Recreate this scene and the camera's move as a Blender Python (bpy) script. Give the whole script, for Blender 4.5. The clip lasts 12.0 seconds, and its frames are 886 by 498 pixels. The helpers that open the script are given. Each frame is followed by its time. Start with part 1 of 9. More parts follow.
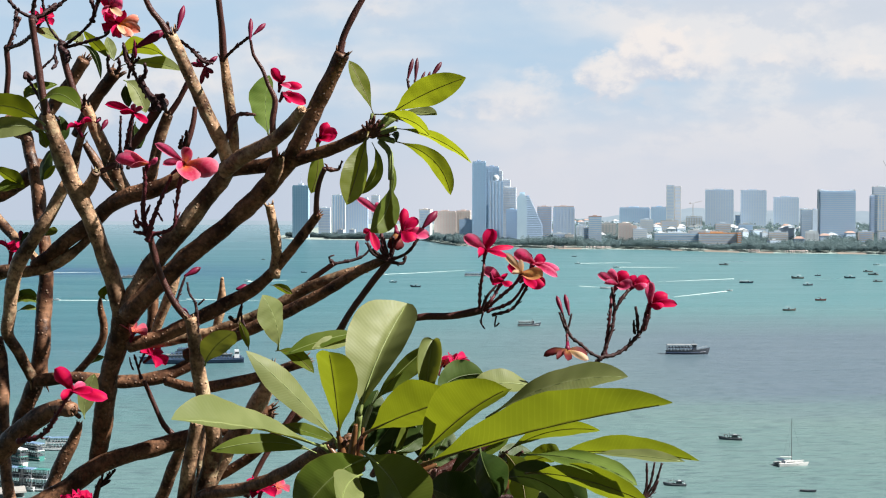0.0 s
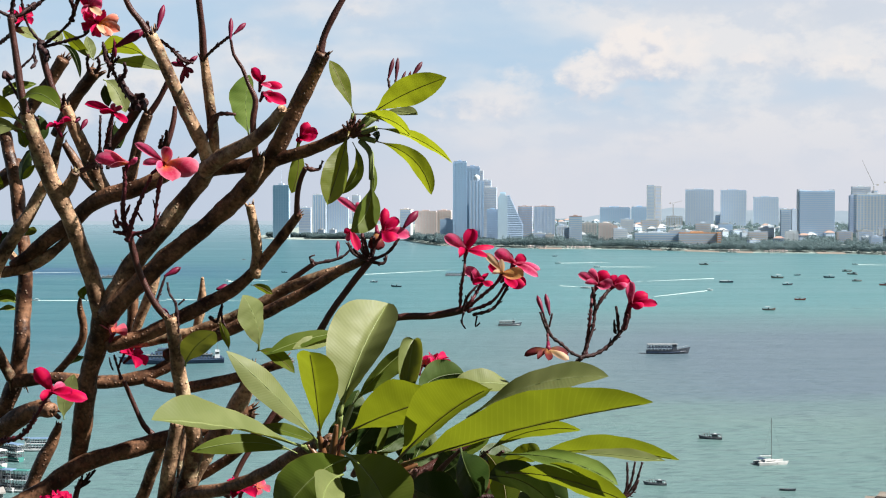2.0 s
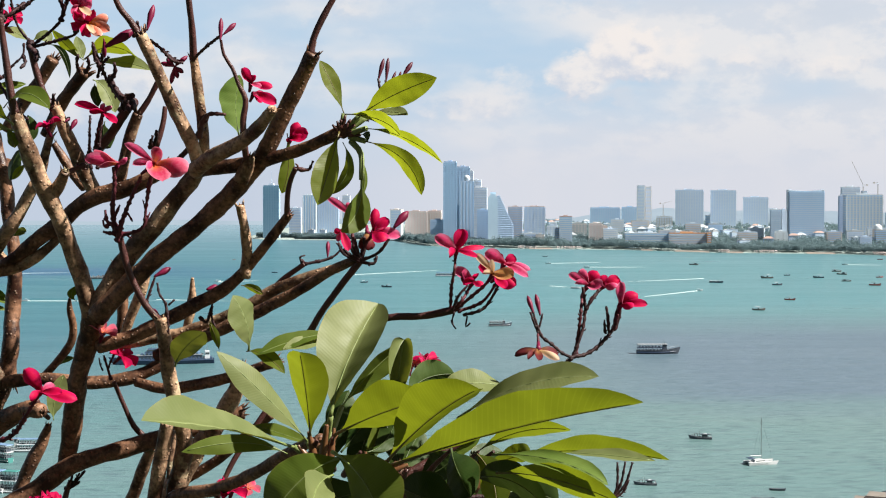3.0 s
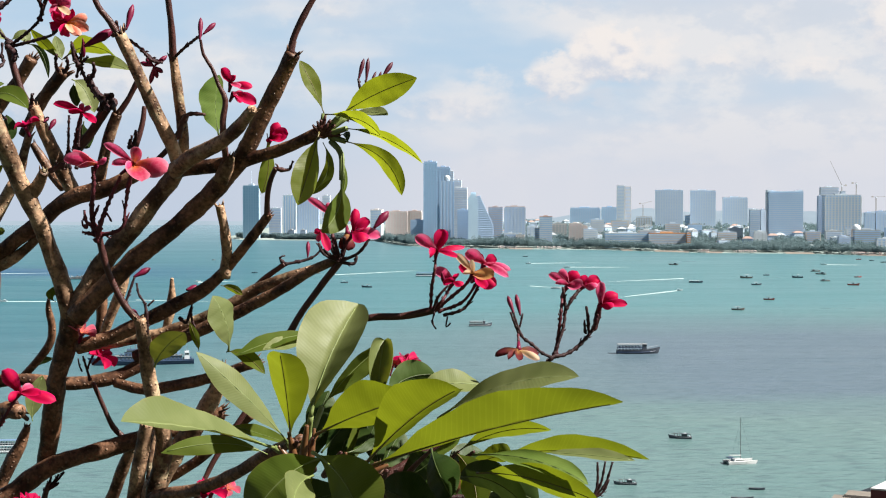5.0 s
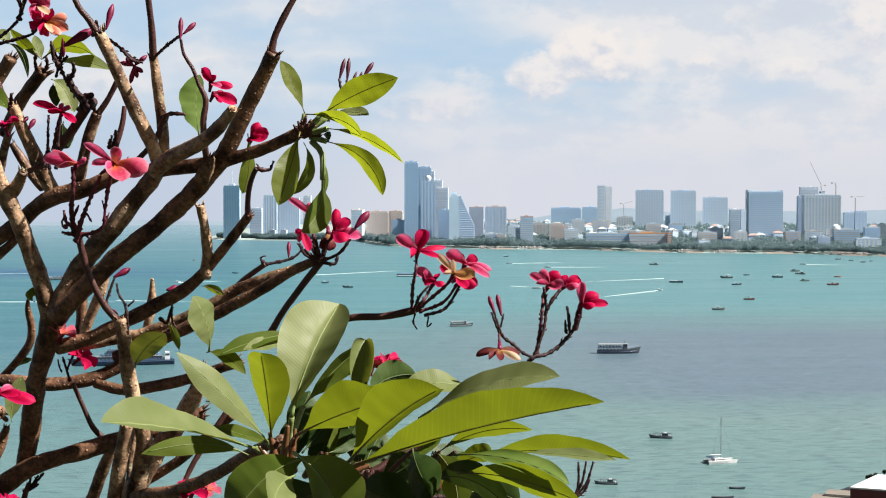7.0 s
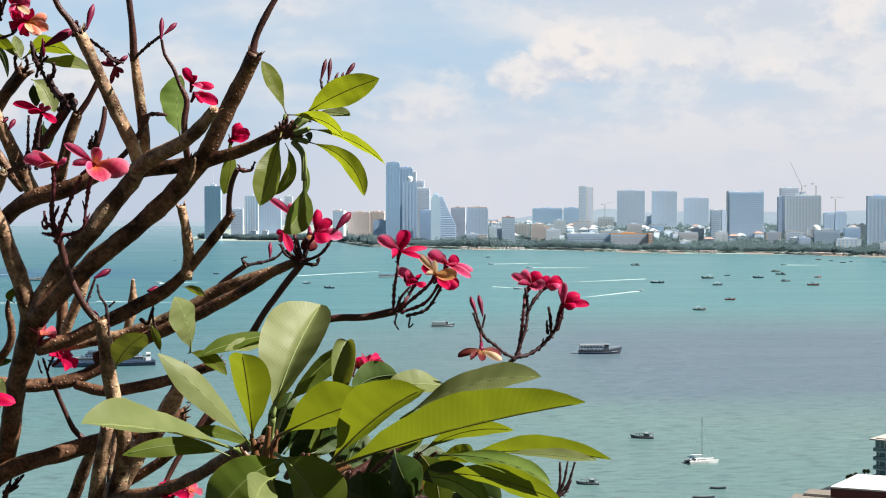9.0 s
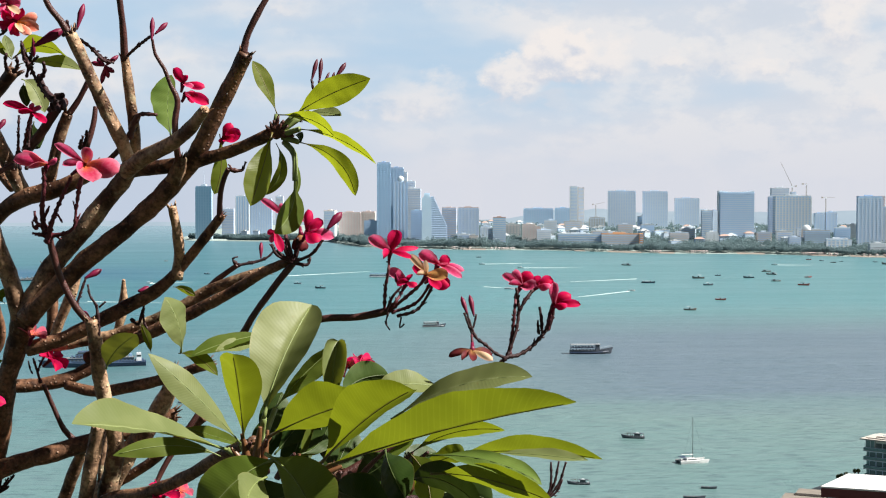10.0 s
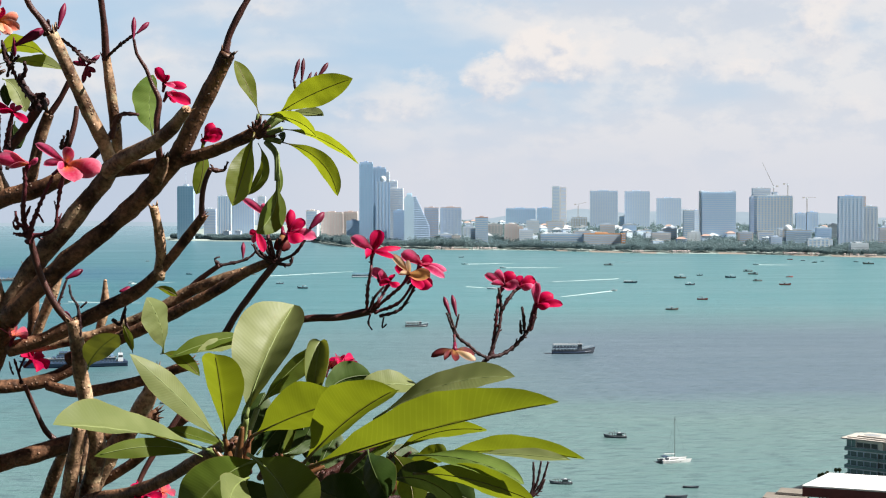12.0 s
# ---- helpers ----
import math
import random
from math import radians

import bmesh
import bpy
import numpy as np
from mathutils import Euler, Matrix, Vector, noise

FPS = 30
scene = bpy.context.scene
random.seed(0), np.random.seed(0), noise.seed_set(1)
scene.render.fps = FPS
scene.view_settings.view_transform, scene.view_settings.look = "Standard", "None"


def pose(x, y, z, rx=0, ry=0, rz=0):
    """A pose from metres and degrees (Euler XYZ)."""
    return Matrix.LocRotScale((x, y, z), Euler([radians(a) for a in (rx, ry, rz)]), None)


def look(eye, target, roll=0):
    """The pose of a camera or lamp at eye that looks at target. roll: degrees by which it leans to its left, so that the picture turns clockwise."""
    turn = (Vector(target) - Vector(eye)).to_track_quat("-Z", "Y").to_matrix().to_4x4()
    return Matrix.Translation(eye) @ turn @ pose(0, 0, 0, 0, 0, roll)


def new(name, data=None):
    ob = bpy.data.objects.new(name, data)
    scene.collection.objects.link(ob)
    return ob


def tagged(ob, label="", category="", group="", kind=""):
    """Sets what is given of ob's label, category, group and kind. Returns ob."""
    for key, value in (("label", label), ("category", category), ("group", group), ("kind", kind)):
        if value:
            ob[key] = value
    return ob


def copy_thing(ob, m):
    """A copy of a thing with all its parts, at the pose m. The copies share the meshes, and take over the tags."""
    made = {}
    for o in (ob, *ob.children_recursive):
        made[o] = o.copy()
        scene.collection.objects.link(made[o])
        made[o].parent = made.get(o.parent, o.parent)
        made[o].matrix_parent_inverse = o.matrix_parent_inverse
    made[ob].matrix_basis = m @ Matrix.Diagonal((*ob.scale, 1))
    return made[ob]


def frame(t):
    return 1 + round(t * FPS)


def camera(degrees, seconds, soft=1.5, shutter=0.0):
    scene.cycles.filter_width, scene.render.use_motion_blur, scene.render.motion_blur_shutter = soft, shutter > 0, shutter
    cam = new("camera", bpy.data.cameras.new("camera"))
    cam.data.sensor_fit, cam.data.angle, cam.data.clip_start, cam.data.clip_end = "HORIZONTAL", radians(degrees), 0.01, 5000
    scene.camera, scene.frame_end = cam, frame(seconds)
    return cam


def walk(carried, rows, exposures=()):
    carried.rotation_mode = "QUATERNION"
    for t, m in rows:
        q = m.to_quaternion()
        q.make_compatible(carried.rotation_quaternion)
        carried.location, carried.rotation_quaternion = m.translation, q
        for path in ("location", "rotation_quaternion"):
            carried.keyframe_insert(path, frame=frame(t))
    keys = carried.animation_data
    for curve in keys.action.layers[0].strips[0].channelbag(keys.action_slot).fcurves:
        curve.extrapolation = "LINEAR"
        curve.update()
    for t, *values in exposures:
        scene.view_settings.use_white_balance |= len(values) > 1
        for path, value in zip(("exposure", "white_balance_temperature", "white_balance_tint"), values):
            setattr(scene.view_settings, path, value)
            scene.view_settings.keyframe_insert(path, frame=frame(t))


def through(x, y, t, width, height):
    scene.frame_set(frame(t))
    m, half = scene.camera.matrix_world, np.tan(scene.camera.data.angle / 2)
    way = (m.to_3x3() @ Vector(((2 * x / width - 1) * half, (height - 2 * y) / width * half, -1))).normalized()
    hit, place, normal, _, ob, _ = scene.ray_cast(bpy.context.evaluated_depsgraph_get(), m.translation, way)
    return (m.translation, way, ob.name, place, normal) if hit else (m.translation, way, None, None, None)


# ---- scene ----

# ---------------------------------------------------------------- camera and walk
# The camera stands on a hilltop terrace above the bay and pans slowly to the right.
EYE = (0.0, 0.0, 86.0)
cam = camera(34.5, 12.0, 1.1)
PAN = [(0.0, 0.000, -1.987), (0.5, -0.202, -1.989), (1.0, -0.396, -1.990), (1.5, -0.583, -1.992),
       (2.0, -0.774, -1.993), (2.5, -0.969, -1.988), (3.0, -1.164, -1.984), (5.0, -1.958, -1.977),
       (5.5, -2.141, -1.978), (6.0, -2.335, -1.977), (6.5, -2.530, -1.975), (7.0, -2.722, -1.974),
       (9.0, -3.461, -1.948), (9.5, -3.644, -1.946), (10.0, -3.821, -1.946), (10.5, -3.996, -1.942),
       (11.0, -4.173, -1.946), (11.5, -4.353, -1.946), (12.0, -4.527, -1.945)]
walk(cam, [(t, pose(*EYE, 90 + tilt, 0, yaw)) for t, yaw, tilt in PAN])
scene.view_settings.exposure = 1.25

# ---------------------------------------------------------------- sky and sun
SUN_AZIMUTH, SUN_HEIGHT = 106.0, 47.0      # degrees clockwise from +Y, and above the horizon


def lit(world):
    """Hazy morning sky over the sea with soft cumulus low above the far shore."""
    world.use_nodes = True
    t = world.node_tree
    t.nodes.clear()

    def n(kind, **kw):
        node = t.nodes.new(kind)
        for k, v in kw.items():
            if k in node.inputs:
                node.inputs[k].default_value = v
        return node

    def math_(op, a, b=None, clamp=False):
        m = t.nodes.new("ShaderNodeMath")
        m.operation, m.use_clamp = op, clamp
        for i, s in enumerate((a, b)):
            if s is None:
                continue
            if isinstance(s, (int, float)):
                m.inputs[i].default_value = s
            else:
                t.links.new(s, m.inputs[i])
        return m.outputs[0]

    def mix(fac, a, b):
        m = t.nodes.new("ShaderNodeMix")
        m.data_type = "RGBA"
        for sock, s in ((m.inputs["Factor"], fac), (m.inputs[6], a), (m.inputs[7], b)):
            if isinstance(s, (int, float, tuple)):
                sock.default_value = s
            else:
                t.links.new(s, sock)
        return m.outputs[2]

    def ramp(v, lo, hi):
        m = t.nodes.new("ShaderNodeMapRange")
        m.interpolation_type = "SMOOTHSTEP"
        m.inputs["From Min"].default_value, m.inputs["From Max"].default_value = lo, hi
        t.links.new(v, m.inputs["Value"])
        return m.outputs["Result"]

    coord = n("ShaderNodeTexCoord").outputs["Generated"]
    sep = n("ShaderNodeSeparateXYZ")
    t.links.new(coord, sep.inputs[0])
    x, y, z = sep.outputs
    # below the horizon the sky goes on as the haze at its edge
    up = math_("MAXIMUM", z, 0.012)
    comb = n("ShaderNodeCombineXYZ")
    for i, s in enumerate((x, y, up)):
        t.links.new(s, comb.inputs[i])
    sky = n("ShaderNodeTexSky")
    sky.sky_type, sky.sun_disc = "NISHITA", False
    sky.sun_elevation, sky.sun_rotation = radians(SUN_HEIGHT), radians(SUN_AZIMUTH)
    sky.air_density, sky.dust_density, sky.ozone_density, sky.altitude = 1.0, 2.0, 1.5, 80
    t.links.new(comb.outputs[0], sky.inputs[0])
    tint = n("ShaderNodeMix")
    tint.data_type, tint.blend_type = "RGBA", "MULTIPLY"
    tint.inputs["Factor"].default_value = 1.0
    tint.inputs[7].default_value = (SKY_GAIN * 0.97, SKY_GAIN * 1.0, SKY_GAIN * 1.06, 1)
    t.links.new(sky.outputs[0], tint.inputs[6])

    # two scales of cloud noise, flattened towards the horizon
    def cloud_noise(scale, detail, offset, rough=0.55):
        mp = n("ShaderNodeMapping")
        mp.inputs["Scale"].default_value = scale
        mp.inputs["Location"].default_value = offset
        t.links.new(comb.outputs[0], mp.inputs[0])
        ns = n("ShaderNodeTexNoise")
        ns.inputs["Scale"].default_value, ns.inputs["Detail"].default_value = 1.0, detail
        ns.inputs["Roughness"].default_value = rough
        t.links.new(mp.outputs[0], ns.inputs["Vector"])
        return ns.outputs["Fac"]

    broad = cloud_noise((7, 7, 22), 3.0, (2.3, 0.4, 1.1))
    fine = cloud_noise((34, 34, 60), 5.0, (0.7, 5.0, 0.2), 0.6)
    billow = cloud_noise((62, 62, 78), 6.0, (3.1, 1.0, 0.4), 0.58)
    # the same billows a little nearer the sun: the difference tells lit flanks from shaded ones
    billow_sun = cloud_noise((62, 62, 78), 6.0, (3.55, 1.0, 1.0), 0.58)
    relief = math_("SUBTRACT", billow, billow_sun)
    wob = math_("ADD", math_("MULTIPLY", math_("SUBTRACT", fine, 0.5), 0.036), math_("MULTIPLY", math_("SUBTRACT", billow, 0.5), 0.020))

    def puff(az, el, wx, wz, soft):
        """A heap of cloud about a bearing and height: its cover and how much of it the sun lights."""
        dx = math_("DIVIDE", math_("SUBTRACT", math_("ADD", math_("ARCTAN2", x, y), wob), radians(az)), radians(wx))
        dz = math_("DIVIDE", math_("SUBTRACT", math_("ADD", up, wob), math.sin(radians(el))), radians(wz))
        r = math_("SQRT", math_("ADD", math_("MULTIPLY", dx, dx), math_("MULTIPLY", dz, dz)))
        bright = math_("ADD", math_("ADD", math_("MULTIPLY", dx, 0.25), math_("MULTIPLY", dz, 0.70)), math_("MULTIPLY", relief, 1.5))
        return ramp(math_("SUBTRACT", 1.0, r), 0.0, soft), ramp(bright, -0.70, 0.25)

    # clear blue overhead, paler towards the horizon
    low = ramp(math_("MULTIPLY", up, -1.0), -0.28, -0.13)
    base = mix(math_("MULTIPLY", low, 0.86), tint.outputs[2], PALE_BLUE)
    # thin veil of cloud, thicker towards the sun's side
    east = ramp(x, -0.15, 0.45)
    veil = ramp(math_("ADD", broad, math_("MULTIPLY", east, 0.36)), 0.45, 0.80)
    veil = math_("MULTIPLY", math_("MULTIPLY", veil, 0.74), math_("ADD", math_("MULTIPLY", low, 0.92), 0.08))
    # sunlit and shaded flanks from the change of density towards the light
    toward = math_("SUBTRACT", fine, cloud_noise((34, 34, 60), 5.0, (0.2, 5.0, -0.9), 0.6))
    broad2 = math_("SUBTRACT", broad, cloud_noise((7, 7, 22), 3.0, (2.1, 0.4, 0.75)))
    lit_side = ramp(math_("ADD", toward, math_("MULTIPLY", broad2, 0.8)), -0.16, 0.14)
    cloud = mix(lit_side, CLOUD_SHADE, CLOUD_LIGHT)
    haze = math_("MULTIPLY", ramp(math_("MULTIPLY", up, -1.0), -0.085, -0.006), HAZE)
    sky = mix(veil, base, cloud)
    for *place, thick in CLEAR:
        mask, bright = puff(*place)
        sky = mix(math_("MULTIPLY", mask, thick), sky, base)
    for *place, thick in GREYS:
        mask, bright = puff(*place)
        sky = mix(math_("MULTIPLY", mask, thick), sky, GREY_CLOUD)
    for *place, thick in PUFFS:
        mask, bright = puff(*place)
        sky = mix(math_("MULTIPLY", mask, thick), sky, mix(bright, HEAP_SHADE, CLOUD_LIGHT))
    col = mix(haze, sky, mix(ramp(math_("MULTIPLY", x, -1.0), -0.06, 0.16), HAZE_COLOUR, HAZE_WEST))
    bg = n("ShaderNodeBackground")
    bg.inputs["Strength"].default_value = SKY
    t.links.new(col, bg.inputs[0])
    out = n("ShaderNodeOutputWorld")
    t.links.new(bg.outputs[0], out.inputs[0])


SKY, SKY_GAIN = 0.050, 0.16
PALE_BLUE = (4.7, 6.2, 7.75, 1)
CLOUD_LIGHT, CLOUD_SHADE = (7.6, 7.15, 6.9, 1), (6.2, 6.25, 6.6, 1)
HAZE_COLOUR, HAZE = (5.9, 6.02, 6.6, 1), 0.9
HAZE_WEST = (4.6, 5.15, 6.15, 1)
HEAP_SHADE = (5.3, 5.65, 6.4, 1)
# bearing, height, half width, half height, softness, thickness
PUFFS = [(-13.0, 4.4, 7.0, 2.8, 0.9, 0.60), (15.2, 5.2, 2.6, 0.9, 0.9, 0.5), (16.8, 5.3, 1.6, 0.6, 0.8, 0.6), (12.9, 5.4, 1.3, 0.7, 0.8, 0.6), (19.3, 6.9, 1.5, 2.2, 0.7, 0.8),
         (3.1, 4.1, 2.5, 1.2, 0.75, 0.65), (1.4, 3.7, 1.8, 0.8, 0.8, 0.5), (-7.0, 5.6, 1.6, 0.9, 0.9, 0.45), (-2.9, 7.6, 1.6, 0.6, 0.9, 0.5),
         (-14.0, 3.6, 2.4, 1.2, 0.9, 0.6), (-10.2, 4.7, 2.3, 1.2, 0.9, 0.6), (20.5, 3.6, 2.4, 0.8, 0.9, 0.5),
         (6.7, 5.0, 1.5, 1.15, 0.40, 0.85), (8.5, 5.9, 1.7, 1.45, 0.35, 0.95), (10.0, 5.5, 1.7, 1.3, 0.6, 0.75)]
# windows in the veil
CLEAR = [(7.2, 8.3, 3.6, 0.9, 0.8, 0.65), (2.0, 7.4, 5.0, 2.2, 0.9, 0.75), (-1.5, 5.0, 2.4, 1.2, 0.9, 0.5)]
# greyer, unlit patches
GREY_CLOUD = (5.35, 5.8, 6.5, 1)
GREYS = [(7.6, 4.0, 2.4, 0.45, 0.9, 0.6), (16.1, 7.1, 2.4, 1.0, 0.9, 0.8), (18.0, 3.8, 1.9, 0.8, 0.8, 0.7), (10.5, 7.6, 2.2, 0.6, 0.9, 0.6), (13.5, 8.0, 2.6, 0.7, 0.9, 0.6), (22.5, 5.5, 2.0, 1.2, 0.9, 0.6)]
scene.world = bpy.data.worlds.new("sky")
lit(scene.world)

sun = new("sun", bpy.data.lights.new("sun", "SUN"))
sun.data.energy, sun.data.angle, sun.data.color = 5.2, radians(0.6), (1.0, 0.95, 0.87)
_a, _h = radians(SUN_AZIMUTH), radians(SUN_HEIGHT)
sun.matrix_world = look((30 * math.sin(_a), 30 * math.cos(_a), 130), (0, 0, 130 - 30 * math.tan(_h)))


# ---------------------------------------------------------------- materials
class Nodes:
    """A small helper to wire one material."""

    def __init__(self, name):
        self.mat = bpy.data.materials.new(name)
        self.mat.use_nodes = True
        self.t = self.mat.node_tree
        self.bsdf = self.t.nodes["Principled BSDF"]
        self.out = self.t.nodes["Material Output"]

    def node(self, kind, **sockets):
        n = self.t.nodes.new(kind)
        for k, v in sockets.items():
            n.inputs[k.replace("_", " ")].default_value = v
        return n

    def link(self, a, b):
        self.t.links.new(a, b)

    def coords(self, kind="Object"):
        return self.node("ShaderNodeTexCoord").outputs[kind]

    def mapped(self, scale, kind="Object"):
        m = self.node("ShaderNodeMapping")
        m.inputs["Scale"].default_value = scale
        self.link(self.coords(kind), m.inputs[0])
        return m.outputs[0]

    def noise(self, vec, scale, detail=4.0, rough=0.55):
        n = self.node("ShaderNodeTexNoise", Scale=scale, Detail=detail, Roughness=rough)
        self.link(vec, n.inputs["Vector"])
        return n.outputs["Fac"]

    def ramp(self, v, lo, hi, a=0.0, b=1.0):
        m = self.node("ShaderNodeMapRange")
        for i, val in zip(range(1, 5), (lo, hi, a, b)):
            m.inputs[i].default_value = val
        m.clamp = True
        self.link(v, m.inputs[0])
        return m.outputs[0]

    def mix(self, fac, a, b, blend="MIX"):
        m = self.node("ShaderNodeMix")
        m.data_type, m.blend_type = "RGBA", blend
        for sock, s in ((m.inputs["Factor"], fac), (m.inputs[6], a), (m.inputs[7], b)):
            if isinstance(s, (int, float)):
                sock.default_value = s
            elif isinstance(s, tuple):
                sock.default_value = (*s[:3], 1)
            else:
                self.link(s, sock)
        return m.outputs[2]

    def math(self, op, a, b=0.0):
        m = self.node("ShaderNodeMath")
        m.operation = op
        for i, s in enumerate((a, b)):
            if isinstance(s, (int, float)):
                m.inputs[i].default_value = s
            else:
                self.link(s, m.inputs[i])
        return m.outputs[0]

    def bump(self, height, strength, dist):
        b = self.node("ShaderNodeBump", Strength=strength, Distance=dist)
        self.link(height, b.inputs["Height"])
        self.link(b.outputs[0], self.bsdf.inputs["Normal"])
        return b.outputs[0]

    def base(self, col, rough=0.6, metallic=0.0, spec=None):
        if isinstance(col, tuple):
            self.bsdf.inputs["Base Color"].default_value = (*col[:3], 1)
        else:
            self.link(col, self.bsdf.inputs["Base Color"])
        if isinstance(rough, (int, float)):
            self.bsdf.inputs["Roughness"].default_value = rough
        else:
            self.link(rough, self.bsdf.inputs["Roughness"])
        self.bsdf.inputs["Metallic"].default_value = metallic
        if spec is not None:
            self.bsdf.inputs["Specular IOR Level"].default_value = spec
        return self

    def see_through(self, colour, amount):
        """Light that shines through a thin leaf or petal; on city walls a stand-in for haze."""
        tr = self.node("ShaderNodeBsdfTranslucent")
        if isinstance(colour, tuple):
            tr.inputs[0].default_value = (*colour[:3], 1)
        else:
            self.link(colour, tr.inputs[0])
        ms = self.node("ShaderNodeMixShader")
        ms.inputs[0].default_value = amount
        self.link(self.bsdf.outputs[0], ms.inputs[1])
        self.link(tr.outputs[0], ms.inputs[2])
        self.link(ms.outputs[0], self.out.inputs[0])


def plain(name, a, b, scale, rough=0.7, spot=0.0, bump=0.0, dist=0.02, metallic=0.0, each=0.0, spec=None, thin=0.0):
    """A weathered surface between two tones, at two scales of variation."""
    n = Nodes(name)
    v = n.coords()
    big, small = n.noise(v, scale, 3), n.noise(v, scale * 7.3, 5, 0.65)
    f = n.math("ADD", n.math("MULTIPLY", big, 0.6), n.math("MULTIPLY", small, 0.4))
    col = n.mix(n.ramp(f, 0.32, 0.68), a, b)
    if each:
        rnd = n.node("ShaderNodeObjectInfo").outputs["Random"]
        g = n.ramp(rnd, 0, 1, 1 - each, 1 + each * 0.4)
        cc = n.node("ShaderNodeCombineColor")
        for i in range(3):
            n.link(g, cc.inputs[i])
        col = n.mix(1.0, col, cc.outputs[0], "MULTIPLY")
    n.base(col, n.ramp(small, 0.3, 0.7, max(rough - 0.12, 0.03), min(rough + 0.12, 1)), metallic, spec)
    if bump:
        n.bump(small, bump, dist)
    if thin:
        n.see_through(col, thin)
    return n.mat


def make_water():
    n = Nodes("sea_water")
    v = n.coords()
    wide = n.mapped((0.0016, 0.0052, 1))
    patch = n.noise(wide, 1.0, 4, 0.6)
    streak = n.noise(n.mapped((0.004, 0.022, 1)), 1.0, 5, 0.62)
    f = n.math("ADD", n.math("MULTIPLY", patch, 0.72), n.math("MULTIPLY", streak, 0.28))
    # a wide belt of darker, bluer water lies across the bay off the hill
    sep = n.node("ShaderNodeSeparateXYZ")
    n.link(v, sep.inputs[0])
    yy = n.math("ADD", sep.outputs[1], n.math("MULTIPLY", n.math("SUBTRACT", patch, 0.5), 230.0))
    belt = n.math("MULTIPLY", n.math("MULTIPLY", n.ramp(yy, 575, 630), n.ramp(yy, 880, 1080, 1.0, 0.0)), n.ramp(sep.outputs[0], 0, 150, 0.15, 1.0))
    yb = n.math("ADD", sep.outputs[1], n.math("MULTIPLY", n.math("SUBTRACT", streak, 0.5), 700.0))
    belt2 = n.math("MULTIPLY", n.ramp(yb, 1500, 1620), n.ramp(yb, 1750, 1900, 1.0, 0.0))
    west = n.ramp(sep.outputs[0], -120, -420)
    deep = n.math("ADD", n.math("MULTIPLY", belt, 0.85), n.math("MULTIPLY", n.math("MULTIPLY", belt2, west), 0.9))
    sea_col = n.mix(n.ramp(f, 0.35, 0.66), WATER_A, WATER_B)
    sea_col = n.mix(n.ramp(sep.outputs[1], 820, 1180, 0.0, 0.9), sea_col, WATER_FAR)
    sea_col = n.mix(n.math("MULTIPLY", n.ramp(sep.outputs[0], 60, -200, 0.0, 0.8), n.ramp(sep.outputs[1], 480, 900, 0.25, 1.0)), sea_col, WATER_WEST)
    # farther out, haze and grazing sky reflection are put into the water colour
    sea_col = n.mix(n.ramp(sep.outputs[1], 1700, 4600), sea_col, WATER_HORIZON_HAZE)
    west_side = n.ramp(sep.outputs[0], 60, -200)
    col = n.mix(deep, sea_col, n.mix(west_side, WATER_DARK, WATER_WEST_DARK))
    col = n.mix(n.math("MULTIPLY", n.ramp(f, 0.56, 0.76), 0.45), col, WATER_DARK)
    # darker dashes in the colour stand in for the shading of small waves
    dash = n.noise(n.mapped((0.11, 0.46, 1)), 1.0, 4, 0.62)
    col = n.mix(n.math("MULTIPLY", n.ramp(dash, 0.50, 0.63), 0.72), col, WATER_RIPPLE_SHADE)
    n.base(col, n.math("MULTIPLY", n.ramp(streak, 0.3, 0.7, 0.27, 0.38), n.ramp(sep.outputs[1], 2600, 9000, 1.0, 0.35)), 0.0, 0.42)
    rip = n.noise(n.mapped((0.09, 0.26, 1)), 1.0, 8, 0.72)
    swell = n.noise(n.mapped((0.02, 0.07, 1)), 1.0, 3, 0.5)
    h = n.math("ADD", rip, n.math("MULTIPLY", swell, 1.6))
    n.bump(n.math("MULTIPLY", h, n.ramp(sep.outputs[1], 1400, 4200, 1.0, 0.10)), 0.62, 1.2)
    return n.mat


def make_bark(name, a, b, c):
    """Frangipani bark: grey-brown, with raised pale leaf scars and dark flakes."""
    n = Nodes(name)
    v = n.coords()
    big, fine = n.noise(v, 22, 4), n.noise(v, 170, 6, 0.65)
    col = n.mix(n.ramp(big, 0.40, 0.62), a, b)
    col = n.mix(n.math("MULTIPLY", n.ramp(fine, 0.42, 0.66), 0.72), col, c)
    vor = n.node("ShaderNodeTexVoronoi", Scale=125.0)
    n.link(v, vor.inputs["Vector"])
    dots = n.ramp(vor.outputs["Distance"], 0.10, 0.30, 1.0, 0.0)
    col = n.mix(n.math("MULTIPLY", dots, 0.28), col, (0.36, 0.24, 0.16))
    # paler patches scattered at random
    pale_patch = n.ramp(n.noise(v, 34, 5, 0.7), 0.54, 0.66)
    col = n.mix(n.math("MULTIPLY", pale_patch, 0.42), col, tuple(min(0.55, k * 1.5 + 0.02) for k in b))
    dark = n.ramp(n.noise(v, 60, 3), 0.58, 0.72)
    col = n.mix(n.math("MULTIPLY", dark, 0.6), col, (0.024, 0.013, 0.010))
    n.base(col, n.ramp(fine, 0.3, 0.7, 0.30, 0.55), 0.0, 0.26)
    h = n.math("ADD", n.math("MULTIPLY", fine, 0.6), n.math("MULTIPLY", dots, 0.9))
    n.bump(h, 0.85, 0.0022)
    return n.mat


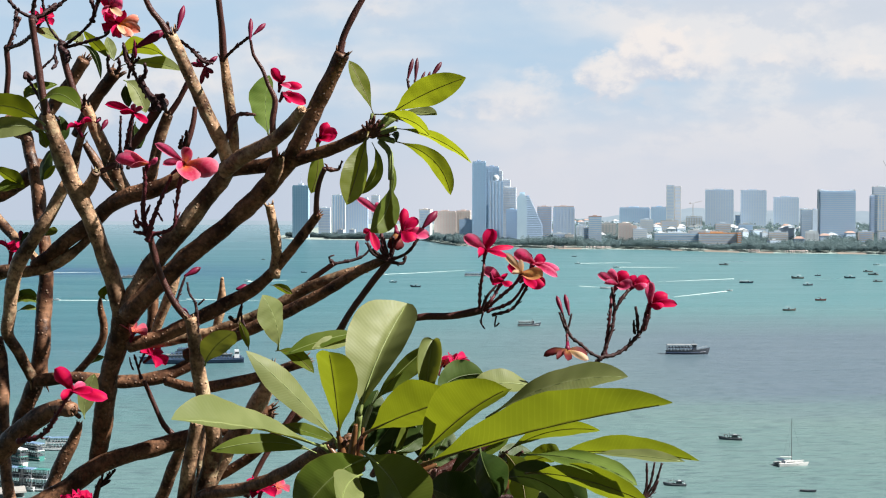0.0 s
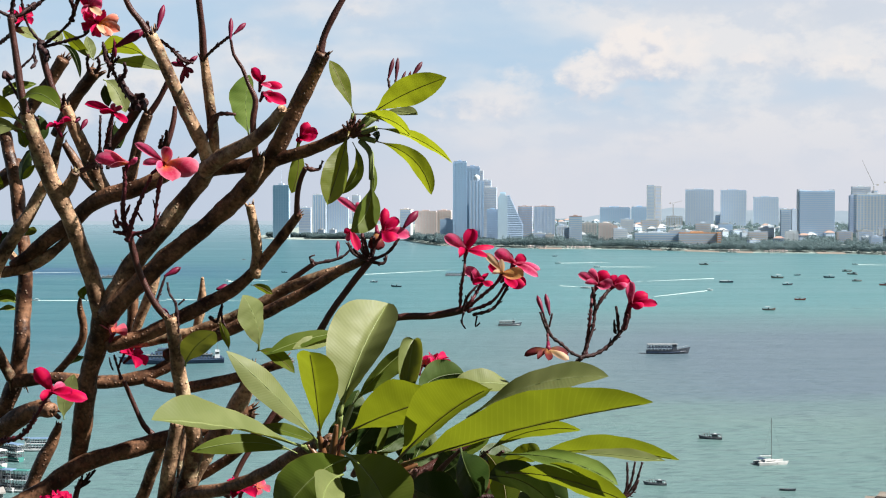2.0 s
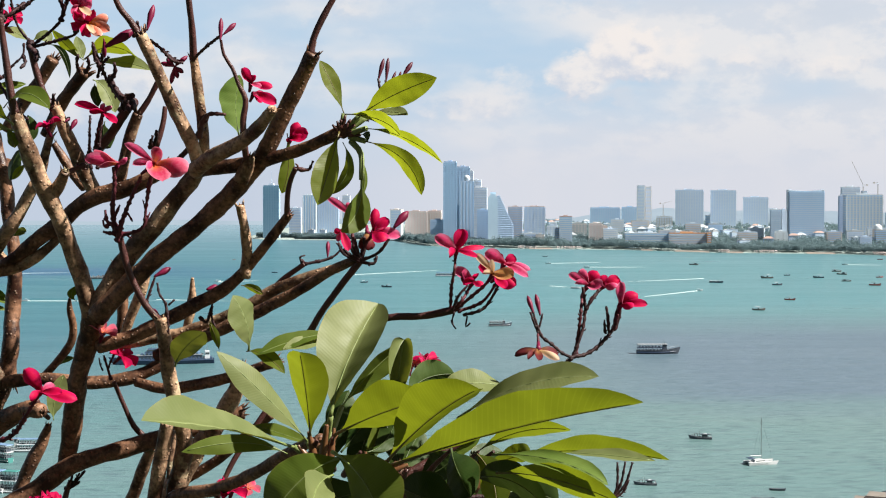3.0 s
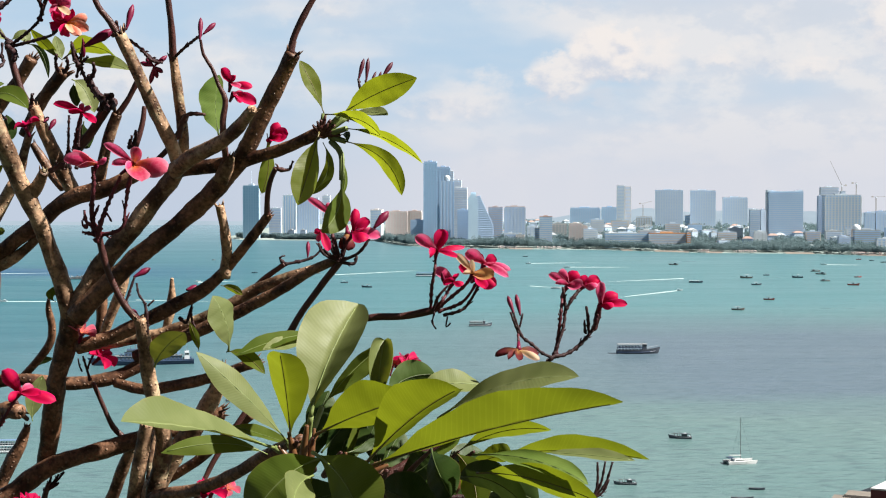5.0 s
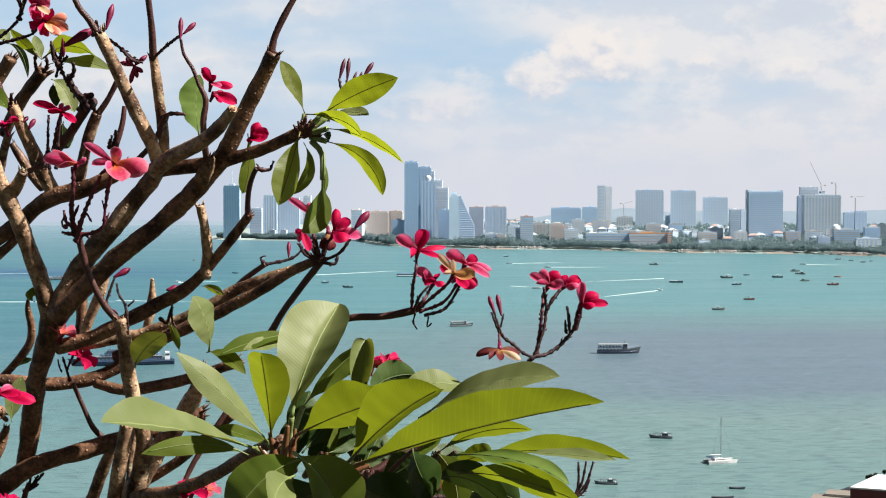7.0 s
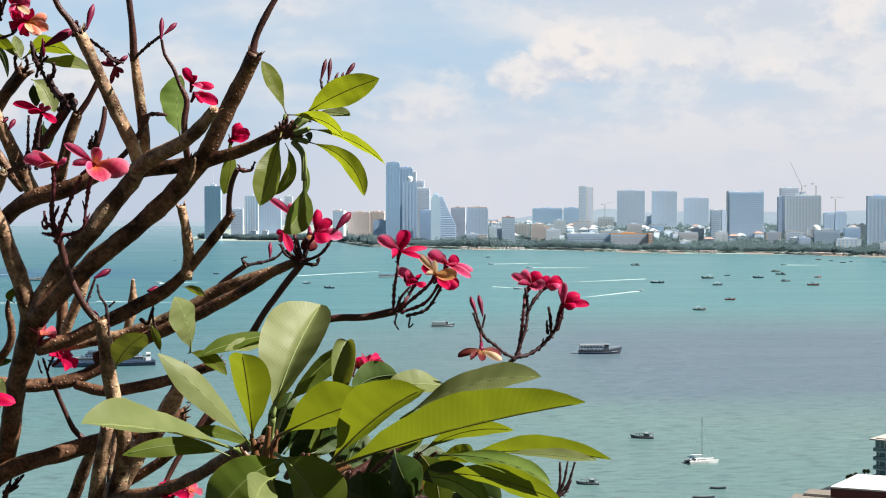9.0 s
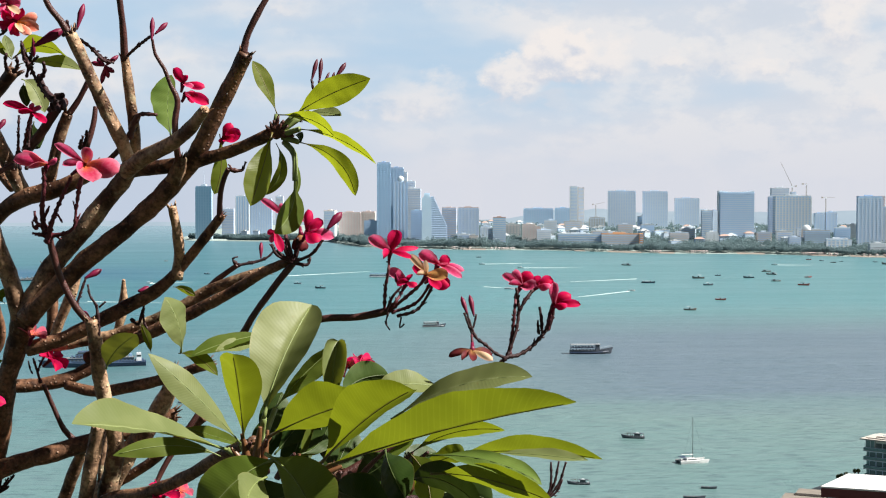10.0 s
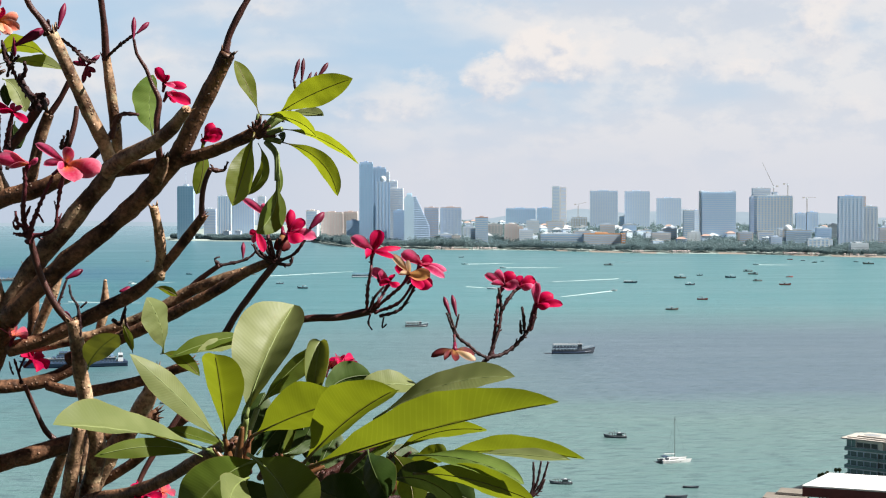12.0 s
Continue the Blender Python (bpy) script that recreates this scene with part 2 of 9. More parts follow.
def make_leaf(name, top_a, top_b, through, amount, rough=0.42):
    """A leathery leaf with a pale midrib and closely set side veins."""
    n = Nodes(name)
    uv = n.node("ShaderNodeUVMap")
    sep = n.node("ShaderNodeSeparateXYZ")
    n.link(uv.outputs[0], sep.inputs[0])
    u, v = sep.outputs[0], sep.outputs[1]
    across = n.math("ABSOLUTE", n.math("SUBTRACT", u, 0.5))
    # side veins lean towards the tip
    ph = n.math("MULTIPLY", n.math("SUBTRACT", v, n.math("MULTIPLY", across, 0.16)), 2 * math.pi * 42)
    vein = n.math("MULTIPLY", n.math("ADD", n.math("SINE", ph), 1.0), 0.5)
    vein_line = n.ramp(vein, 0.82, 1.0)
    rnd = n.node("ShaderNodeObjectInfo").outputs["Random"]
    ob = n.coords()
    blot = n.noise(ob, 26, 4)
    col = n.mix(n.ramp(n.math("ADD", blot, n.math("MULTIPLY", n.math("SUBTRACT", rnd, 0.5), 0.35)), 0.3, 0.7), top_a, top_b)
    pale = tuple(min(1, c * 1.5 + 0.04) for c in top_b)
    col = n.mix(n.math("MULTIPLY", vein_line, 0.13), col, pale)
    rib = n.ramp(across, 0.0, 0.028, 1.0, 0.0)
    col = n.mix(n.math("MULTIPLY", rib, 0.7), col, pale)
    spots = n.ramp(n.noise(ob, 120, 2), 0.70, 0.80)
    col = n.mix(n.math("MULTIPLY", spots, 0.45), col, (0.13, 0.08, 0.02))
    edge = n.ramp(across, 0.47, 0.50)
    col = n.mix(n.math("MULTIPLY", edge, 0.15), col, (0.30, 0.20, 0.06))
    n.base(col, n.ramp(blot, 0.3, 0.7, rough - 0.04, rough + 0.14), 0.0, 0.22)
    h = n.math("ADD", n.math("MULTIPLY", vein, 0.6), n.math("MULTIPLY", n.noise(ob, 300, 3), 0.35))
    n.bump(h, 0.16, 0.0005)
    tcol = n.mix(n.math("MULTIPLY", vein_line, 0.22), through, tuple(c * 1.35 for c in through))
    tcol = n.mix(n.ramp(blot, 0.35, 0.68, 0.0, 0.40), tcol, tuple(c * 0.62 for c in through))
    tcol = n.mix(n.ramp(v, 0.0, 0.30, 0.55, 0.0), tcol, tuple(c * 0.45 for c in through))
    tcol = n.mix(n.math("MULTIPLY", rib, 0.85), tcol, (0.06, 0.05, 0.01))
    n.see_through(tcol, amount)
    return n.mat


def make_petal(name, throat, body, rim, amount=0.38):
    n = Nodes(name)
    uv = n.node("ShaderNodeUVMap")
    sep = n.node("ShaderNodeSeparateXYZ")
    n.link(uv.outputs[0], sep.inputs[0])
    u, v = sep.outputs[0], sep.outputs[1]
    ob = n.coords()
    wav = n.noise(ob, 240, 3)
    streak = n.math("MULTIPLY", n.math("ADD", n.math("SINE", n.math("MULTIPLY", u, 70.0)), 1.0), 0.06)
    col = n.mix(n.ramp(n.math("ADD", v, streak), 0.16, 0.62), throat, body)
    across = n.math("ABSOLUTE", n.math("SUBTRACT", u, 0.5))
    e = n.math("ADD", n.math("MULTIPLY", n.ramp(across, 0.22, 0.5), 0.7), n.math("MULTIPLY", n.ramp(v, 0.75, 1.0), 0.3))
    col = n.mix(e, col, rim)
    col = n.mix(n.math("MULTIPLY", n.ramp(wav, 0.45, 0.7), 0.25), col, rim)
    n.base(col, 0.55, 0.0, 0.14)
    n.bump(wav, 0.12, 0.001)
    n.see_through(col, amount)
    return n.mat


WATER_A, WATER_B, WATER_DARK = (0.088, 0.170, 0.174), (0.120, 0.188, 0.186), (0.086, 0.124, 0.172)
WATER_WEST, WATER_WEST_DARK = (0.018, 0.112, 0.146), (0.013, 0.074, 0.158)
WATER_HORIZON_HAZE = (0.125, 0.215, 0.265)
WATER_FAR, WATER_RIPPLE_SHADE = (0.070, 0.196, 0.222), (0.045, 0.085, 0.098)
M_WATER = make_water()
M_BARK = make_bark("pale_bark", (0.080, 0.039, 0.023), (0.490, 0.312, 0.196), (0.013, 0.006, 0.004))
# Darker bark copy: shade on the less lit limbs is put in its colour.
M_BARK_DARK = make_bark("shaded_brown_bark", (0.034, 0.013, 0.008), (0.250, 0.130, 0.076), (0.007, 0.003, 0.002))
M_SHOOT = plain("red_brown_shoot", (0.030, 0.010, 0.009), (0.088, 0.030, 0.025), 60, 0.40, bump=0.4, dist=0.003, spec=0.4)
M_STALK = plain("dark_flower_stalk", (0.013, 0.005, 0.006), (0.044, 0.012, 0.014), 80, 0.5, bump=0.5, dist=0.003, spec=0.3)
M_STALK_RED = plain("crimson_flower_stalk", (0.040, 0.008, 0.012), (0.120, 0.022, 0.032), 80, 0.5, bump=0.4, dist=0.003, spec=0.3)
M_BUD = plain("crimson_bud", (0.090, 0.003, 0.020), (0.170, 0.007, 0.042), 90, 0.5, bump=0.1, dist=0.001, spec=0.25)
M_BUD_DARK = plain("maroon_bud", (0.030, 0.004, 0.009), (0.085, 0.006, 0.020), 90, 0.5, bump=0.1, dist=0.001, spec=0.25)
M_LEAF = make_leaf("green_leaf", (0.064, 0.098, 0.013), (0.098, 0.128, 0.019), (0.180, 0.212, 0.009), 0.38)
M_LEAF_YOUNG = make_leaf("yellow_green_leaf", (0.078, 0.106, 0.011), (0.110, 0.140, 0.015), (0.190, 0.228, 0.009), 0.50)
M_LEAF_PALE = make_leaf("pale_leaf", (0.108, 0.132, 0.046), (0.150, 0.172, 0.064), (0.22, 0.235, 0.020), 0.24, 0.44)
M_LEAF_LIME = make_leaf("lime_leaf", (0.070, 0.094, 0.011), (0.104, 0.128, 0.015), (0.182, 0.222, 0.010), 0.50)
# Brighter copy of the lime leaf: sun shining through the tuft is in its colour.
M_LEAF_SUNLIT = make_leaf("sunlit_lime_leaf", (0.095, 0.122, 0.014), (0.132, 0.158, 0.019), (0.31, 0.36, 0.014), 0.55)
M_LEAF_ROLLED = make_leaf("fresh_green_leaf", (0.070, 0.118, 0.022), (0.108, 0.156, 0.034), (0.15, 0.20, 0.012), 0.25, 0.36)
# Darker leaf copies: shade inside and under the rosettes is put in the colour.
M_LEAF_DARK = make_leaf("dark_shaded_leaf", (0.018, 0.040, 0.007), (0.034, 0.058, 0.011), (0.042, 0.07, 0.006), 0.15, 0.42)
M_LEAF_SHADE = make_leaf("shaded_green_leaf", (0.034, 0.064, 0.014), (0.054, 0.084, 0.021), (0.05, 0.08, 0.008), 0.18, 0.40)
M_PETAL = make_petal("crimson_petal", (0.20, 0.001, 0.012), (0.50, 0.002, 0.050), (0.64, 0.013, 0.130), 0.42)
M_PETAL_ROSE = make_petal("rose_petal", (0.42, 0.010, 0.050), (0.56, 0.040, 0.140), (0.74, 0.24, 0.38), 0.40)
M_PETAL_PEACH = make_petal("peach_petal", (0.64, 0.26, 0.03), (0.60, 0.15, 0.09), (0.72, 0.42, 0.36), 0.35)
M_PETAL_CREAM = make_petal("cream_petal", (0.56, 0.34, 0.13), (0.60, 0.45, 0.29), (0.58, 0.30, 0.26), 0.35)
M_PETAL_PINK = make_petal("pink_petal", (0.60, 0.14, 0.030), (0.50, 0.034, 0.090), (0.66, 0.24, 0.33), 0.40)
M_PETAL_ORANGE = make_petal("orange_petal", (0.60, 0.36, 0.12), (0.58, 0.30, 0.10), (0.55, 0.14, 0.10))
M_PETAL_DRY = make_petal("withered_petal", (0.30, 0.14, 0.05), (0.14, 0.022, 0.026), (0.06, 0.010, 0.013))
M_HILL = plain("hillside_scrub", (0.014, 0.024, 0.008), (0.036, 0.046, 0.018), 0.35, 0.9, bump=0.8, dist=0.5)
# Ground of the far town, with the haze before it lightening the colour.
M_LAND = plain("hazed_city_ground", (0.20, 0.26, 0.25), (0.27, 0.32, 0.30), 0.016, 0.9, bump=0.3, dist=1.0)
M_SAND = plain("beach_sand", (0.17, 0.155, 0.140), (0.25, 0.215, 0.185), 0.05, 0.9)
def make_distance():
    """Far-off land, pale as the air before it: haze put into a glowing colour."""
    n = Nodes("distant_land_haze")
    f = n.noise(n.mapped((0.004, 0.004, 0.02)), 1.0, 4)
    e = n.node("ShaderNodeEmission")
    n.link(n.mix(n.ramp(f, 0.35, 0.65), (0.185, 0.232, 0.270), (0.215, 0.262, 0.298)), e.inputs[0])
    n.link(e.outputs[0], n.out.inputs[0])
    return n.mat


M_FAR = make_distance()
# Tree greens paled towards blue-grey: the distance haze is in the colour.
M_WOODS_HAZED = plain("shore_trees", (0.120, 0.185, 0.208), (0.185, 0.258, 0.272), 0.045, 0.9, spec=0.05, thin=0.45)
M_SHRUB = plain("dark_shrub_leaves", (0.020, 0.035, 0.014), (0.045, 0.065, 0.024), 0.8, 0.6, thin=0.25)
M_SHADES = plain("beach_sunshades", (0.42, 0.40, 0.41), (0.62, 0.50, 0.47), 0.12, 0.8)
# City walls, glazing and roofs: distance haze is put in as paler, bluer colour.
M_WHITE = plain("hazed_white_render", (0.69, 0.76, 0.82), (0.76, 0.81, 0.86), 0.05, 0.6, each=0.12, thin=0.2, spec=0.15)
M_SLATE_DARK = plain("hazed_slate_glass", (0.5, 0.66, 0.8), (0.55, 0.71, 0.84), 0.04, 0.5, thin=0.2, spec=0.15)
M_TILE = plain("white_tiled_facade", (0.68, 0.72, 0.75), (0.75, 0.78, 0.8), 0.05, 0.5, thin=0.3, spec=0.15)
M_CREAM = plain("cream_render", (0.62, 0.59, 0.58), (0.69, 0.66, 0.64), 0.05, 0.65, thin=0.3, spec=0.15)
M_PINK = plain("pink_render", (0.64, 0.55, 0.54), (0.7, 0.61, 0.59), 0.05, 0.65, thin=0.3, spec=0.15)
M_GREY = plain("hazed_concrete", (0.54, 0.65, 0.79), (0.60, 0.70, 0.83), 0.05, 0.7, thin=0.2, spec=0.15)
M_SLATE = plain("hazed_slate_cladding", (0.46, 0.60, 0.80), (0.51, 0.65, 0.84), 0.04, 0.6, thin=0.2, spec=0.15)
M_GLASS = plain("hazed_blue_glass", (0.42, 0.60, 0.80), (0.47, 0.64, 0.84), 0.03, 0.5, thin=0.2, spec=0.15)
M_TEAL = plain("hazed_teal_glass", (0.30, 0.50, 0.66), (0.36, 0.56, 0.70), 0.03, 0.25, thin=0.2, spec=0.15)
M_TEAL_FRAME = plain("hazed_teal_cladding", (0.40, 0.57, 0.71), (0.46, 0.62, 0.75), 0.03, 0.5, thin=0.2, spec=0.15)
M_HAZED_WINDOW = plain("hazed_glazing", (0.55, 0.66, 0.77), (0.6, 0.71, 0.8), 0.1, 0.4, thin=0.2, spec=0.15)
M_ROOF_RED = plain("hazed_red_tile_roof", (0.5, 0.37, 0.33), (0.57, 0.43, 0.38), 0.2, 0.8, thin=0.4, spec=0.15)
M_ROOF_ORANGE = plain("orange_painted_wall", (0.56, 0.27, 0.12), (0.64, 0.33, 0.16), 0.1, 0.7)
M_ROOF_GREY = plain("hazed_grey_roof", (0.42, 0.46, 0.49), (0.5, 0.53, 0.56), 0.2, 0.8, thin=0.2, spec=0.15)
M_ROOF_BEIGE = plain("weathered_beige_roof", (0.36, 0.33, 0.30), (0.44, 0.405, 0.37), 0.4, 0.8)
M_PENTHOUSE = plain("cream_painted_wall", (0.60, 0.57, 0.51), (0.70, 0.67, 0.61), 0.3, 0.7)
M_TERRACE = plain("worn_terrace_roof", (0.13, 0.115, 0.10), (0.20, 0.178, 0.155), 0.5, 0.85)
M_ROOF_WHITE = plain("white_sheet_roof", (0.66, 0.66, 0.66), (0.74, 0.74, 0.74), 0.3, 0.5)
M_PANE = plain("dark_window_pane", (0.025, 0.035, 0.040), (0.050, 0.062, 0.068), 0.4, 0.08)
M_TEALPANE = plain("teal_window_pane", (0.045, 0.085, 0.098), (0.075, 0.130, 0.145), 0.4, 0.08)
M_RAIL = plain("green_glass_rail", (0.09, 0.17, 0.18), (0.14, 0.23, 0.24), 0.3, 0.10)
M_SPAR = plain("dark_spar", (0.06, 0.065, 0.07), (0.10, 0.10, 0.105), 0.5, 0.4)
M_MAROON = plain("maroon_fascia", (0.10, 0.018, 0.022), (0.15, 0.030, 0.034), 0.4, 0.6)
M_DECKHOUSE = plain("white_deckhouse_paint", (0.46, 0.50, 0.54), (0.56, 0.60, 0.63), 0.3, 0.5)
M_CANVAS = plain("grey_canvas_awning", (0.18, 0.20, 0.22), (0.27, 0.29, 0.31), 0.3, 0.8)
M_STEEL = plain("crane_steel", (0.28, 0.26, 0.24), (0.38, 0.36, 0.33), 0.3, 0.5)
M_HULL_WHITE = plain("white_hull", (0.40, 0.42, 0.43), (0.52, 0.53, 0.53), 0.5, 0.35)
M_HULL_DARK = plain("dark_hull", (0.035, 0.045, 0.06), (0.07, 0.08, 0.10), 0.5, 0.4)
M_HULL_GREY = plain("grey_painted_hull", (0.12, 0.135, 0.145), (0.19, 0.205, 0.215), 0.5, 0.45)
M_HULL_BLUE = plain("blue_hull", (0.012, 0.026, 0.060), (0.026, 0.050, 0.105), 0.5, 0.4)
M_SHIP_HOUSE = plain("grey_blue_ship_paint", (0.022, 0.046, 0.095), (0.050, 0.085, 0.150), 0.4, 0.5)
M_FERRY = plain("blue_painted_roof", (0.10, 0.18, 0.30), (0.15, 0.24, 0.37), 0.5, 0.5)
M_HULL_RED = plain("red_hull", (0.32, 0.06, 0.05), (0.45, 0.10, 0.07), 0.5, 0.45)
M_HULL_WOOD = plain("wooden_hull", (0.11, 0.095, 0.085), (0.19, 0.165, 0.145), 0.7, 0.6)
M_HULL_TEAL = plain("teal_canopy", (0.03, 0.15, 0.14), (0.05, 0.21, 0.19), 0.5, 0.6)
M_FOAM = plain("white_wake_foam", (0.25, 0.37, 0.38), (0.50, 0.58, 0.58), 0.10, 0.8)
M_DECK = plain("pier_concrete", (0.22, 0.22, 0.215), (0.33, 0.32, 0.31), 0.4, 0.85)


# ---------------------------------------------------------------- mesh helpers
class Geo:
    """Vertices and faces gathered for one mesh."""

    def __init__(self):
        self.v, self.f, self.uv, self.smooth = [], [], None, False

    def add(self, verts, faces):
        k = len(self.v)
        self.v.extend(verts)
        self.f.extend(tuple(i + k for i in f) for f in faces)
        return self

    def box(self, x0, x1, y0, y1, z0, z1, taper=0.0, m=None):
        """A box whose top is drawn in by taper metres on every side."""
        t = taper
        c = [(x0, y0, z0), (x1, y0, z0), (x1, y1, z0), (x0, y1, z0),
             (x0 + t, y0 + t, z1), (x1 - t, y0 + t, z1), (x1 - t, y1 - t, z1), (x0 + t, y1 - t, z1)]
        if m is not None:
            c = [tuple(m @ Vector(p)) for p in c]
        return self.add(c, [(3, 2, 1, 0), (4, 5, 6, 7), (0, 1, 5, 4), (1, 2, 6, 5), (2, 3, 7, 6), (3, 0, 4, 7)])

    def tube(self, pts, radii, sides=8, wob=0.0, seed=0.0):
        """A round tube along points, with closed ends."""
        pts = [Vector(p) for p in pts]
        n = len(pts)
        side = None
        k = len(self.v)
        for i, p in enumerate(pts):
            d = (pts[min(i + 1, n - 1)] - pts[max(i - 1, 0)]).normalized()
            if side is None:
                side = d.orthogonal().normalized()
            side = (side - d * side.dot(d)).normalized()
            up = d.cross(side)
            for s in range(sides):
                a = 2 * math.pi * s / sides
                q = side * math.cos(a) + up * math.sin(a)
                r = radii[i]
                if wob:
                    r *= 1 + wob * noise.noise((p + q * r) * 45.0 + Vector((seed, 0, 0))) + wob * 0.7 * noise.noise((p + q * r) * 130.0)
                self.v.append(tuple(p + q * r))
        for i in range(n - 1):
            for s in range(sides):
                a, b = k + i * sides + s, k + i * sides + (s + 1) % sides
                self.f.append((a, b, b + sides, a + sides))
        self.f.append(tuple(k + s for s in reversed(range(sides))))
        self.f.append(tuple(k + (n - 1) * sides + s for s in range(sides)))
        return self

    def mesh(self, name, material):
        me = bpy.data.meshes.new(name)
        me.from_pydata(self.v, [], self.f)
        if self.uv:
            layer = me.uv_layers.new(name="UVMap")
            flat = np.empty(len(me.loops) * 2, dtype=np.float32)
            loops = np.empty(len(me.loops), dtype=np.int32)
            me.loops.foreach_get("vertex_index", loops)
            flat[:] = np.asarray(self.uv, dtype=np.float32)[loops].ravel()
            layer.data.foreach_set("uv", flat)
        if self.smooth:
            me.polygons.foreach_set("use_smooth", [True] * len(me.polygons))
        me.materials.append(material)
        me.update()
        return me


def part(name, geo, material, parent, label="", at=None):
    """Links a mesh (or a Geo) as one object under a thing or a part."""
    me = geo.mesh(name, material) if isinstance(geo, Geo) else geo
    ob = new(name, me)
    ob.parent = parent
    if at is not None:
        ob.matrix_local = at
    if label:
        tagged(ob, label)
    return ob


def thing(name, m, label, category, group="", kind=""):
    ob = new(name)
    ob.matrix_world = m
    return tagged(ob, label, category, group, kind)


def whole(name, geo, material, label, category, kind="", m=None):
    ob = new(name, geo.mesh(name, material))
    if m is not None:
        ob.matrix_world = m
    return tagged(ob, label, category, "", kind)


def spline(pts, step):
    """Points (x, y, z, r) carried smoothly through the given ones."""
    p = [Vector(q) for q in pts]
    p = [p[0] * 2 - p[1], *p, p[-1] * 2 - p[-2]]
    out = []
    for a, b, c, d in zip(p, p[1:], p[2:], p[3:]):
        n = max(2, int((c - b).length / step))
        for i in range(n):
            t = i / n
            out.append(0.5 * (2 * b + (c - a) * t + (2 * a - 5 * b + 4 * c - d) * t * t + (3 * b - a - 3 * c + d) * t ** 3))
    out.append(p[-2])
    return out


def smooth01(a, b, v):
    t = min(1.0, max(0.0, (v - a) / (b - a)))
    return t * t * (3 - 2 * t)


# ---------------------------------------------------------------- sea, hill and far land
g = Geo()
g.add([(-4400, -1500, 0), (4400, -1500, 0), (4400, 4950, 0), (-4400, 4950, 0)], [(0, 1, 2, 3)])
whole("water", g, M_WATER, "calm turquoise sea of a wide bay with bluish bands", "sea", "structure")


def hill_height(x, y):
    """The wooded hill on which the camera stands; it ends at a low coast before the bay."""
    coast = 372 + 58 * smooth01(141, 151, x) + 26 * smooth01(-96, -120, x)
    r = max(0.0, math.hypot(x * 0.8, max(y, 0.0)) - 0.9)
    z = 84.4 - 0.78 * min(r, 60) - 0.26 * max(0.0, min(r - 60, 100)) - 0.03 * max(0.0, r - 160)
    z = min(z, 84.4)
    z = max(z, 2.5)
    z += 1.2 * noise.noise((x * 0.05, y * 0.05, 0)) * min(1.0, r / 40)
    # unseen rise added behind the camera to keep sky light off the tree
    z += 34.0 * smooth01(-4, -40, y) * (1 - smooth01(45, 130, abs(x)))
    return z - (z + 4) * smooth01(coast - 14, coast + 2, y)


def hill():
    ys = [-500 + 25 * i for i in range(18)] + [-47 + 4 * i for i in range(12)] + [0.4 * i for i in range(-5, 16)] + [8 + 4 * i for i in range(12)] + [60 + 6 * i for i in range(72)]
    xs = sorted([s * v for v in (0.4, 1.2, 2, 3, 4.5, 7, 11, 17, 25, 36, 48, 60, 72, 84, 92, 100, 108, 116, 124, 132, 140, 146, 152, 160, 200, 280, 420, 700) for s in (-1, 1)])
    g = Geo()
    g.v = [(x, y, hill_height(x, y)) for y in ys for x in xs]
    w = len(xs)
    g.f = [(j * w + i, j * w + i + 1, (j + 1) * w + i + 1, (j + 1) * w + i) for j in range(len(ys) - 1) for i in range(w - 1)]
    g.smooth = True
    whole("ground", g, M_HILL, "scrub-covered hillside falling steeply to the bay", "hillside", "structure")


hill()


def shore(x):
    """How far off the waterline of the city lies at x."""
    a = 3060 + 40 * math.sin(x * 0.011)
    b = 2500 + 22 * math.sin(x * 0.02 + 1) - 0.62 * (x - 200)
    return a + (b - a) * smooth01(-70, 40, x)


def land_height(x, y):
    """The town rises gently away from the beach."""
    return 3.0 + 11.0 * smooth01(60, 700, y - shore(x)) * smooth01(-40, 160, x)


def far_shore():
    xs = [-430 + 14 * i for i in range(215)]
    rows = (-6, 10, 26, 60, 140, 220, 300, 400, 500, 600, 720, 1200, 1800, 1890)
    g, sand = Geo(), Geo()
    for k, r in enumerate(rows):
        for x in xs:
            tip = smooth01(-430, -330, x)
            y = min(4940, shore(x) + r + (1 - tip) * 300)
            z = ((-1.5, 0.6, 1.6)[k] if k < 3 else land_height(x, y)) - 5 * (1 - tip)
            g.v.append((x, y, z + (0.3 * noise.noise((x * 0.02, r * 0.1, 0)) if k > 2 else 0)))
    w = len(xs)
    g.f = [(j * w + i, j * w + i + 1, (j + 1) * w + i + 1, (j + 1) * w + i) for j in range(len(rows) - 1) for i in range(w - 1)]
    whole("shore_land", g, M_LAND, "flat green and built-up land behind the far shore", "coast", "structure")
    # pale strip of sand along the waterline
    xs = [120 + 8 * i for i in range(150)]
    for x in xs:
        wob = 5 * noise.noise((x * 0.03, 0, 0))
        sand.v += [(x, shore(x) - 3 + wob, 0.15), (x, shore(x) + 3 + wob, 1.4), (x, shore(x) + 9 + wob, 2.3)]
    sand.f = [f for i in range(len(xs) - 1) if xs[i] > 760 or noise.noise((xs[i] * 0.021, 5.0, 0)) > 0.05 for f in ((3 * i, 3 * i + 3, 3 * i + 4, 3 * i + 1), (3 * i + 1, 3 * i + 4, 3 * i + 5, 3 * i + 2))]
    whole("beach", sand, M_SAND, "narrow sandy beach along the city front", "beach", "structure")


far_shore()


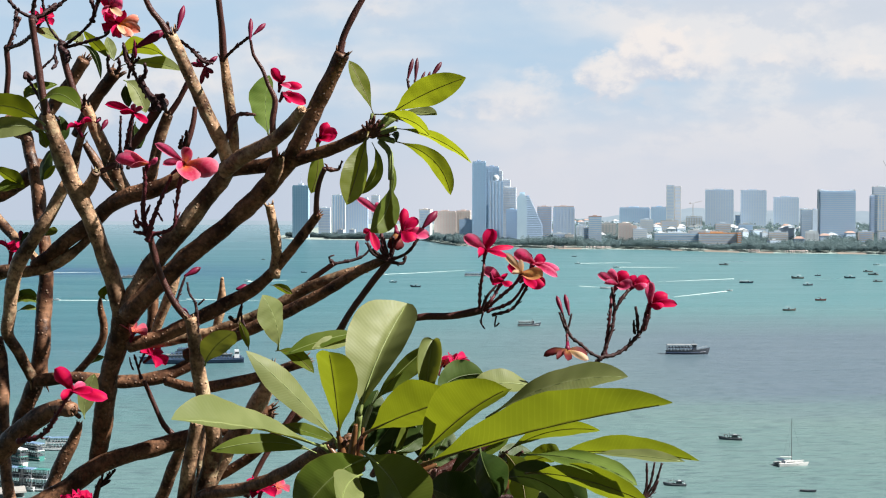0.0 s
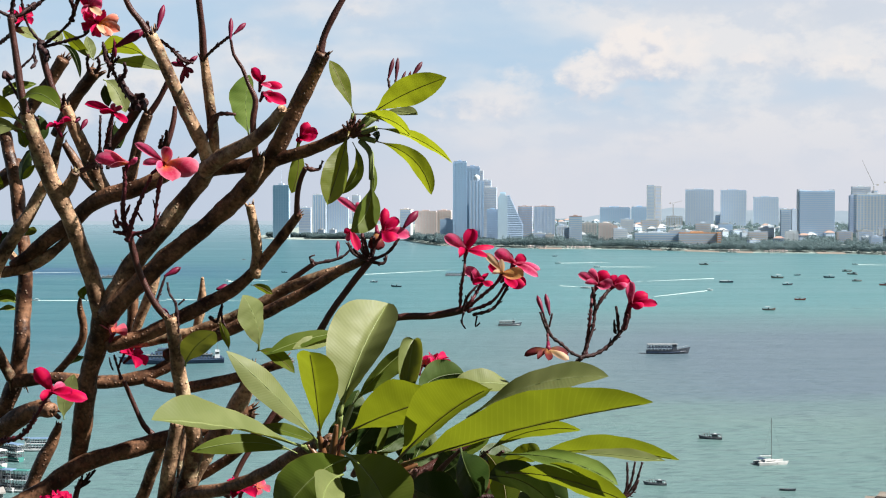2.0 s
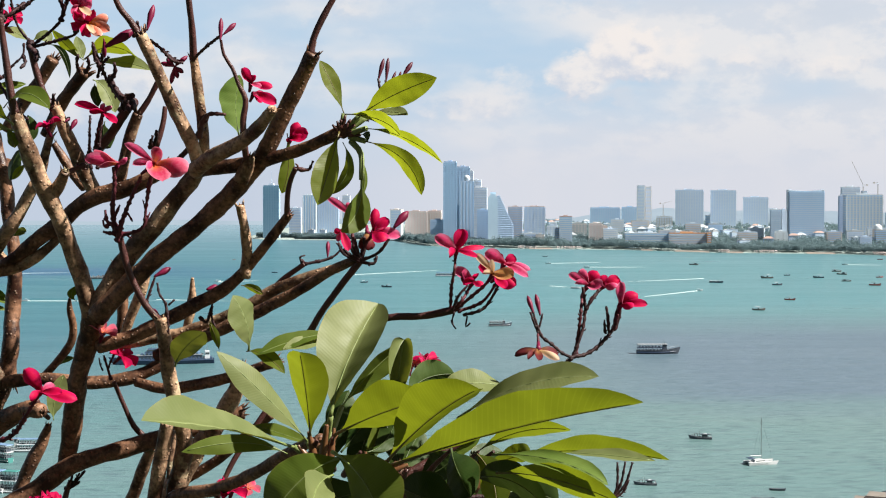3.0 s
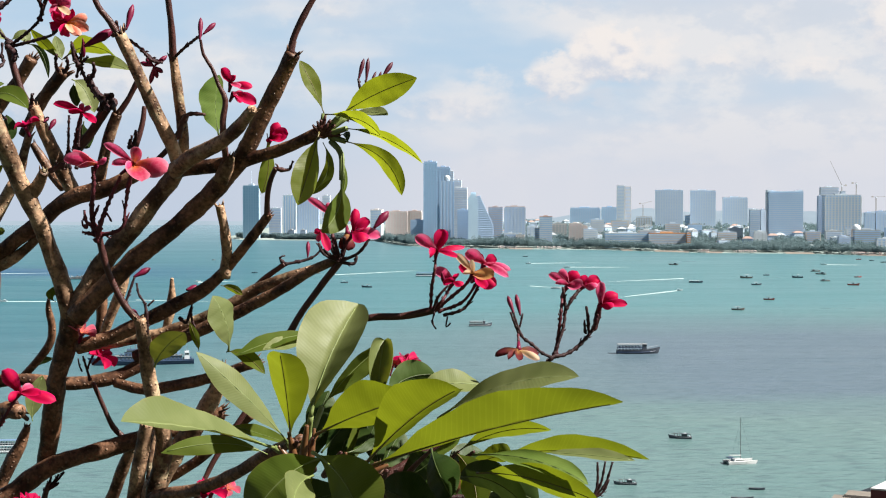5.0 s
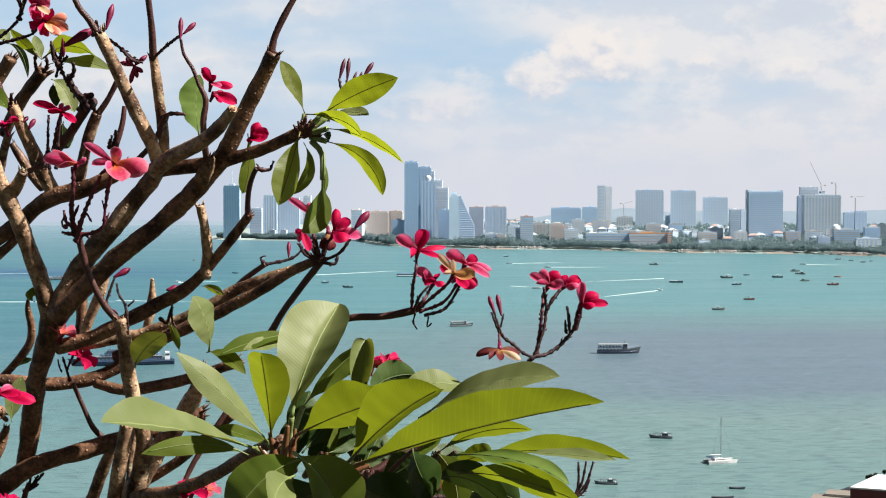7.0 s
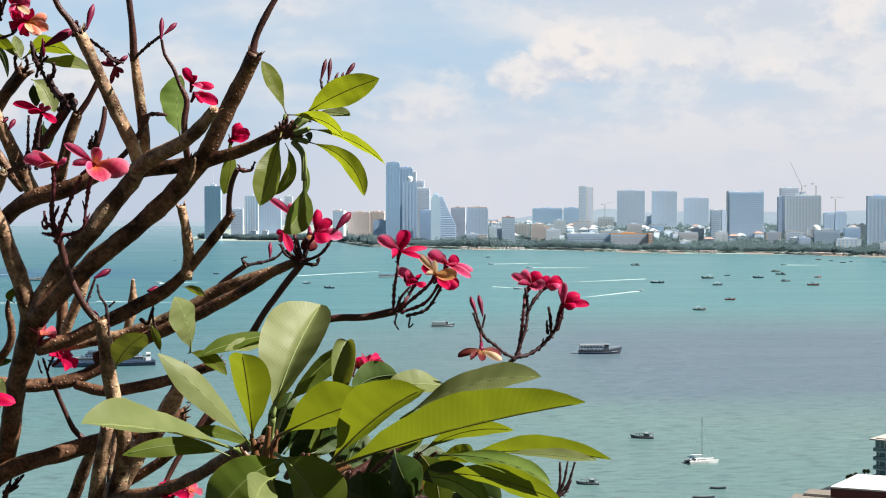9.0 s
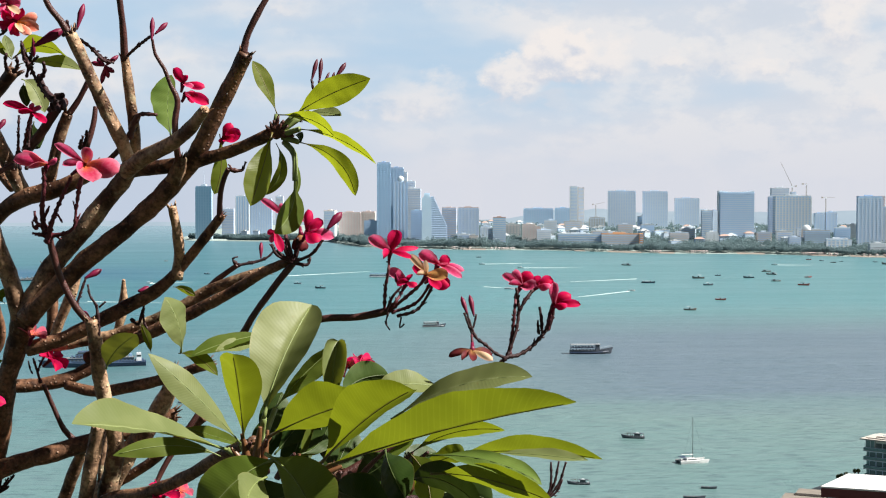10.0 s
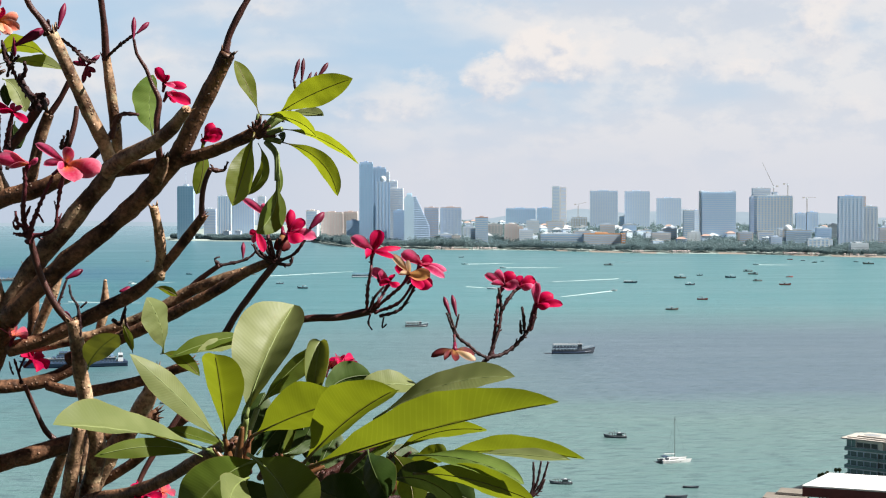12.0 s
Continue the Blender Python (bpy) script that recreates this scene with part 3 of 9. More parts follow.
def far_ridge(name, x0, x1, y, top, label):
    """A low line of land on the horizon."""
    n = 90
    g = Geo()
    for i in range(n + 1):
        x = x0 + (x1 - x0) * i / n
        edge = min(1.0, i / 12, (n - i) / 12)
        h = top * edge * (0.55 + 0.45 * noise.noise((x * 0.0022, y, 0)) + 0.12 * noise.noise((x * 0.012, y, 3)))
        g.v += [(x, y - 60, -0.5), (x, y, max(h, 0.5)), (x, y + 40, -0.5)]
    g.f = [f for i in range(n) for f in ((3 * i, 3 * i + 3, 3 * i + 4, 3 * i + 1), (3 * i + 1, 3 * i + 4, 3 * i + 5, 3 * i + 2))]
    g.smooth = True
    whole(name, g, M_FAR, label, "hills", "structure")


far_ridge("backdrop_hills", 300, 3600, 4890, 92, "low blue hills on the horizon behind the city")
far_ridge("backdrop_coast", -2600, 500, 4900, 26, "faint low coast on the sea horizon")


# ---------------------------------------------------------------- the city across the bay
def tower(x, y, top, w, d, turn, walls, bands, label, style="bands", cap=None, storey=3.4, crown=True, category="tower"):
    """A high-rise on the far shore: body, storey bands or piers on all sides, parapet and roof plant."""
    base = 2.5
    h = top - base
    ob = thing("tower_block", pose(x, y, base, 0, 0, -turn), label, category, "buildings of the far shore")
    part("wall", Geo().box(-w / 2, w / 2, -d / 2, d / 2, -1, h), walls, ob)
    n = max(2, int(h / storey))
    if style in ("bands", "grid"):
        t = 0.34 * storey
        band = Geo().box(-w / 2 - 0.14, w / 2 + 0.14, -d / 2 - 0.14, d / 2 + 0.14, 0, t).mesh("storey_band", bands)
        for i in range(1, n):
            part("storey_band", band, None, ob, at=Matrix.Translation((0, 0, i * h / n)))
    if style in ("ribs", "grid"):
        k = max(3, int(w / 5.5))
        t = 0.22 * w / k
        rib = Geo().box(-t, t, -0.18, 0.2, 0, h - 1).mesh("pier", bands)
        for i in range(k + 1):
            part("pier", rib, None, ob, at=Matrix.Translation((-w / 2 + w * i / k, -d / 2, 0)))
        k2 = max(2, int(d / 5.5))
        for i in range(1, k2 + 1):
            part("pier", rib, None, ob, at=pose(w / 2, -d / 2 + d * i / k2, 0, 0, 0, 90))
    if style == "plain":
        gap = Geo().box(-w * 0.42, w * 0.42, -d / 2 - 0.12, -d / 2 + 0.1, 0, storey * 0.5).mesh("ribbon_window", M_SLATE)
        for i in range(1, n):
            part("ribbon_window", gap, None, ob, at=Matrix.Translation((0, 0, i * h / n + 0.6)))
    if crown:
        p = Geo()
        for b in ((-w / 2, w / 2, -d / 2, -d / 2 + 0.6), (-w / 2, w / 2, d / 2 - 0.6, d / 2), (-w / 2, -w / 2 + 0.6, -d / 2, d / 2), (w / 2 - 0.6, w / 2, -d / 2, d / 2)):
            p.box(*b, h, h + 1.6)
        part("parapet", p, cap or bands, ob)
        part("roof_plant", Geo().box(-w * 0.2, w * 0.15, -d * 0.2, d * 0.25, h, h + 3.6, 0.3), cap or bands, ob)
    return ob


def sail_hotel(x, y, turn):
    """A hotel like a sail: a dark glass blade with a rounded shoulder, and storeys that step out down a long slope."""
    ob = thing("sail_hotel", pose(x, y, 2.5, 0, 0, -turn), "sail-shaped hotel with slate glass blade and white storey bands", "tower", "buildings of the far shore")
    h, n = 95.0, 27
    # the blade's outline with its rounded shoulder, drawn out in depth
    line = [(0, -1), (18, -1)] + [(18 - 1.5 * i, h - 8.5 * abs((9 - 1.5 * i) / 9) ** 1.8) for i in range(13)]
    k = len(line)
    g = Geo()
    g.add([(x_, -0.3, z_) for x_, z_ in line] + [(x_, 22, z_) for x_, z_ in line],
          [tuple(range(k)), tuple(reversed(range(k, 2 * k)))] + [(i, i + k, (i + 1) % k + k, (i + 1) % k) for i in range(k)])
    part("glass_blade", g, M_SLATE_DARK, ob)
    for i in range(n):
        t = i / n
        out = min(48.0, 24 + (0.95 - t) * 41)
        z = i * (h - 4) / n
        s = (h - 4) / n
        part("storey_glass", Geo().box(17, out - 1.4, 0.8, 21, z, z + s), M_SLATE_DARK, ob)
        part("balcony_band", Geo().box(16.5, out, -0.2, 22, z + s * 0.58, z + s, 0.3), M_SLATE, ob)
    part("roof_fin", Geo().box(4, 15, 6, 14, h - 2, h + 2.5, 0.5), M_SLATE_DARK, ob)
    return ob


def extra(ob, name, geo, material, label=""):
    return part(name, geo, material, ob, label)


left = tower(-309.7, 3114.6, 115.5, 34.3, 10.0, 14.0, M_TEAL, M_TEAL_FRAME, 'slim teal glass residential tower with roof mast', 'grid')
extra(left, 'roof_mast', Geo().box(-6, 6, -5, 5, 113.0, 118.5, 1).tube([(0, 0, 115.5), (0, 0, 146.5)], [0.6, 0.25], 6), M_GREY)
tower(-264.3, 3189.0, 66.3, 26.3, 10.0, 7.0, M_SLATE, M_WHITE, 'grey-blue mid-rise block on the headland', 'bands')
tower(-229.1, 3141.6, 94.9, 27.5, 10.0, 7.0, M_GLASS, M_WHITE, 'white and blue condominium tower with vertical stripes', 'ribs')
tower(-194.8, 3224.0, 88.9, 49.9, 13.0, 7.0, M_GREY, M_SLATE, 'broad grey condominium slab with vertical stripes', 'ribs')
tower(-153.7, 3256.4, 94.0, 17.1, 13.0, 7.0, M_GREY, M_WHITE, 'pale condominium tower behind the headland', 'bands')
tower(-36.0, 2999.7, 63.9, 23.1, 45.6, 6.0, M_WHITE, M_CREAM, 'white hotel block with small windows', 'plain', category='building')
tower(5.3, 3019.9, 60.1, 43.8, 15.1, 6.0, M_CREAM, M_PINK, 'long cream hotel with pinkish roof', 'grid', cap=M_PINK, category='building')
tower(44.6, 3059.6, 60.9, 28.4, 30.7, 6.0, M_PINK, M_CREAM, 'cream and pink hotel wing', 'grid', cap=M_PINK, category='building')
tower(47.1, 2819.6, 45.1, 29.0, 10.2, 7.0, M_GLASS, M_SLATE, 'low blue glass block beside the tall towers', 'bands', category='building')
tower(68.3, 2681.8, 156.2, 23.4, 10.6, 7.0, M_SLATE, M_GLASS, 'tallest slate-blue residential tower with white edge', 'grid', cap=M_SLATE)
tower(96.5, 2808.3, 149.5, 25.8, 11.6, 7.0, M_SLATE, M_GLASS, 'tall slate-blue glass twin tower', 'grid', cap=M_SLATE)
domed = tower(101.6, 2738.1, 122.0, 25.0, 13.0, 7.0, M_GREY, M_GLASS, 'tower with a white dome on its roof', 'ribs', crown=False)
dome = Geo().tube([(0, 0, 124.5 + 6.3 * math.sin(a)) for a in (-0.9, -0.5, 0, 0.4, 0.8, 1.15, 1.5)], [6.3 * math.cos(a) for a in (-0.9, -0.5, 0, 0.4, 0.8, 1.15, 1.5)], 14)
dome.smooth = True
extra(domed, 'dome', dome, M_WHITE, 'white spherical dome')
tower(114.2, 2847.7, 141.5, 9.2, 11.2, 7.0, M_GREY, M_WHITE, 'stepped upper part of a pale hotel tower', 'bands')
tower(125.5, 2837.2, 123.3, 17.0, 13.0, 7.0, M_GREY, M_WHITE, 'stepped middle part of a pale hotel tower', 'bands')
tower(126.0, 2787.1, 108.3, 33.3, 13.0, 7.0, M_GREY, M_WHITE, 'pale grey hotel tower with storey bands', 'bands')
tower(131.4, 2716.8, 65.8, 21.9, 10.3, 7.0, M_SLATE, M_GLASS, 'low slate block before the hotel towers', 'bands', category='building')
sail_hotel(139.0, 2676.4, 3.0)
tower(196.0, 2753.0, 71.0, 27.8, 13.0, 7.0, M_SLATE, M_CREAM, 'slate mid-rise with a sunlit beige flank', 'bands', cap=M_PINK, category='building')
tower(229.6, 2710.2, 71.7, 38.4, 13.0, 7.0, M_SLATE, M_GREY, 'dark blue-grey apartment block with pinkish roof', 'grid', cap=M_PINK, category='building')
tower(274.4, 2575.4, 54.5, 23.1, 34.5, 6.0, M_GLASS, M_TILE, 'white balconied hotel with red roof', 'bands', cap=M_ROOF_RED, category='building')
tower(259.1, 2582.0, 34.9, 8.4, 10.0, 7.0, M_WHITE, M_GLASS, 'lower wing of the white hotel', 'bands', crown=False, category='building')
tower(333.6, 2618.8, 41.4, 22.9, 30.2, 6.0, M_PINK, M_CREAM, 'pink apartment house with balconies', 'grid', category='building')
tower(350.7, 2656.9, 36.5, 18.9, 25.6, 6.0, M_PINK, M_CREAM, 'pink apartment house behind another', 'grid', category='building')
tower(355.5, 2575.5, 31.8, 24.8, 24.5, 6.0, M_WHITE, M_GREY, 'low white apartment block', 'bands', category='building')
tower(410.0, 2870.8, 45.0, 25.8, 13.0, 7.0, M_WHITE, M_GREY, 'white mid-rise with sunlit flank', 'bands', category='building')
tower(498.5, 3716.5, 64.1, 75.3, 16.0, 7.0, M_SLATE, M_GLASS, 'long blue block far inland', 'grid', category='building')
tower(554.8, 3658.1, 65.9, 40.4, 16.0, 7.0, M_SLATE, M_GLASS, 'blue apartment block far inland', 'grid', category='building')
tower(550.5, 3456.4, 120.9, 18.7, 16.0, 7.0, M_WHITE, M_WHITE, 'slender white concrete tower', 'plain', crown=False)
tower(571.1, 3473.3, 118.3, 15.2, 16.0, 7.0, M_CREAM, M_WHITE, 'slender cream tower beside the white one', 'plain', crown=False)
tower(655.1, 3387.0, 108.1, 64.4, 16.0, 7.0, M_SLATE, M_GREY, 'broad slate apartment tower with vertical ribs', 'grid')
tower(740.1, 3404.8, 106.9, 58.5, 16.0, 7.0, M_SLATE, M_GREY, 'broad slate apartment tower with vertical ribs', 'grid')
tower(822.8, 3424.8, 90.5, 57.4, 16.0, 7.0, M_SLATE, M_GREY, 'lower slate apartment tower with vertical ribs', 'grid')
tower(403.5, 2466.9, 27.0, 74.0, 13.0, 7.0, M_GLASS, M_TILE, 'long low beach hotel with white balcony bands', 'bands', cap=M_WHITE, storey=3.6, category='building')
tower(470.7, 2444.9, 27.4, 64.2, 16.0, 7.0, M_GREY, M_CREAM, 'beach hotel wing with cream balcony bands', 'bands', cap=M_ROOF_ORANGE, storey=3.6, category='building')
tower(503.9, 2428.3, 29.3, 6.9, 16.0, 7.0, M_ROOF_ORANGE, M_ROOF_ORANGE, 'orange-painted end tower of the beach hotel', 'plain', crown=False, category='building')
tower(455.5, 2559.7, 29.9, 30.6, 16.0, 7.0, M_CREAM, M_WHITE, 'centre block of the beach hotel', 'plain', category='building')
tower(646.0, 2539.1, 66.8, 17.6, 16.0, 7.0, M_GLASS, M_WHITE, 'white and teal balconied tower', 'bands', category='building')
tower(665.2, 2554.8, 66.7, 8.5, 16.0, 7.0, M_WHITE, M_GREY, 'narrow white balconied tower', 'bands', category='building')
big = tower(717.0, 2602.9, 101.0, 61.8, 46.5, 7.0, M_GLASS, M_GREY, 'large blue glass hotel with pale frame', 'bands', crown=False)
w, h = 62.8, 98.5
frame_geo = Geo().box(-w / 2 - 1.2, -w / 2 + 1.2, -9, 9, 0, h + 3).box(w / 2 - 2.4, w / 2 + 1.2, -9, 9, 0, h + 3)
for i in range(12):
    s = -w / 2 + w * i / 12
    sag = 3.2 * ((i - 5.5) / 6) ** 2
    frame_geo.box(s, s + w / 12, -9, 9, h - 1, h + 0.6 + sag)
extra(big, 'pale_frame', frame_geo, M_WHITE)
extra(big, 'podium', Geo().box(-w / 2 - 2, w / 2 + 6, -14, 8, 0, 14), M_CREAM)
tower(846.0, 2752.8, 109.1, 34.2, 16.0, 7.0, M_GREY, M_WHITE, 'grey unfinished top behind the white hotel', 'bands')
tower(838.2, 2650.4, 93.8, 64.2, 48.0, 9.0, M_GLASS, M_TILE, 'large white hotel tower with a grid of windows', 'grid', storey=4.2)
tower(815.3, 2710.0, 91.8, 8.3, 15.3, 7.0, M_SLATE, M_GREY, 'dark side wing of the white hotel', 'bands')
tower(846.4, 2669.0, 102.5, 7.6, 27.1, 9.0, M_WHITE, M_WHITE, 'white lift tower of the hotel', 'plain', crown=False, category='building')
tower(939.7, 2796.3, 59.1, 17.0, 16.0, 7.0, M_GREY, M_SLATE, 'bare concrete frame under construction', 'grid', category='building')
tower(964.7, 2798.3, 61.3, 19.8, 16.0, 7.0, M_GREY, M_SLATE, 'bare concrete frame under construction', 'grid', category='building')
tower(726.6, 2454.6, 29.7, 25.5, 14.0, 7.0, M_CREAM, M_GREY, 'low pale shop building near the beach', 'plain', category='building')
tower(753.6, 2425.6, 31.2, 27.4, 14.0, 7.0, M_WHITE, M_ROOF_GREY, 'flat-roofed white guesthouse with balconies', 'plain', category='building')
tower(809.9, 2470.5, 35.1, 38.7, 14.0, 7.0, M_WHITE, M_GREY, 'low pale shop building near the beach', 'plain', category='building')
tower(799.7, 2389.6, 33.8, 43.0, 14.0, 7.0, M_GLASS, M_ROOF_GREY, 'flat-roofed white guesthouse with balconies', 'bands', category='building')
tower(852.4, 2413.8, 38.2, 25.8, 14.0, 7.0, M_GLASS, M_WHITE, 'low white commercial block with flat roof', 'plain', category='building')
tower(916.0, 2539.8, 40.9, 16.8, 14.0, 7.0, M_WHITE, M_WHITE, 'low white commercial block with flat roof', 'bands', category='building')
tower(740.2, 2325.0, 24.1, 19.0, 14.0, 7.0, M_GREY, M_GREY, 'low pale shop building near the beach', 'plain', category='building')
tower(916.4, 2304.5, 40.2, 15.5, 14.0, 7.0, M_CREAM, M_GREY, 'low pale shop building near the beach', 'bands', category='building')
tower(970.5, 2412.0, 49.9, 22.0, 14.0, 7.0, M_WHITE, M_WHITE, 'low white commercial block with flat roof', 'plain', category='building')
tower(585.3, 2492.1, 28.1, 33.5, 14.0, 7.0, M_CREAM, M_GREY, 'low pale shop building near the beach', 'bands', category='building')
tower(631.6, 2625.0, 32.4, 28.1, 14.0, 7.0, M_WHITE, M_GREY, 'low pale shop building near the beach', 'plain', category='building')
tower(601.5, 2836.9, 36.2, 27.3, 14.0, 7.0, M_GLASS, M_ROOF_GREY, 'flat-roofed white guesthouse with balconies', 'plain', category='building')
tower(539.0, 2747.6, 38.9, 28.6, 14.0, 7.0, M_CREAM, M_GREY, 'low pale shop building near the beach', 'bands', category='building')
tower(486.0, 3061.6, 39.8, 38.0, 14.0, 7.0, M_CREAM, M_ROOF_GREY, 'flat-roofed white guesthouse with balconies', 'plain', category='building')
tower(716.0, 3425.9, 46.5, 27.0, 14.0, 7.0, M_GLASS, M_WHITE, 'low white commercial block with flat roof', 'bands', category='building')
tower(812.5, 2140.9, 19.0, 26.8, 14.0, 7.0, M_WHITE, M_WHITE, 'low white commercial block with flat roof', 'bands', category='building')
tower(327.1, 2831.1, 37.8, 31.4, 13.0, 7.0, M_CREAM, M_ROOF_GREY, 'flat-roofed white guesthouse with balconies', 'grid', category='building')
tower(270.7, 2786.9, 34.2, 19.6, 13.0, 7.0, M_WHITE, M_GREY, 'low pale shop building near the beach', 'grid', category='building')
tower(208.1, 2551.5, 24.4, 20.0, 13.0, 7.0, M_GREY, M_WHITE, 'low white commercial block with flat roof', 'plain', category='building')
tower(224.9, 2540.0, 22.7, 15.6, 13.0, 7.0, M_CREAM, M_ROOF_GREY, 'flat-roofed white guesthouse with balconies', 'bands', category='building')
tower(580.4, 3299.3, 45.4, 34.8, 14.0, 7.0, M_GREY, M_ROOF_GREY, 'flat-roofed white guesthouse with balconies', 'grid', category='building')
tower(640.5, 2478.5, 29.3, 20.3, 14.0, 7.0, M_WHITE, M_WHITE, 'low white commercial block with flat roof', 'grid', category='building')
tower(791.3, 2265.7, 22.7, 32.8, 14.0, 7.0, M_GLASS, M_WHITE, 'low white commercial block with flat roof', 'grid', category='building')
dome = Geo().tube([(0, 0, 7 * math.sin(a)) for a in (-0.4, 0, 0.4, 0.8, 1.15, 1.5)], [7.5 * math.cos(a) for a in (-0.4, 0, 0.4, 0.8, 1.15, 1.5)], 14)
dome.smooth = True
whole('white_dome', dome, M_WHITE, 'low white dome on a beach-front hall', 'building', '', pose(795.8, 2433.2, 37.0))
whole('dome_drum', Geo().tube([(0, 0, 0), (0, 0, 33.0)], [9, 9], 14), M_CREAM, 'round pale hall below a white dome', 'building', '', pose(795.8, 2433.2, 2.5))
tower(866.0, 2323.7, 91.9, 37.5, 16.0, 7.0, M_GLASS, M_GREY, 'blue-grey glass tower near the beach', 'grid', cap=M_SLATE)
tower(960.3, 2524.3, 94.4, 15.7, 16.0, 7.0, M_PINK, M_GREY, 'greyish pink tower behind a glass tower', 'plain', crown=False)
tower(922.7, 2384.1, 74.6, 24.1, 14.0, 9.0, M_SLATE, M_WHITE, 'lower tower with a white sunlit grid flank', 'grid')
PLOTS = [(o.location.x, o.location.y, 24) for o in bpy.data.objects if o.name.startswith(('tower_block', 'sail_hotel'))]


def crane(x, y, base, mast, jib, rise, turn):
    """A tower crane: lattice mast and a long jib."""
    ob = thing("tower_crane", pose(x, y, base, 0, 0, turn), "pale steel tower crane on a construction site", "crane")
    g = Geo()
    for sx in (-0.7, 0.7):
        for sy in (-0.7, 0.7):
            g.tube([(sx, sy, 0), (sx, sy, mast)], [0.22, 0.22], 4)
    for i in range(int(mast / 2.5)):
        g.tube([(-0.7, -0.7, i * 2.5), (0.7, -0.7, i * 2.5 + 2.5)], [0.14, 0.14], 4)
        g.tube([(0.7, 0.7, i * 2.5), (-0.7, 0.7, i * 2.5 + 2.5)], [0.14, 0.14], 4)
    part("mast", g, M_STEEL, ob)
    a = radians(rise)
    g = Geo()
    end = (jib * math.cos(a), 0, mast + jib * math.sin(a))
    for dy, dz in ((-0.6, 0), (0.6, 0), (0, 1.1)):
        g.tube([(0, dy, mast + dz), (end[0], dy * 0.3, end[2] + dz * 0.3)], [0.24, 0.2], 4)
    for i in range(int(jib / 3)):
        f0, f1 = i * 3 / jib, (i + 1) * 3 / jib
        g.tube([(end[0] * f0, -0.6 + 0.5 * f0, mast + (end[2] - mast) * f0), (end[0] * f1, 0, mast + 1.0 + (end[2] - mast) * f1)], [0.12, 0.12], 4)
    part("jib", g, M_STEEL, ob)
    part("counterweight", Geo().box(-9, -5.5, -1, 1, mast - 1.4, mast + 1.6, 0.2).tube([(0, 0, mast), (-9, 0, mast + 0.6)], [0.3, 0.3], 4), M_STEEL, ob)
    part("cab", Geo().box(-1.2, 1.2, -1.2, 1.2, mast - 2.4, mast, 0.2), M_WHITE, ob)
    return ob


crane(844.9, 2669.5, 2.5, 110.7, 50.7, 63.7, 180.0)
crane(955.5, 2801.5, 2.5, 89.5, 18.7, -0.0, 0.0)
crane(603.8, 3447.5, 2.5, 74.2, 22.3, 14.3, 0.0)
crane(866.8, 2651.9, 2.5, 114.9, 1.2, 65.5, 0.0)


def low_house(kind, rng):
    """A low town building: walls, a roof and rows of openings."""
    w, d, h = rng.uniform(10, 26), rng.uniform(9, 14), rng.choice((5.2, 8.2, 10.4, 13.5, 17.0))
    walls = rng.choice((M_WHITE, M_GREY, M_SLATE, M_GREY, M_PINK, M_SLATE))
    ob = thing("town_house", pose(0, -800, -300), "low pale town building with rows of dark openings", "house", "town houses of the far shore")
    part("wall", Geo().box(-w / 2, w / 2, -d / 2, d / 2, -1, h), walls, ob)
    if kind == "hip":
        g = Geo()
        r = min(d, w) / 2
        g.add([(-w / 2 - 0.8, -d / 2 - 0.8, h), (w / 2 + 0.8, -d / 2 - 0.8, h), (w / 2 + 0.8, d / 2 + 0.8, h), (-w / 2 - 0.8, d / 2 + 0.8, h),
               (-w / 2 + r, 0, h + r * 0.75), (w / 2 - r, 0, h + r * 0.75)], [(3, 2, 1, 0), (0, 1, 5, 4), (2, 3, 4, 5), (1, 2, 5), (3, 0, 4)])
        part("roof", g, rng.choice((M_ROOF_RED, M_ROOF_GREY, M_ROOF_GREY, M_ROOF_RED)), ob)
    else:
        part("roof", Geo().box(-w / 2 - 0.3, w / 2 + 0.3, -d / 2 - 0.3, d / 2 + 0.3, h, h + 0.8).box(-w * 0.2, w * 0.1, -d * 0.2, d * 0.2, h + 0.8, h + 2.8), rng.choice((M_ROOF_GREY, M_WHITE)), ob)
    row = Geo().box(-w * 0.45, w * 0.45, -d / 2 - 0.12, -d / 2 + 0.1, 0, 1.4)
    row = row.mesh("glazing", M_HAZED_WINDOW)
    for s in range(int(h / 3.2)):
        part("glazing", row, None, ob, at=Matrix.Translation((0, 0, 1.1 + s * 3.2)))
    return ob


def town():
    rng = random.Random(11)
    kinds = [low_house(k, rng) for k in ("hip", "flat", "hip", "flat", "flat", "hip", "flat", "hip", "flat")]
    taken = []
    tries, made = 0, 0
    while made < 250 and tries < 9000:
        tries += 1
        x = rng.uniform(-250, 1500)
        depth = rng.choice((rng.uniform(120, 420), rng.uniform(420, 900), rng.uniform(400, 1000), rng.uniform(600, 1900)))
        if x < -20:
            depth = rng.uniform(60, 130)
            if rng.random() < 0.6:
                continue
        y = shore(x) + depth
        if x / y > 0.50 or y > 4880:
            continue
        if any(abs(x - a) < e and abs(y - b) < e for a, b, e in taken) or any(abs(x - a) < r and abs(y - b) < r for a, b, r in PLOTS):
            continue
        taken.append((x, y, 20))
        copy_thing(kinds[made % len(kinds)], pose(x, y, land_height(x, y) - 0.2, 0, 0, rng.uniform(-14, 26)))
        made += 1
    for k in kinds:
        for o in (*k.children_recursive, k):
            bpy.data.objects.remove(o)


town()


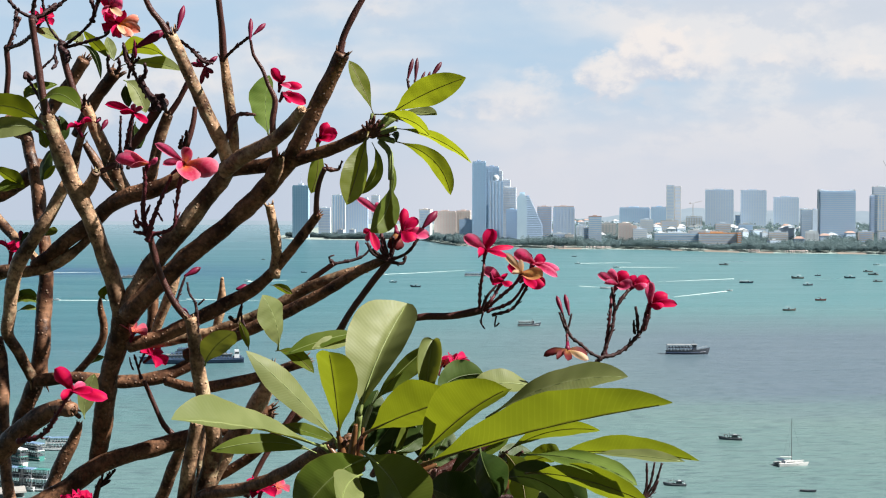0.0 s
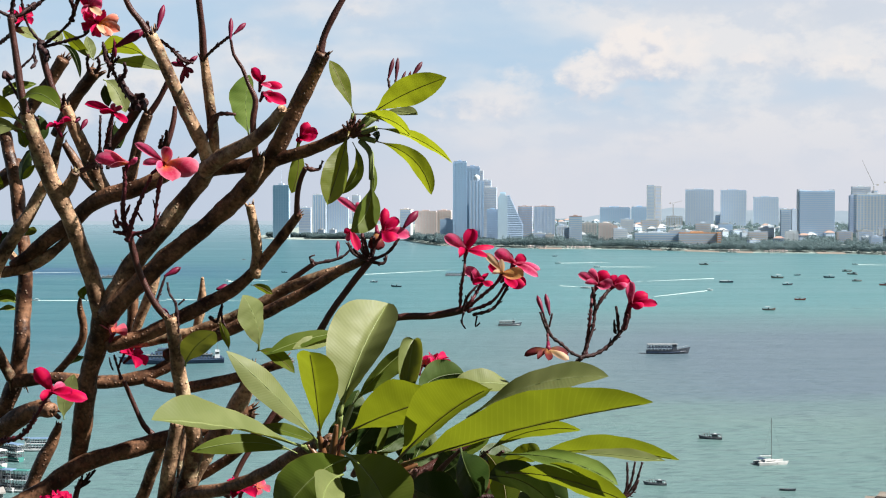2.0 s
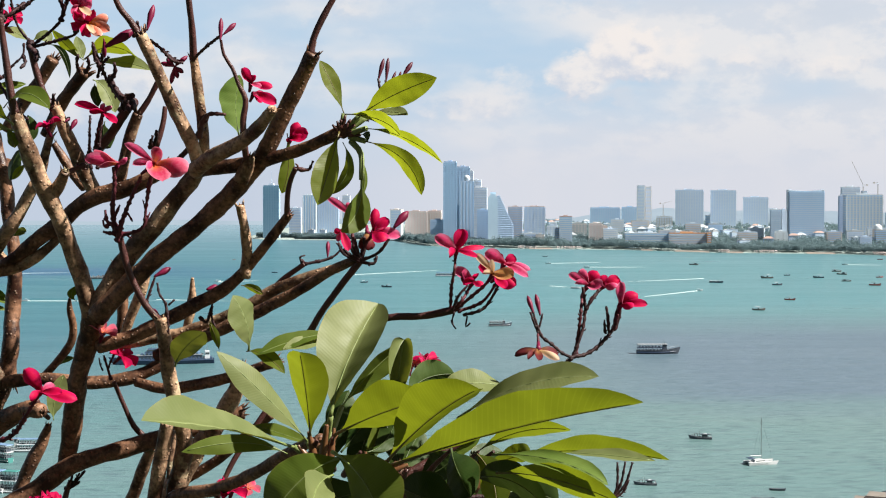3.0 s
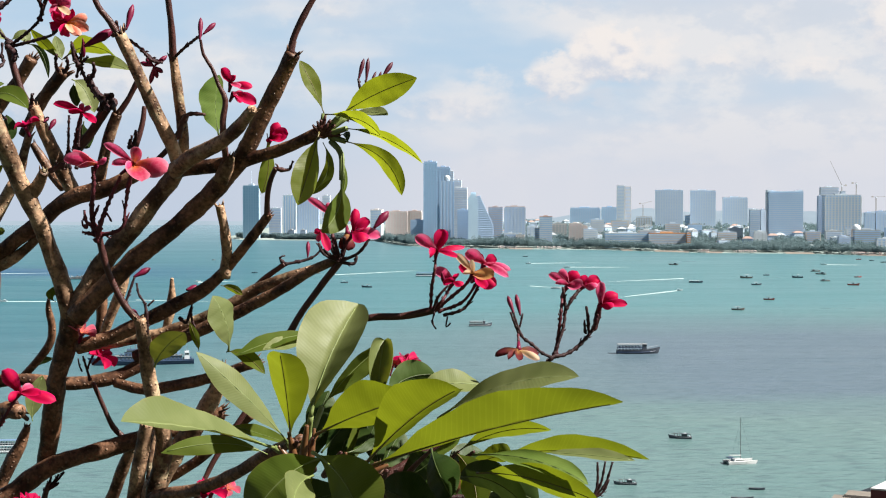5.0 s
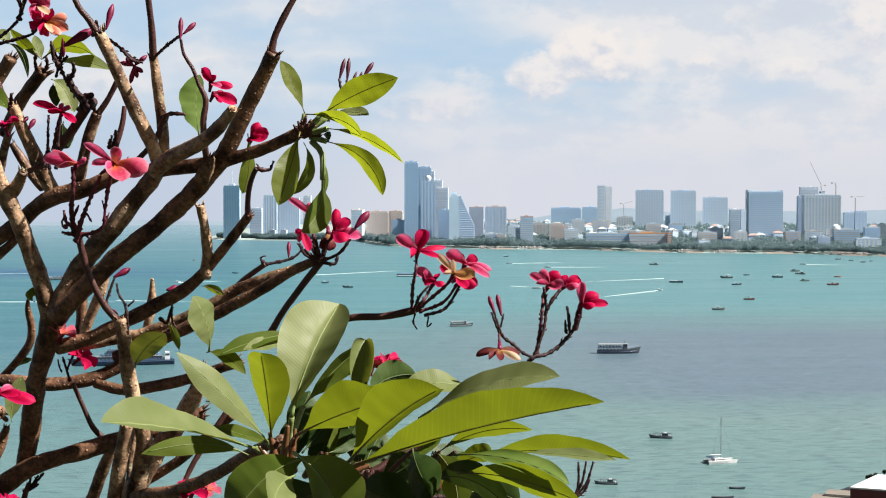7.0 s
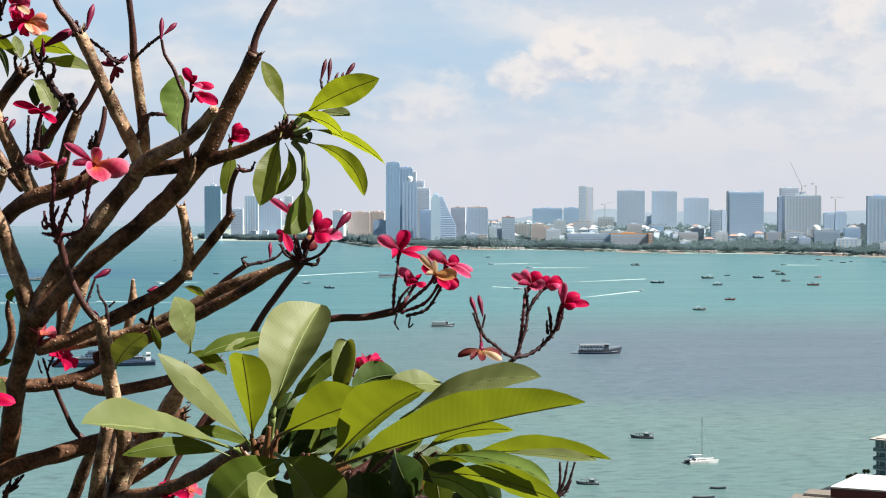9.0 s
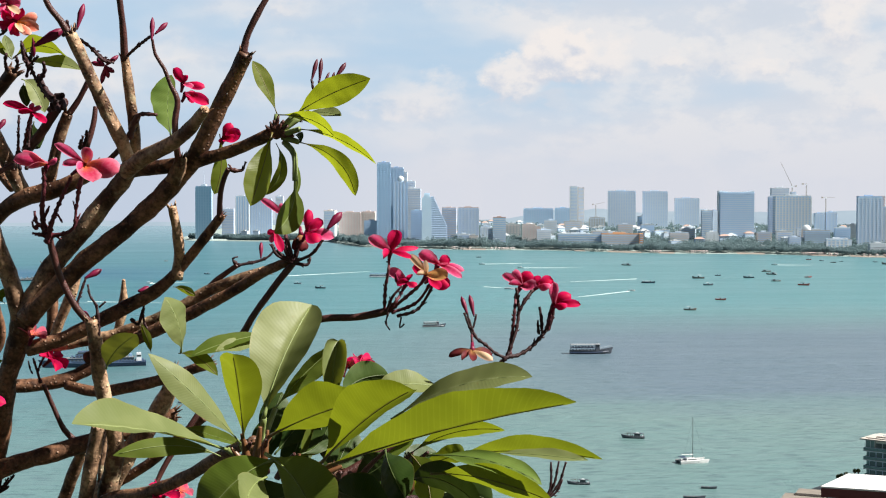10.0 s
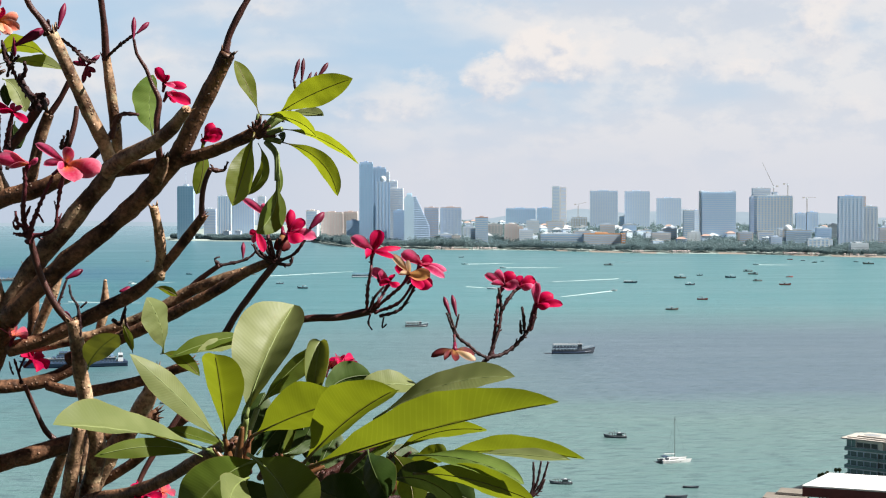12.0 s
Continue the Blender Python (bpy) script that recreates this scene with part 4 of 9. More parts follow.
def crown(verts, faces, rng, x, y, z, r, tall, count, size):
    """A ragged tree crown: many small leaf masses, denser towards its outside, turned every way."""
    for i in range(count):
        a, h = rng.uniform(0, 6.283), rng.uniform(-1.0, 1.0)
        q = (rng.random() ** 0.4) * r
        w = math.sqrt(1 - h * h) * q
        c = (x + w * math.cos(a), y + w * math.sin(a), z + h * q / r * tall)
        k = len(verts)
        for j in range(3):
            verts.append((c[0] + rng.uniform(-size, size), c[1] + rng.uniform(-size, size), c[2] + rng.uniform(-size, size) * 0.8))
        faces.append((k, k + 1, k + 2))


def woods():
    """The trees of the city: a ragged belt behind the beach and groves between the buildings."""
    rng = random.Random(5)
    g = Geo()
    for i in range(19000):
        x = rng.uniform(-345, 1480)
        depth = rng.choice((rng.uniform(15, 50), rng.uniform(24, 120), rng.uniform(60, 300), rng.uniform(100, 500), rng.uniform(150, 700), rng.uniform(300, 1100), rng.uniform(900, 1850)))
        if x < -20:
            depth = rng.uniform(22, 80) if x > -250 else rng.uniform(60, 90)
        y = shore(x) + depth
        if x / y > 0.52 or y > 4900:
            continue
        if depth > 40 and any(abs(x - a) < 13 and abs(y - b) < 13 for a, b, r in PLOTS):
            continue
        # groves: tall where the ground noise is high, low scrub elsewhere
        grove = 0.5 + 0.9 * noise.noise((x * 0.012, y * 0.012, 2.0)) + 0.5 * noise.noise((x * 0.045, y * 0.045, 7.0))
        hh = (6.0 + 11.0 * max(0.0, min(1.0, grove))) * rng.uniform(0.7, 1.2)
        if x < -20:
            hh *= 0.75
        z0 = land_height(x, y) - 0.5
        near = depth < 150
        r = hh * rng.uniform(0.30, 0.46)
        crown(g.v, g.f, rng, x, y, z0 + hh * 0.58, r, hh * 0.44, 110 if near else 64 if depth < 600 else 34, 1.15 if near else 1.7 if depth < 600 else 2.6)
    whole("shore_trees", g, M_WOODS_HAZED, "hazy green belt of trees along the city shore", "trees", "stuff")


woods()


def umbrellas():
    """Rows of small sunshades along the beach, too many to count."""
    rng = random.Random(8)
    g = Geo()
    for i in range(900):
        x = rng.uniform(150, 1330)
        if noise.noise((x * 0.017, 3.0, 0)) + 0.35 * smooth01(700, 1000, x) < 0.12:
            continue
        y, z = shore(x) + rng.uniform(4, 15), 2.2 + rng.uniform(1.8, 2.6)
        r = rng.uniform(1.0, 2.0)
        k = len(g.v)
        g.v += [(x + r * math.cos(a), y + r * math.sin(a), z) for a in (0.3, 1.35, 2.4, 3.44, 4.49, 5.54)] + [(x, y, z + r * 0.4), (x, y, 1.2)]
        g.f += [(k + j, k + (j + 1) % 6, k + 6) for j in range(6)] + [(k, k + 3, k + 7)]
    whole("beach_umbrellas", g, M_SHADES, "rows of pale and pink sunshades on the beach", "sunshades", "stuff")


umbrellas()


# ---------------------------------------------------------------- boats on the bay
def hull_geo(l, b, h, sheer=0.35, stern=0.75, n=12):
    """A boat's hull along +X: full at the stern, drawn to a raked bow, with a rising sheer."""
    g = Geo()
    for i in range(n + 1):
        t = i / n
        x = -l / 2 + l * t
        w = b / 2 * (stern + (1 - stern) * min(1, t * 3)) * (1 - max(0, (t - 0.5) / 0.5) ** 2.2)
        w = max(w, 0.02)
        top = h * (1 + sheer * max(0, (t - 0.45) / 0.55) ** 2 * 1.6 + sheer * 0.25 * (1 - t) ** 2)
        rake = 0.09 * l * max(0, (t - 0.6) / 0.4) ** 2
        g.v += [(x + rake, -w, top), (x + rake * 0.5, -w * 0.86, h * 0.35), (x, -w * 0.55, -0.35 * h), (x, w * 0.55, -0.35 * h),
                (x + rake * 0.5, w * 0.86, h * 0.35), (x + rake, w, top)]
    for i in range(n):
        for j in range(5):
            a = i * 6 + j
            g.f.append((a, a + 1, a + 7, a + 6))
        a = i * 6
        g.f.append((a + 5, a, a + 6, a + 11))
    g.f.append((0, 5, 4, 3, 2, 1))
    return g


def stripe_geo(l, b, h, z):
    """A rubbing strake along both sides."""
    g = Geo()
    for s in (-1, 1):
        g.tube([(-l / 2, s * b * 0.39, z), (-l * 0.2, s * b * 0.5, z), (l * 0.1, s * b * 0.5, z), (l * 0.32, s * b * 0.36, z * 1.2), (l * 0.48, s * b * 0.1, z * 1.5)], [0.09 * h] * 5, 5)
    return g


def tour_boat(m, l, label, hull=M_HULL_WHITE, stripe=M_HULL_BLUE, roof=M_CANVAS, decks=2, storey=None):
    """A wooden excursion boat: sheered hull with a high prow, open roofed decks, a wheelhouse forward and a short mast."""
    b, h = l * 0.20, l * 0.078
    ob = thing("excursion_boat", m, label, "boat", "boats on the bay")
    part("hull", hull_geo(l, b, h, 0.75), hull, ob)
    part("strake", stripe_geo(l, b, h * 1.6, h * 0.55), stripe, ob)
    z, x0, x1 = h, -l * 0.47, l * 0.16
    step = storey or l * 0.070
    for k in range(decks):
        shrink = k * l * 0.05
        post = Geo().box(-0.06, 0.06, -0.06, 0.06, 0, step).mesh("deck_post", M_HULL_GREY)
        n = 9
        for i in range(n + 1):
            x = x0 + (x1 - x0 - shrink) * i / n
            for s in (-1, 1):
                part("deck_post", post, None, ob, at=Matrix.Translation((x, s * b * 0.42, z)))
        part("rail", Geo().tube([(x0, -b * 0.43, z + step * 0.42), (x1 - shrink, -b * 0.43, z + step * 0.42)], [0.08, 0.08], 4).tube([(x0, b * 0.43, z + step * 0.42), (x1 - shrink, b * 0.43, z + step * 0.42)], [0.08, 0.08], 4), stripe, ob)
        n = 7
        row = Geo().box(-l * 0.012, l * 0.012, -b * 0.34, b * 0.34, 0, step * 0.45, 0.03).mesh("bench", M_HULL_DARK)
        for i in range(n):
            part("bench", row, None, ob, at=Matrix.Translation((x0 + l * 0.05 + (x1 - x0 - shrink - l * 0.1) * i / (n - 1), 0, z)))
        part("deck_roof", Geo().box(x0 - l * 0.01, x1 - shrink + l * 0.02, -b * 0.47, b * 0.47, z + step, z + step + l * 0.012, 0.08), roof if k == decks - 1 else stripe, ob)
        z += step + l * 0.012
    top = h + step * (decks + 0.25)
    part("wheelhouse", Geo().box(x1 - l * 0.02, x1 + l * 0.09, -b * 0.34, b * 0.34, h, top, l * 0.010), hull, ob)
    part("wheelhouse_window", Geo().box(x1 + l * 0.03, x1 + l * 0.088, -b * 0.345, b * 0.345, top - step * 0.62, top - step * 0.2), M_PANE, ob)
    part("wheelhouse_roof", Geo().box(x1 - l * 0.03, x1 + l * 0.11, -b * 0.40, b * 0.40, top, top + l * 0.010, 0.06), roof, ob)
    part("bow_rail", Geo().tube([(x1 + l * 0.10, -b * 0.34, h * 1.9), (l * 0.40, -b * 0.18, h * 2.3), (l * 0.55, 0, h * 2.7), (l * 0.40, b * 0.18, h * 2.3), (x1 + l * 0.10, b * 0.34, h * 1.9)], [0.05] * 5, 4), M_DECKHOUSE, ob)
    part("mast", Geo().tube([(x1 + l * 0.03, 0, top), (x1 + l * 0.02, 0, top + step * 1.6)], [0.1, 0.05], 5).tube([(x1 + l * 0.025, -b * 0.16, top + step), (x1 + l * 0.025, b * 0.16, top + step)], [0.05, 0.05], 4), M_SPAR, ob)
    return ob


def fishing_boat(m, l, label, hull=M_HULL_DARK, house=M_HULL_GREY):
    """A low wooden fishing boat: cabin with an overhanging roof, a pole frame with net booms, a mast and stacked gear."""
    b, h = l * 0.27, l * 0.085
    t = max(0.05, l * 0.008)
    ob = thing("fishing_boat", m, label, "boat", "boats on the bay")
    part("hull", hull_geo(l, b, h, 0.65), hull, ob)
    part("strake", stripe_geo(l, b, h, h * 0.85), house, ob)
    part("cabin", Geo().box(-l * 0.30, -l * 0.02, -b * 0.3, b * 0.3, h * 0.9, h * 0.9 + l * 0.14, l * 0.01), house, ob)
    part("cabin_roof", Geo().box(-l * 0.40, l * 0.04, -b * 0.38, b * 0.38, h * 0.9 + l * 0.14, h * 0.9 + l * 0.158), M_HULL_DARK, ob)
    part("cabin_window", Geo().box(-l * 0.27, -l * 0.05, -b * 0.306, b * 0.306, h * 0.9 + l * 0.075, h * 0.9 + l * 0.115), M_PANE, ob)
    part("roof_rack", Geo().box(-l * 0.24, -l * 0.10, -b * 0.2, b * 0.2, h * 0.9 + l * 0.158, h * 0.9 + l * 0.185, l * 0.006), M_DECKHOUSE, ob)
    for x in (-l * 0.44, l * 0.16, l * 0.30):
        g = Geo()
        for s in (-1, 1):
            g.tube([(x, s * b * 0.30, h), (x, s * b * 0.28, h + l * 0.15)], [t, t * 0.8], 4)
        g.tube([(x, -b * 0.28, h + l * 0.15), (x, b * 0.28, h + l * 0.15)], [t, t], 4)
        part("pole_frame", g, M_HULL_WOOD, ob)
    part("mast", Geo().tube([(l * 0.08, 0, h), (l * 0.08, 0, h + l * 0.29)], [t * 1.3, t * 0.6], 5), M_HULL_WOOD, ob)
    for s in (-1, 1):
        part("net_boom", Geo().tube([(l * 0.16, s * b * 0.28, h + l * 0.15), (l * 0.44, s * b * 0.12, h + l * 0.11)], [t, t * 0.6], 4), M_HULL_WOOD, ob)
    for x, w, z in ((-0.41, 0.035, 0.05), (0.05, 0.03, 0.045), (0.12, 0.025, 0.03), (0.24, 0.035, 0.035)):
        part("gear_crate", Geo().box(l * (x - w), l * (x + w), -b * 0.22, b * 0.2, h * 0.9, h * 0.9 + l * z, l * 0.005), M_DECKHOUSE if z > 0.045 else M_HULL_DARK, ob)
    return ob


def open_boat(m, l, label, hull=M_HULL_DARK, top=M_DECKHOUSE):
    l *= 1.2
    b, h = l * 0.28, l * 0.12
    ob = thing("small_boat", m, label, "boat", "boats on the bay")
    part("hull", hull_geo(l, b, h, 0.6, 0.85, 8), hull, ob)
    part("awning", Geo().box(-l * 0.28, l * 0.12, -b * 0.42, b * 0.42, h + l * 0.17, h + l * 0.20, 0.05), top, ob)
    g = Geo()
    for x in (-l * 0.26, l * 0.10):
        for s in (-1, 1):
            g.tube([(x, s * b * 0.38, h * 0.8), (x, s * b * 0.38, h + l * 0.175)], [0.05, 0.05], 4)
    part("awning_frame", g, M_GREY, ob)
    part("console", Geo().box(-l * 0.06, l * 0.05, -b * 0.2, b * 0.2, h * 0.6, h + l * 0.11, 0.05), M_PANE, ob)
    part("outboard_motor", Geo().box(-l * 0.53, -l * 0.48, -b * 0.1, b * 0.1, h * 0.3, h * 1.5, 0.04), M_HULL_DARK, ob)
    return ob


def skiff(m, l, label):
    """A low open rowing boat with thwarts."""
    b, h = l * 0.27, l * 0.12
    ob = thing("small_boat", m, label, "boat", "boats on the bay")
    part("hull", hull_geo(l, b, h, 0.35, 0.8, 8), M_HULL_DARK, ob)
    for x in (-0.25, 0.0, 0.22):
        part("thwart", Geo().box(l * x - 0.15, l * x + 0.15, -b * 0.36, b * 0.36, h * 1.0, h * 1.08), M_HULL_WOOD, ob)
    part("gunwale", Geo().box(-l * 0.49, -l * 0.46, -b * 0.38, b * 0.38, h * 0.9, h * 1.15, 0.02), M_HULL_WOOD, ob)
    return ob


def catamaran(m, l, label):
    ob = thing("sailing_catamaran", m, label, "boat", "boats on the bay")
    b = l * 0.5
    for s in (-1, 1):
        part("hull", hull_geo(l, b * 0.30, l * 0.10, 0.15), M_HULL_WHITE, ob, at=Matrix.Translation((0, s * b * 0.36, 0)))
        part("hull_window", Geo().box(-l * 0.2, l * 0.15, s * b * 0.36 - b * 0.131, s * b * 0.36 + b * 0.131, l * 0.05, l * 0.066), M_PANE, ob)
    part("bridge_deck", Geo().box(-l * 0.42, l * 0.16, -b * 0.36, b * 0.36, l * 0.055, l * 0.09), M_HULL_WHITE, ob)
    part("cabin", Geo().box(-l * 0.26, l * 0.14, -b * 0.30, b * 0.30, l * 0.09, l * 0.165, l * 0.03), M_HULL_WHITE, ob)
    part("cabin_window", Geo().box(-l * 0.21, l * 0.12, -b * 0.285, b * 0.285, l * 0.115, l * 0.142, l * 0.006), M_PANE, ob)
    part("bimini", Geo().box(-l * 0.44, -l * 0.24, -b * 0.28, b * 0.28, l * 0.21, l * 0.222, 0.04), M_HULL_BLUE, ob)
    part("trampoline", Geo().box(l * 0.16, l * 0.40, -b * 0.28, b * 0.28, l * 0.075, l * 0.08), M_CANVAS, ob)
    part("mast", Geo().tube([(l * 0.04, 0, l * 0.16), (l * 0.04, 0, l * 1.55)], [0.11, 0.07], 6), M_SPAR, ob)
    part("boom", Geo().tube([(l * 0.04, 0, l * 0.27), (-l * 0.38, 0, l * 0.29)], [0.16, 0.12], 6), M_HULL_WHITE, ob)
    g = Geo()
    for end in ((l * 0.48, 0, l * 0.10), (-l * 0.2, b * 0.42, l * 0.09), (-l * 0.2, -b * 0.42, l * 0.09)):
        g.tube([(l * 0.04, 0, l * 1.5), end], [0.02, 0.02], 4)
    part("rigging", g, M_SPAR, ob)
    return ob


def patrol_ship(m, l, label, hull=M_HULL_BLUE, house=M_SHIP_HOUSE):
    """A low grey-blue service ship: long deckhouse in two tiers, bridge, funnel, derricks and stacked gear on deck."""
    b, h = l * 0.15, l * 0.048
    ob = thing("large_ship", m, label, "ship", "boats on the bay")
    part("hull", hull_geo(l, b, h, 0.45), hull, ob)
    part("strake", stripe_geo(l, b, h, h * 0.88), house, ob)
    part("lower_house", Geo().box(-l * 0.38, l * 0.30, -b * 0.40, b * 0.40, h, h + l * 0.045, 0.2), house, ob)
    part("upper_house", Geo().box(-l * 0.20, l * 0.22, -b * 0.34, b * 0.34, h + l * 0.045, h + l * 0.082, 0.3), house, ob)
    part("bridge", Geo().box(l * 0.06, l * 0.19, -b * 0.32, b * 0.32, h + l * 0.082, h + l * 0.115, 0.3), house, ob)
    part("bridge_window", Geo().box(l * 0.07, l * 0.192, -b * 0.325, b * 0.325, h + l * 0.094, h + l * 0.106), M_PANE, ob)
    pane = Geo().box(-l * 0.009, l * 0.009, -b * 0.406, b * 0.406, 0, l * 0.013).mesh("house_window", M_PANE)
    for i in range(18):
        part("house_window", pane, None, ob, at=Matrix.Translation((l * (-0.36 + 0.64 * i / 17), 0, h + l * 0.019)))
    for i in range(11):
        part("house_window", pane, None, ob, at=Matrix.Translation((l * (-0.18 + 0.37 * i / 10), 0, h + l * 0.058)) @ Matrix.Diagonal((1, 0.85, 1, 1)))
    part("boat_deck", Geo().box(-l * 0.39, l * 0.31, -b * 0.43, b * 0.43, h + l * 0.045, h + l * 0.050), M_HULL_GREY, ob)
    part("funnel", Geo().box(-l * 0.12, -l * 0.06, -b * 0.16, b * 0.16, h + l * 0.082, h + l * 0.135, 0.5), M_HULL_DARK, ob)
    # stores, rafts and a white stern house
    rng = random.Random(5)
    part("stern_house", Geo().box(-l * 0.455, -l * 0.40, -b * 0.26, b * 0.26, h, h + l * 0.085, 0.2), M_DECKHOUSE, ob)
    part("stern_window", Geo().box(-l * 0.45, -l * 0.41, -b * 0.265, b * 0.265, h + l * 0.05, h + l * 0.068), M_PANE, ob)
    for i in range(16):
        a = -0.46 + 0.88 * i / 15
        z = h + l * (0.05 if -0.38 < a < 0.29 else 0.0)
        k, t = l * rng.uniform(0.008, 0.02), l * rng.uniform(0.010, 0.026)
        part("deck_gear", Geo().box(l * a - k, l * a + k, -b * rng.uniform(0.30, 0.41), b * 0.2, z, z + t, 0.1), rng.choice((M_HULL_GREY, M_HULL_GREY, M_HULL_DARK, M_FERRY, M_DECKHOUSE, house)), ob)
    for a, hh in ((-0.43, 0.15), (-0.28, 0.13), (0.10, 0.21), (0.15, 0.17), (0.34, 0.10), (0.42, 0.08)):
        g = Geo().tube([(l * a, 0, h), (l * a, 0, h + l * hh)], [0.22, 0.08], 5)
        g.tube([(l * a, -b * 0.2, h + l * hh * 0.8), (l * a, b * 0.2, h + l * hh * 0.8)], [0.08, 0.08], 4)
        part("mast", g, M_HULL_GREY, ob)
    part("derrick", Geo().tube([(-l * 0.28, 0, h + l * 0.05), (-l * 0.36, 0, h + l * 0.12)], [0.25, 0.12], 5), M_STEEL, ob)
    g = Geo()
    for i in range(30):
        px = -0.48 + 0.96 * i / 29
        yy = b * 0.43 * (1 - max(0, (px - 0.05) / 0.45) ** 2.2)
        for s in (-1, 1):
            g.tube([(l * px, s * yy, h * 0.9), (l * px, s * yy, h + 1.1 + max(0, px) * h * 0.5)], [0.07, 0.07], 4)
    part("railing", g, M_HULL_GREY, ob)
    return ob


def wake(x0, y0, x1, y1, w, label="thin white wake left by a speedboat"):
    """A low ragged ridge of foam from the boat's stern (x0, y0) back to (x1, y1)."""
    g = Geo()
    d = Vector((x1 - x0, y1 - y0, 0))
    side = Vector((-d.y, d.x, 0)).normalized()
    n = max(10, int(d.length / 4))
    for i in range(n + 1):
        t = i / n
        c = Vector((x0, y0, 0)) + d * t
        ww = w * (0.35 + 0.65 * t) * (1 - 0.9 * max(0, t - 0.45) / 0.55) * (1 + 0.5 * noise.noise((i * 0.6, x0, y0)))
        hh = 0.10 + 0.35 * (1 - t)
        g.v += [tuple(c + side * ww + Vector((0, 0, 0.03))), tuple(c + Vector((0, 0, hh))), tuple(c - side * ww + Vector((0, 0, 0.03)))]
    rng = random.Random(int(abs(x0 * 7 + y0)))
    keep = [i for i in range(n) if i < n * 0.8 or rng.random() < 0.9]
    g.f = [f for i in keep for f in ((3 * i, 3 * i + 1, 3 * i + 4, 3 * i + 3), (3 * i + 1, 3 * i + 2, 3 * i + 5, 3 * i + 4))]
    whole("wake", g, M_FOAM, label, "wake", "stuff")


tour_boat(pose(135.4, 791.8, 0, 0, 0, -2), 22.5, 'two-decked excursion boat with dark blue hull and pale canvas roof', M_HULL_DARK, M_HULL_BLUE, M_CANVAS, 2)
tour_boat(pose(58.1, 967.1, 0, 0, 0, 7), 14.8, 'small dark excursion boat with a pale strake and long roof', M_HULL_DARK, M_HULL_GREY, M_CANVAS, 2)
catamaran(pose(112.5, 459.4, 0, 0, 0, 14), 9.8, 'white sailing catamaran with a bare tall mast')
fishing_boat(pose(103.2, 508.4, 0, 0, 0, 164), 7.8, 'dark wooden fishing boat with a small cabin')
fishing_boat(pose(69.9, 426.2, 0, 0, 0, 169), 6.5, 'low dark fishing boat with grey cabin')
skiff(pose(107.3, 417.2, 0, 0, 0, -18), 4.4, 'low dark open boat')
skiff(pose(99.4, 403.2, 0, 0, 0, -11), 5.9, 'low dark open boat')
skiff(pose(72.6, 585.2, 0, 0, 0, -4), 4.2, 'dark low skiff at anchor')
fishing_boat(pose(368.3, 1868.4, 0, 0, 0, 163), 11.4, 'wooden fishing boat with pale cabin', M_HULL_WOOD)
tour_boat(pose(312.3, 1468.6, 0, 0, 0, -22), 13.3, 'grey excursion boat with roofed deck', M_HULL_DARK, M_HULL_BLUE, M_DECKHOUSE, 1)
open_boat(pose(385.9, 1549.7, 0, 0, 0, 179), 10.4, 'small dark-hulled open boat with an awning', M_HULL_WOOD, M_DECKHOUSE)
open_boat(pose(364.7, 1424.5, 0, 0, 0, -2), 7.7, 'small dark-hulled open boat with an awning')
open_boat(pose(422.4, 1606.4, 0, 0, 0, -4), 5.4, 'small dark-hulled open boat with an awning', M_HULL_DARK, M_CANVAS)
open_boat(pose(444.5, 1556.6, 0, 0, 0, 170), 9.0, 'small dark-hulled open boat with an awning')
fishing_boat(pose(503.9, 1691.4, 0, 0, 0, -11), 10.5, 'wooden fishing boat with pale cabin', M_HULL_WOOD)
fishing_boat(pose(491.2, 1626.1, 0, 0, 0, 149), 11.1, 'wooden fishing boat with pale cabin', M_HULL_WOOD)
fishing_boat(pose(454.1, 1488.8, 0, 0, 0, -12), 9.3, 'wooden fishing boat with pale cabin', M_HULL_WOOD)
open_boat(pose(513.5, 1562.9, 0, 0, 0, -4), 6.0, 'small red-hulled open boat', M_HULL_RED, M_CANVAS)
open_boat(pose(460.9, 1416.9, 0, 0, 0, -30), 9.0, 'small red-hulled open boat', M_HULL_RED, M_CANVAS)
open_boat(pose(321.4, 1212.5, 0, 0, 0, -29), 7.2, 'small red-hulled open boat', M_HULL_RED, M_CANVAS)
open_boat(pose(267.6, 1101.4, 0, 0, 0, -16), 7.6, 'small dark-hulled open boat with an awning', M_HULL_WOOD, M_DECKHOUSE)
open_boat(pose(724.9, 1873.9, 0, 0, 0, 163), 11.2, 'small dark-hulled open boat with an awning', M_HULL_WOOD, M_DECKHOUSE)
open_boat(pose(672.4, 1986.8, 0, 0, 0, 163), 5.0, 'small dark-hulled open boat with an awning', M_HULL_DARK, M_CANVAS)
open_boat(pose(669.7, 1931.1, 0, 0, 0, -27), 5.7, 'small dark-hulled open boat with an awning', M_HULL_WOOD, M_DECKHOUSE)
open_boat(pose(693.2, 1966.1, 0, 0, 0, -19), 4.1, 'small dark-hulled open boat with an awning')
open_boat(pose(734.2, 1944.3, 0, 0, 0, 159), 4.9, 'small dark-hulled open boat with an awning')
open_boat(pose(666.4, 2026.2, 0, 0, 0, -27), 6.0, 'small red-hulled open boat', M_HULL_RED, M_CANVAS)
open_boat(pose(197.3, 2146.0, 0, 0, 0, -8), 6.0, 'small dark-hulled open boat with an awning')
fishing_boat(pose(-257.4, 2041.4, 0, 0, 0, 19), 5.0, 'wooden fishing boat with pale cabin', M_HULL_WOOD)
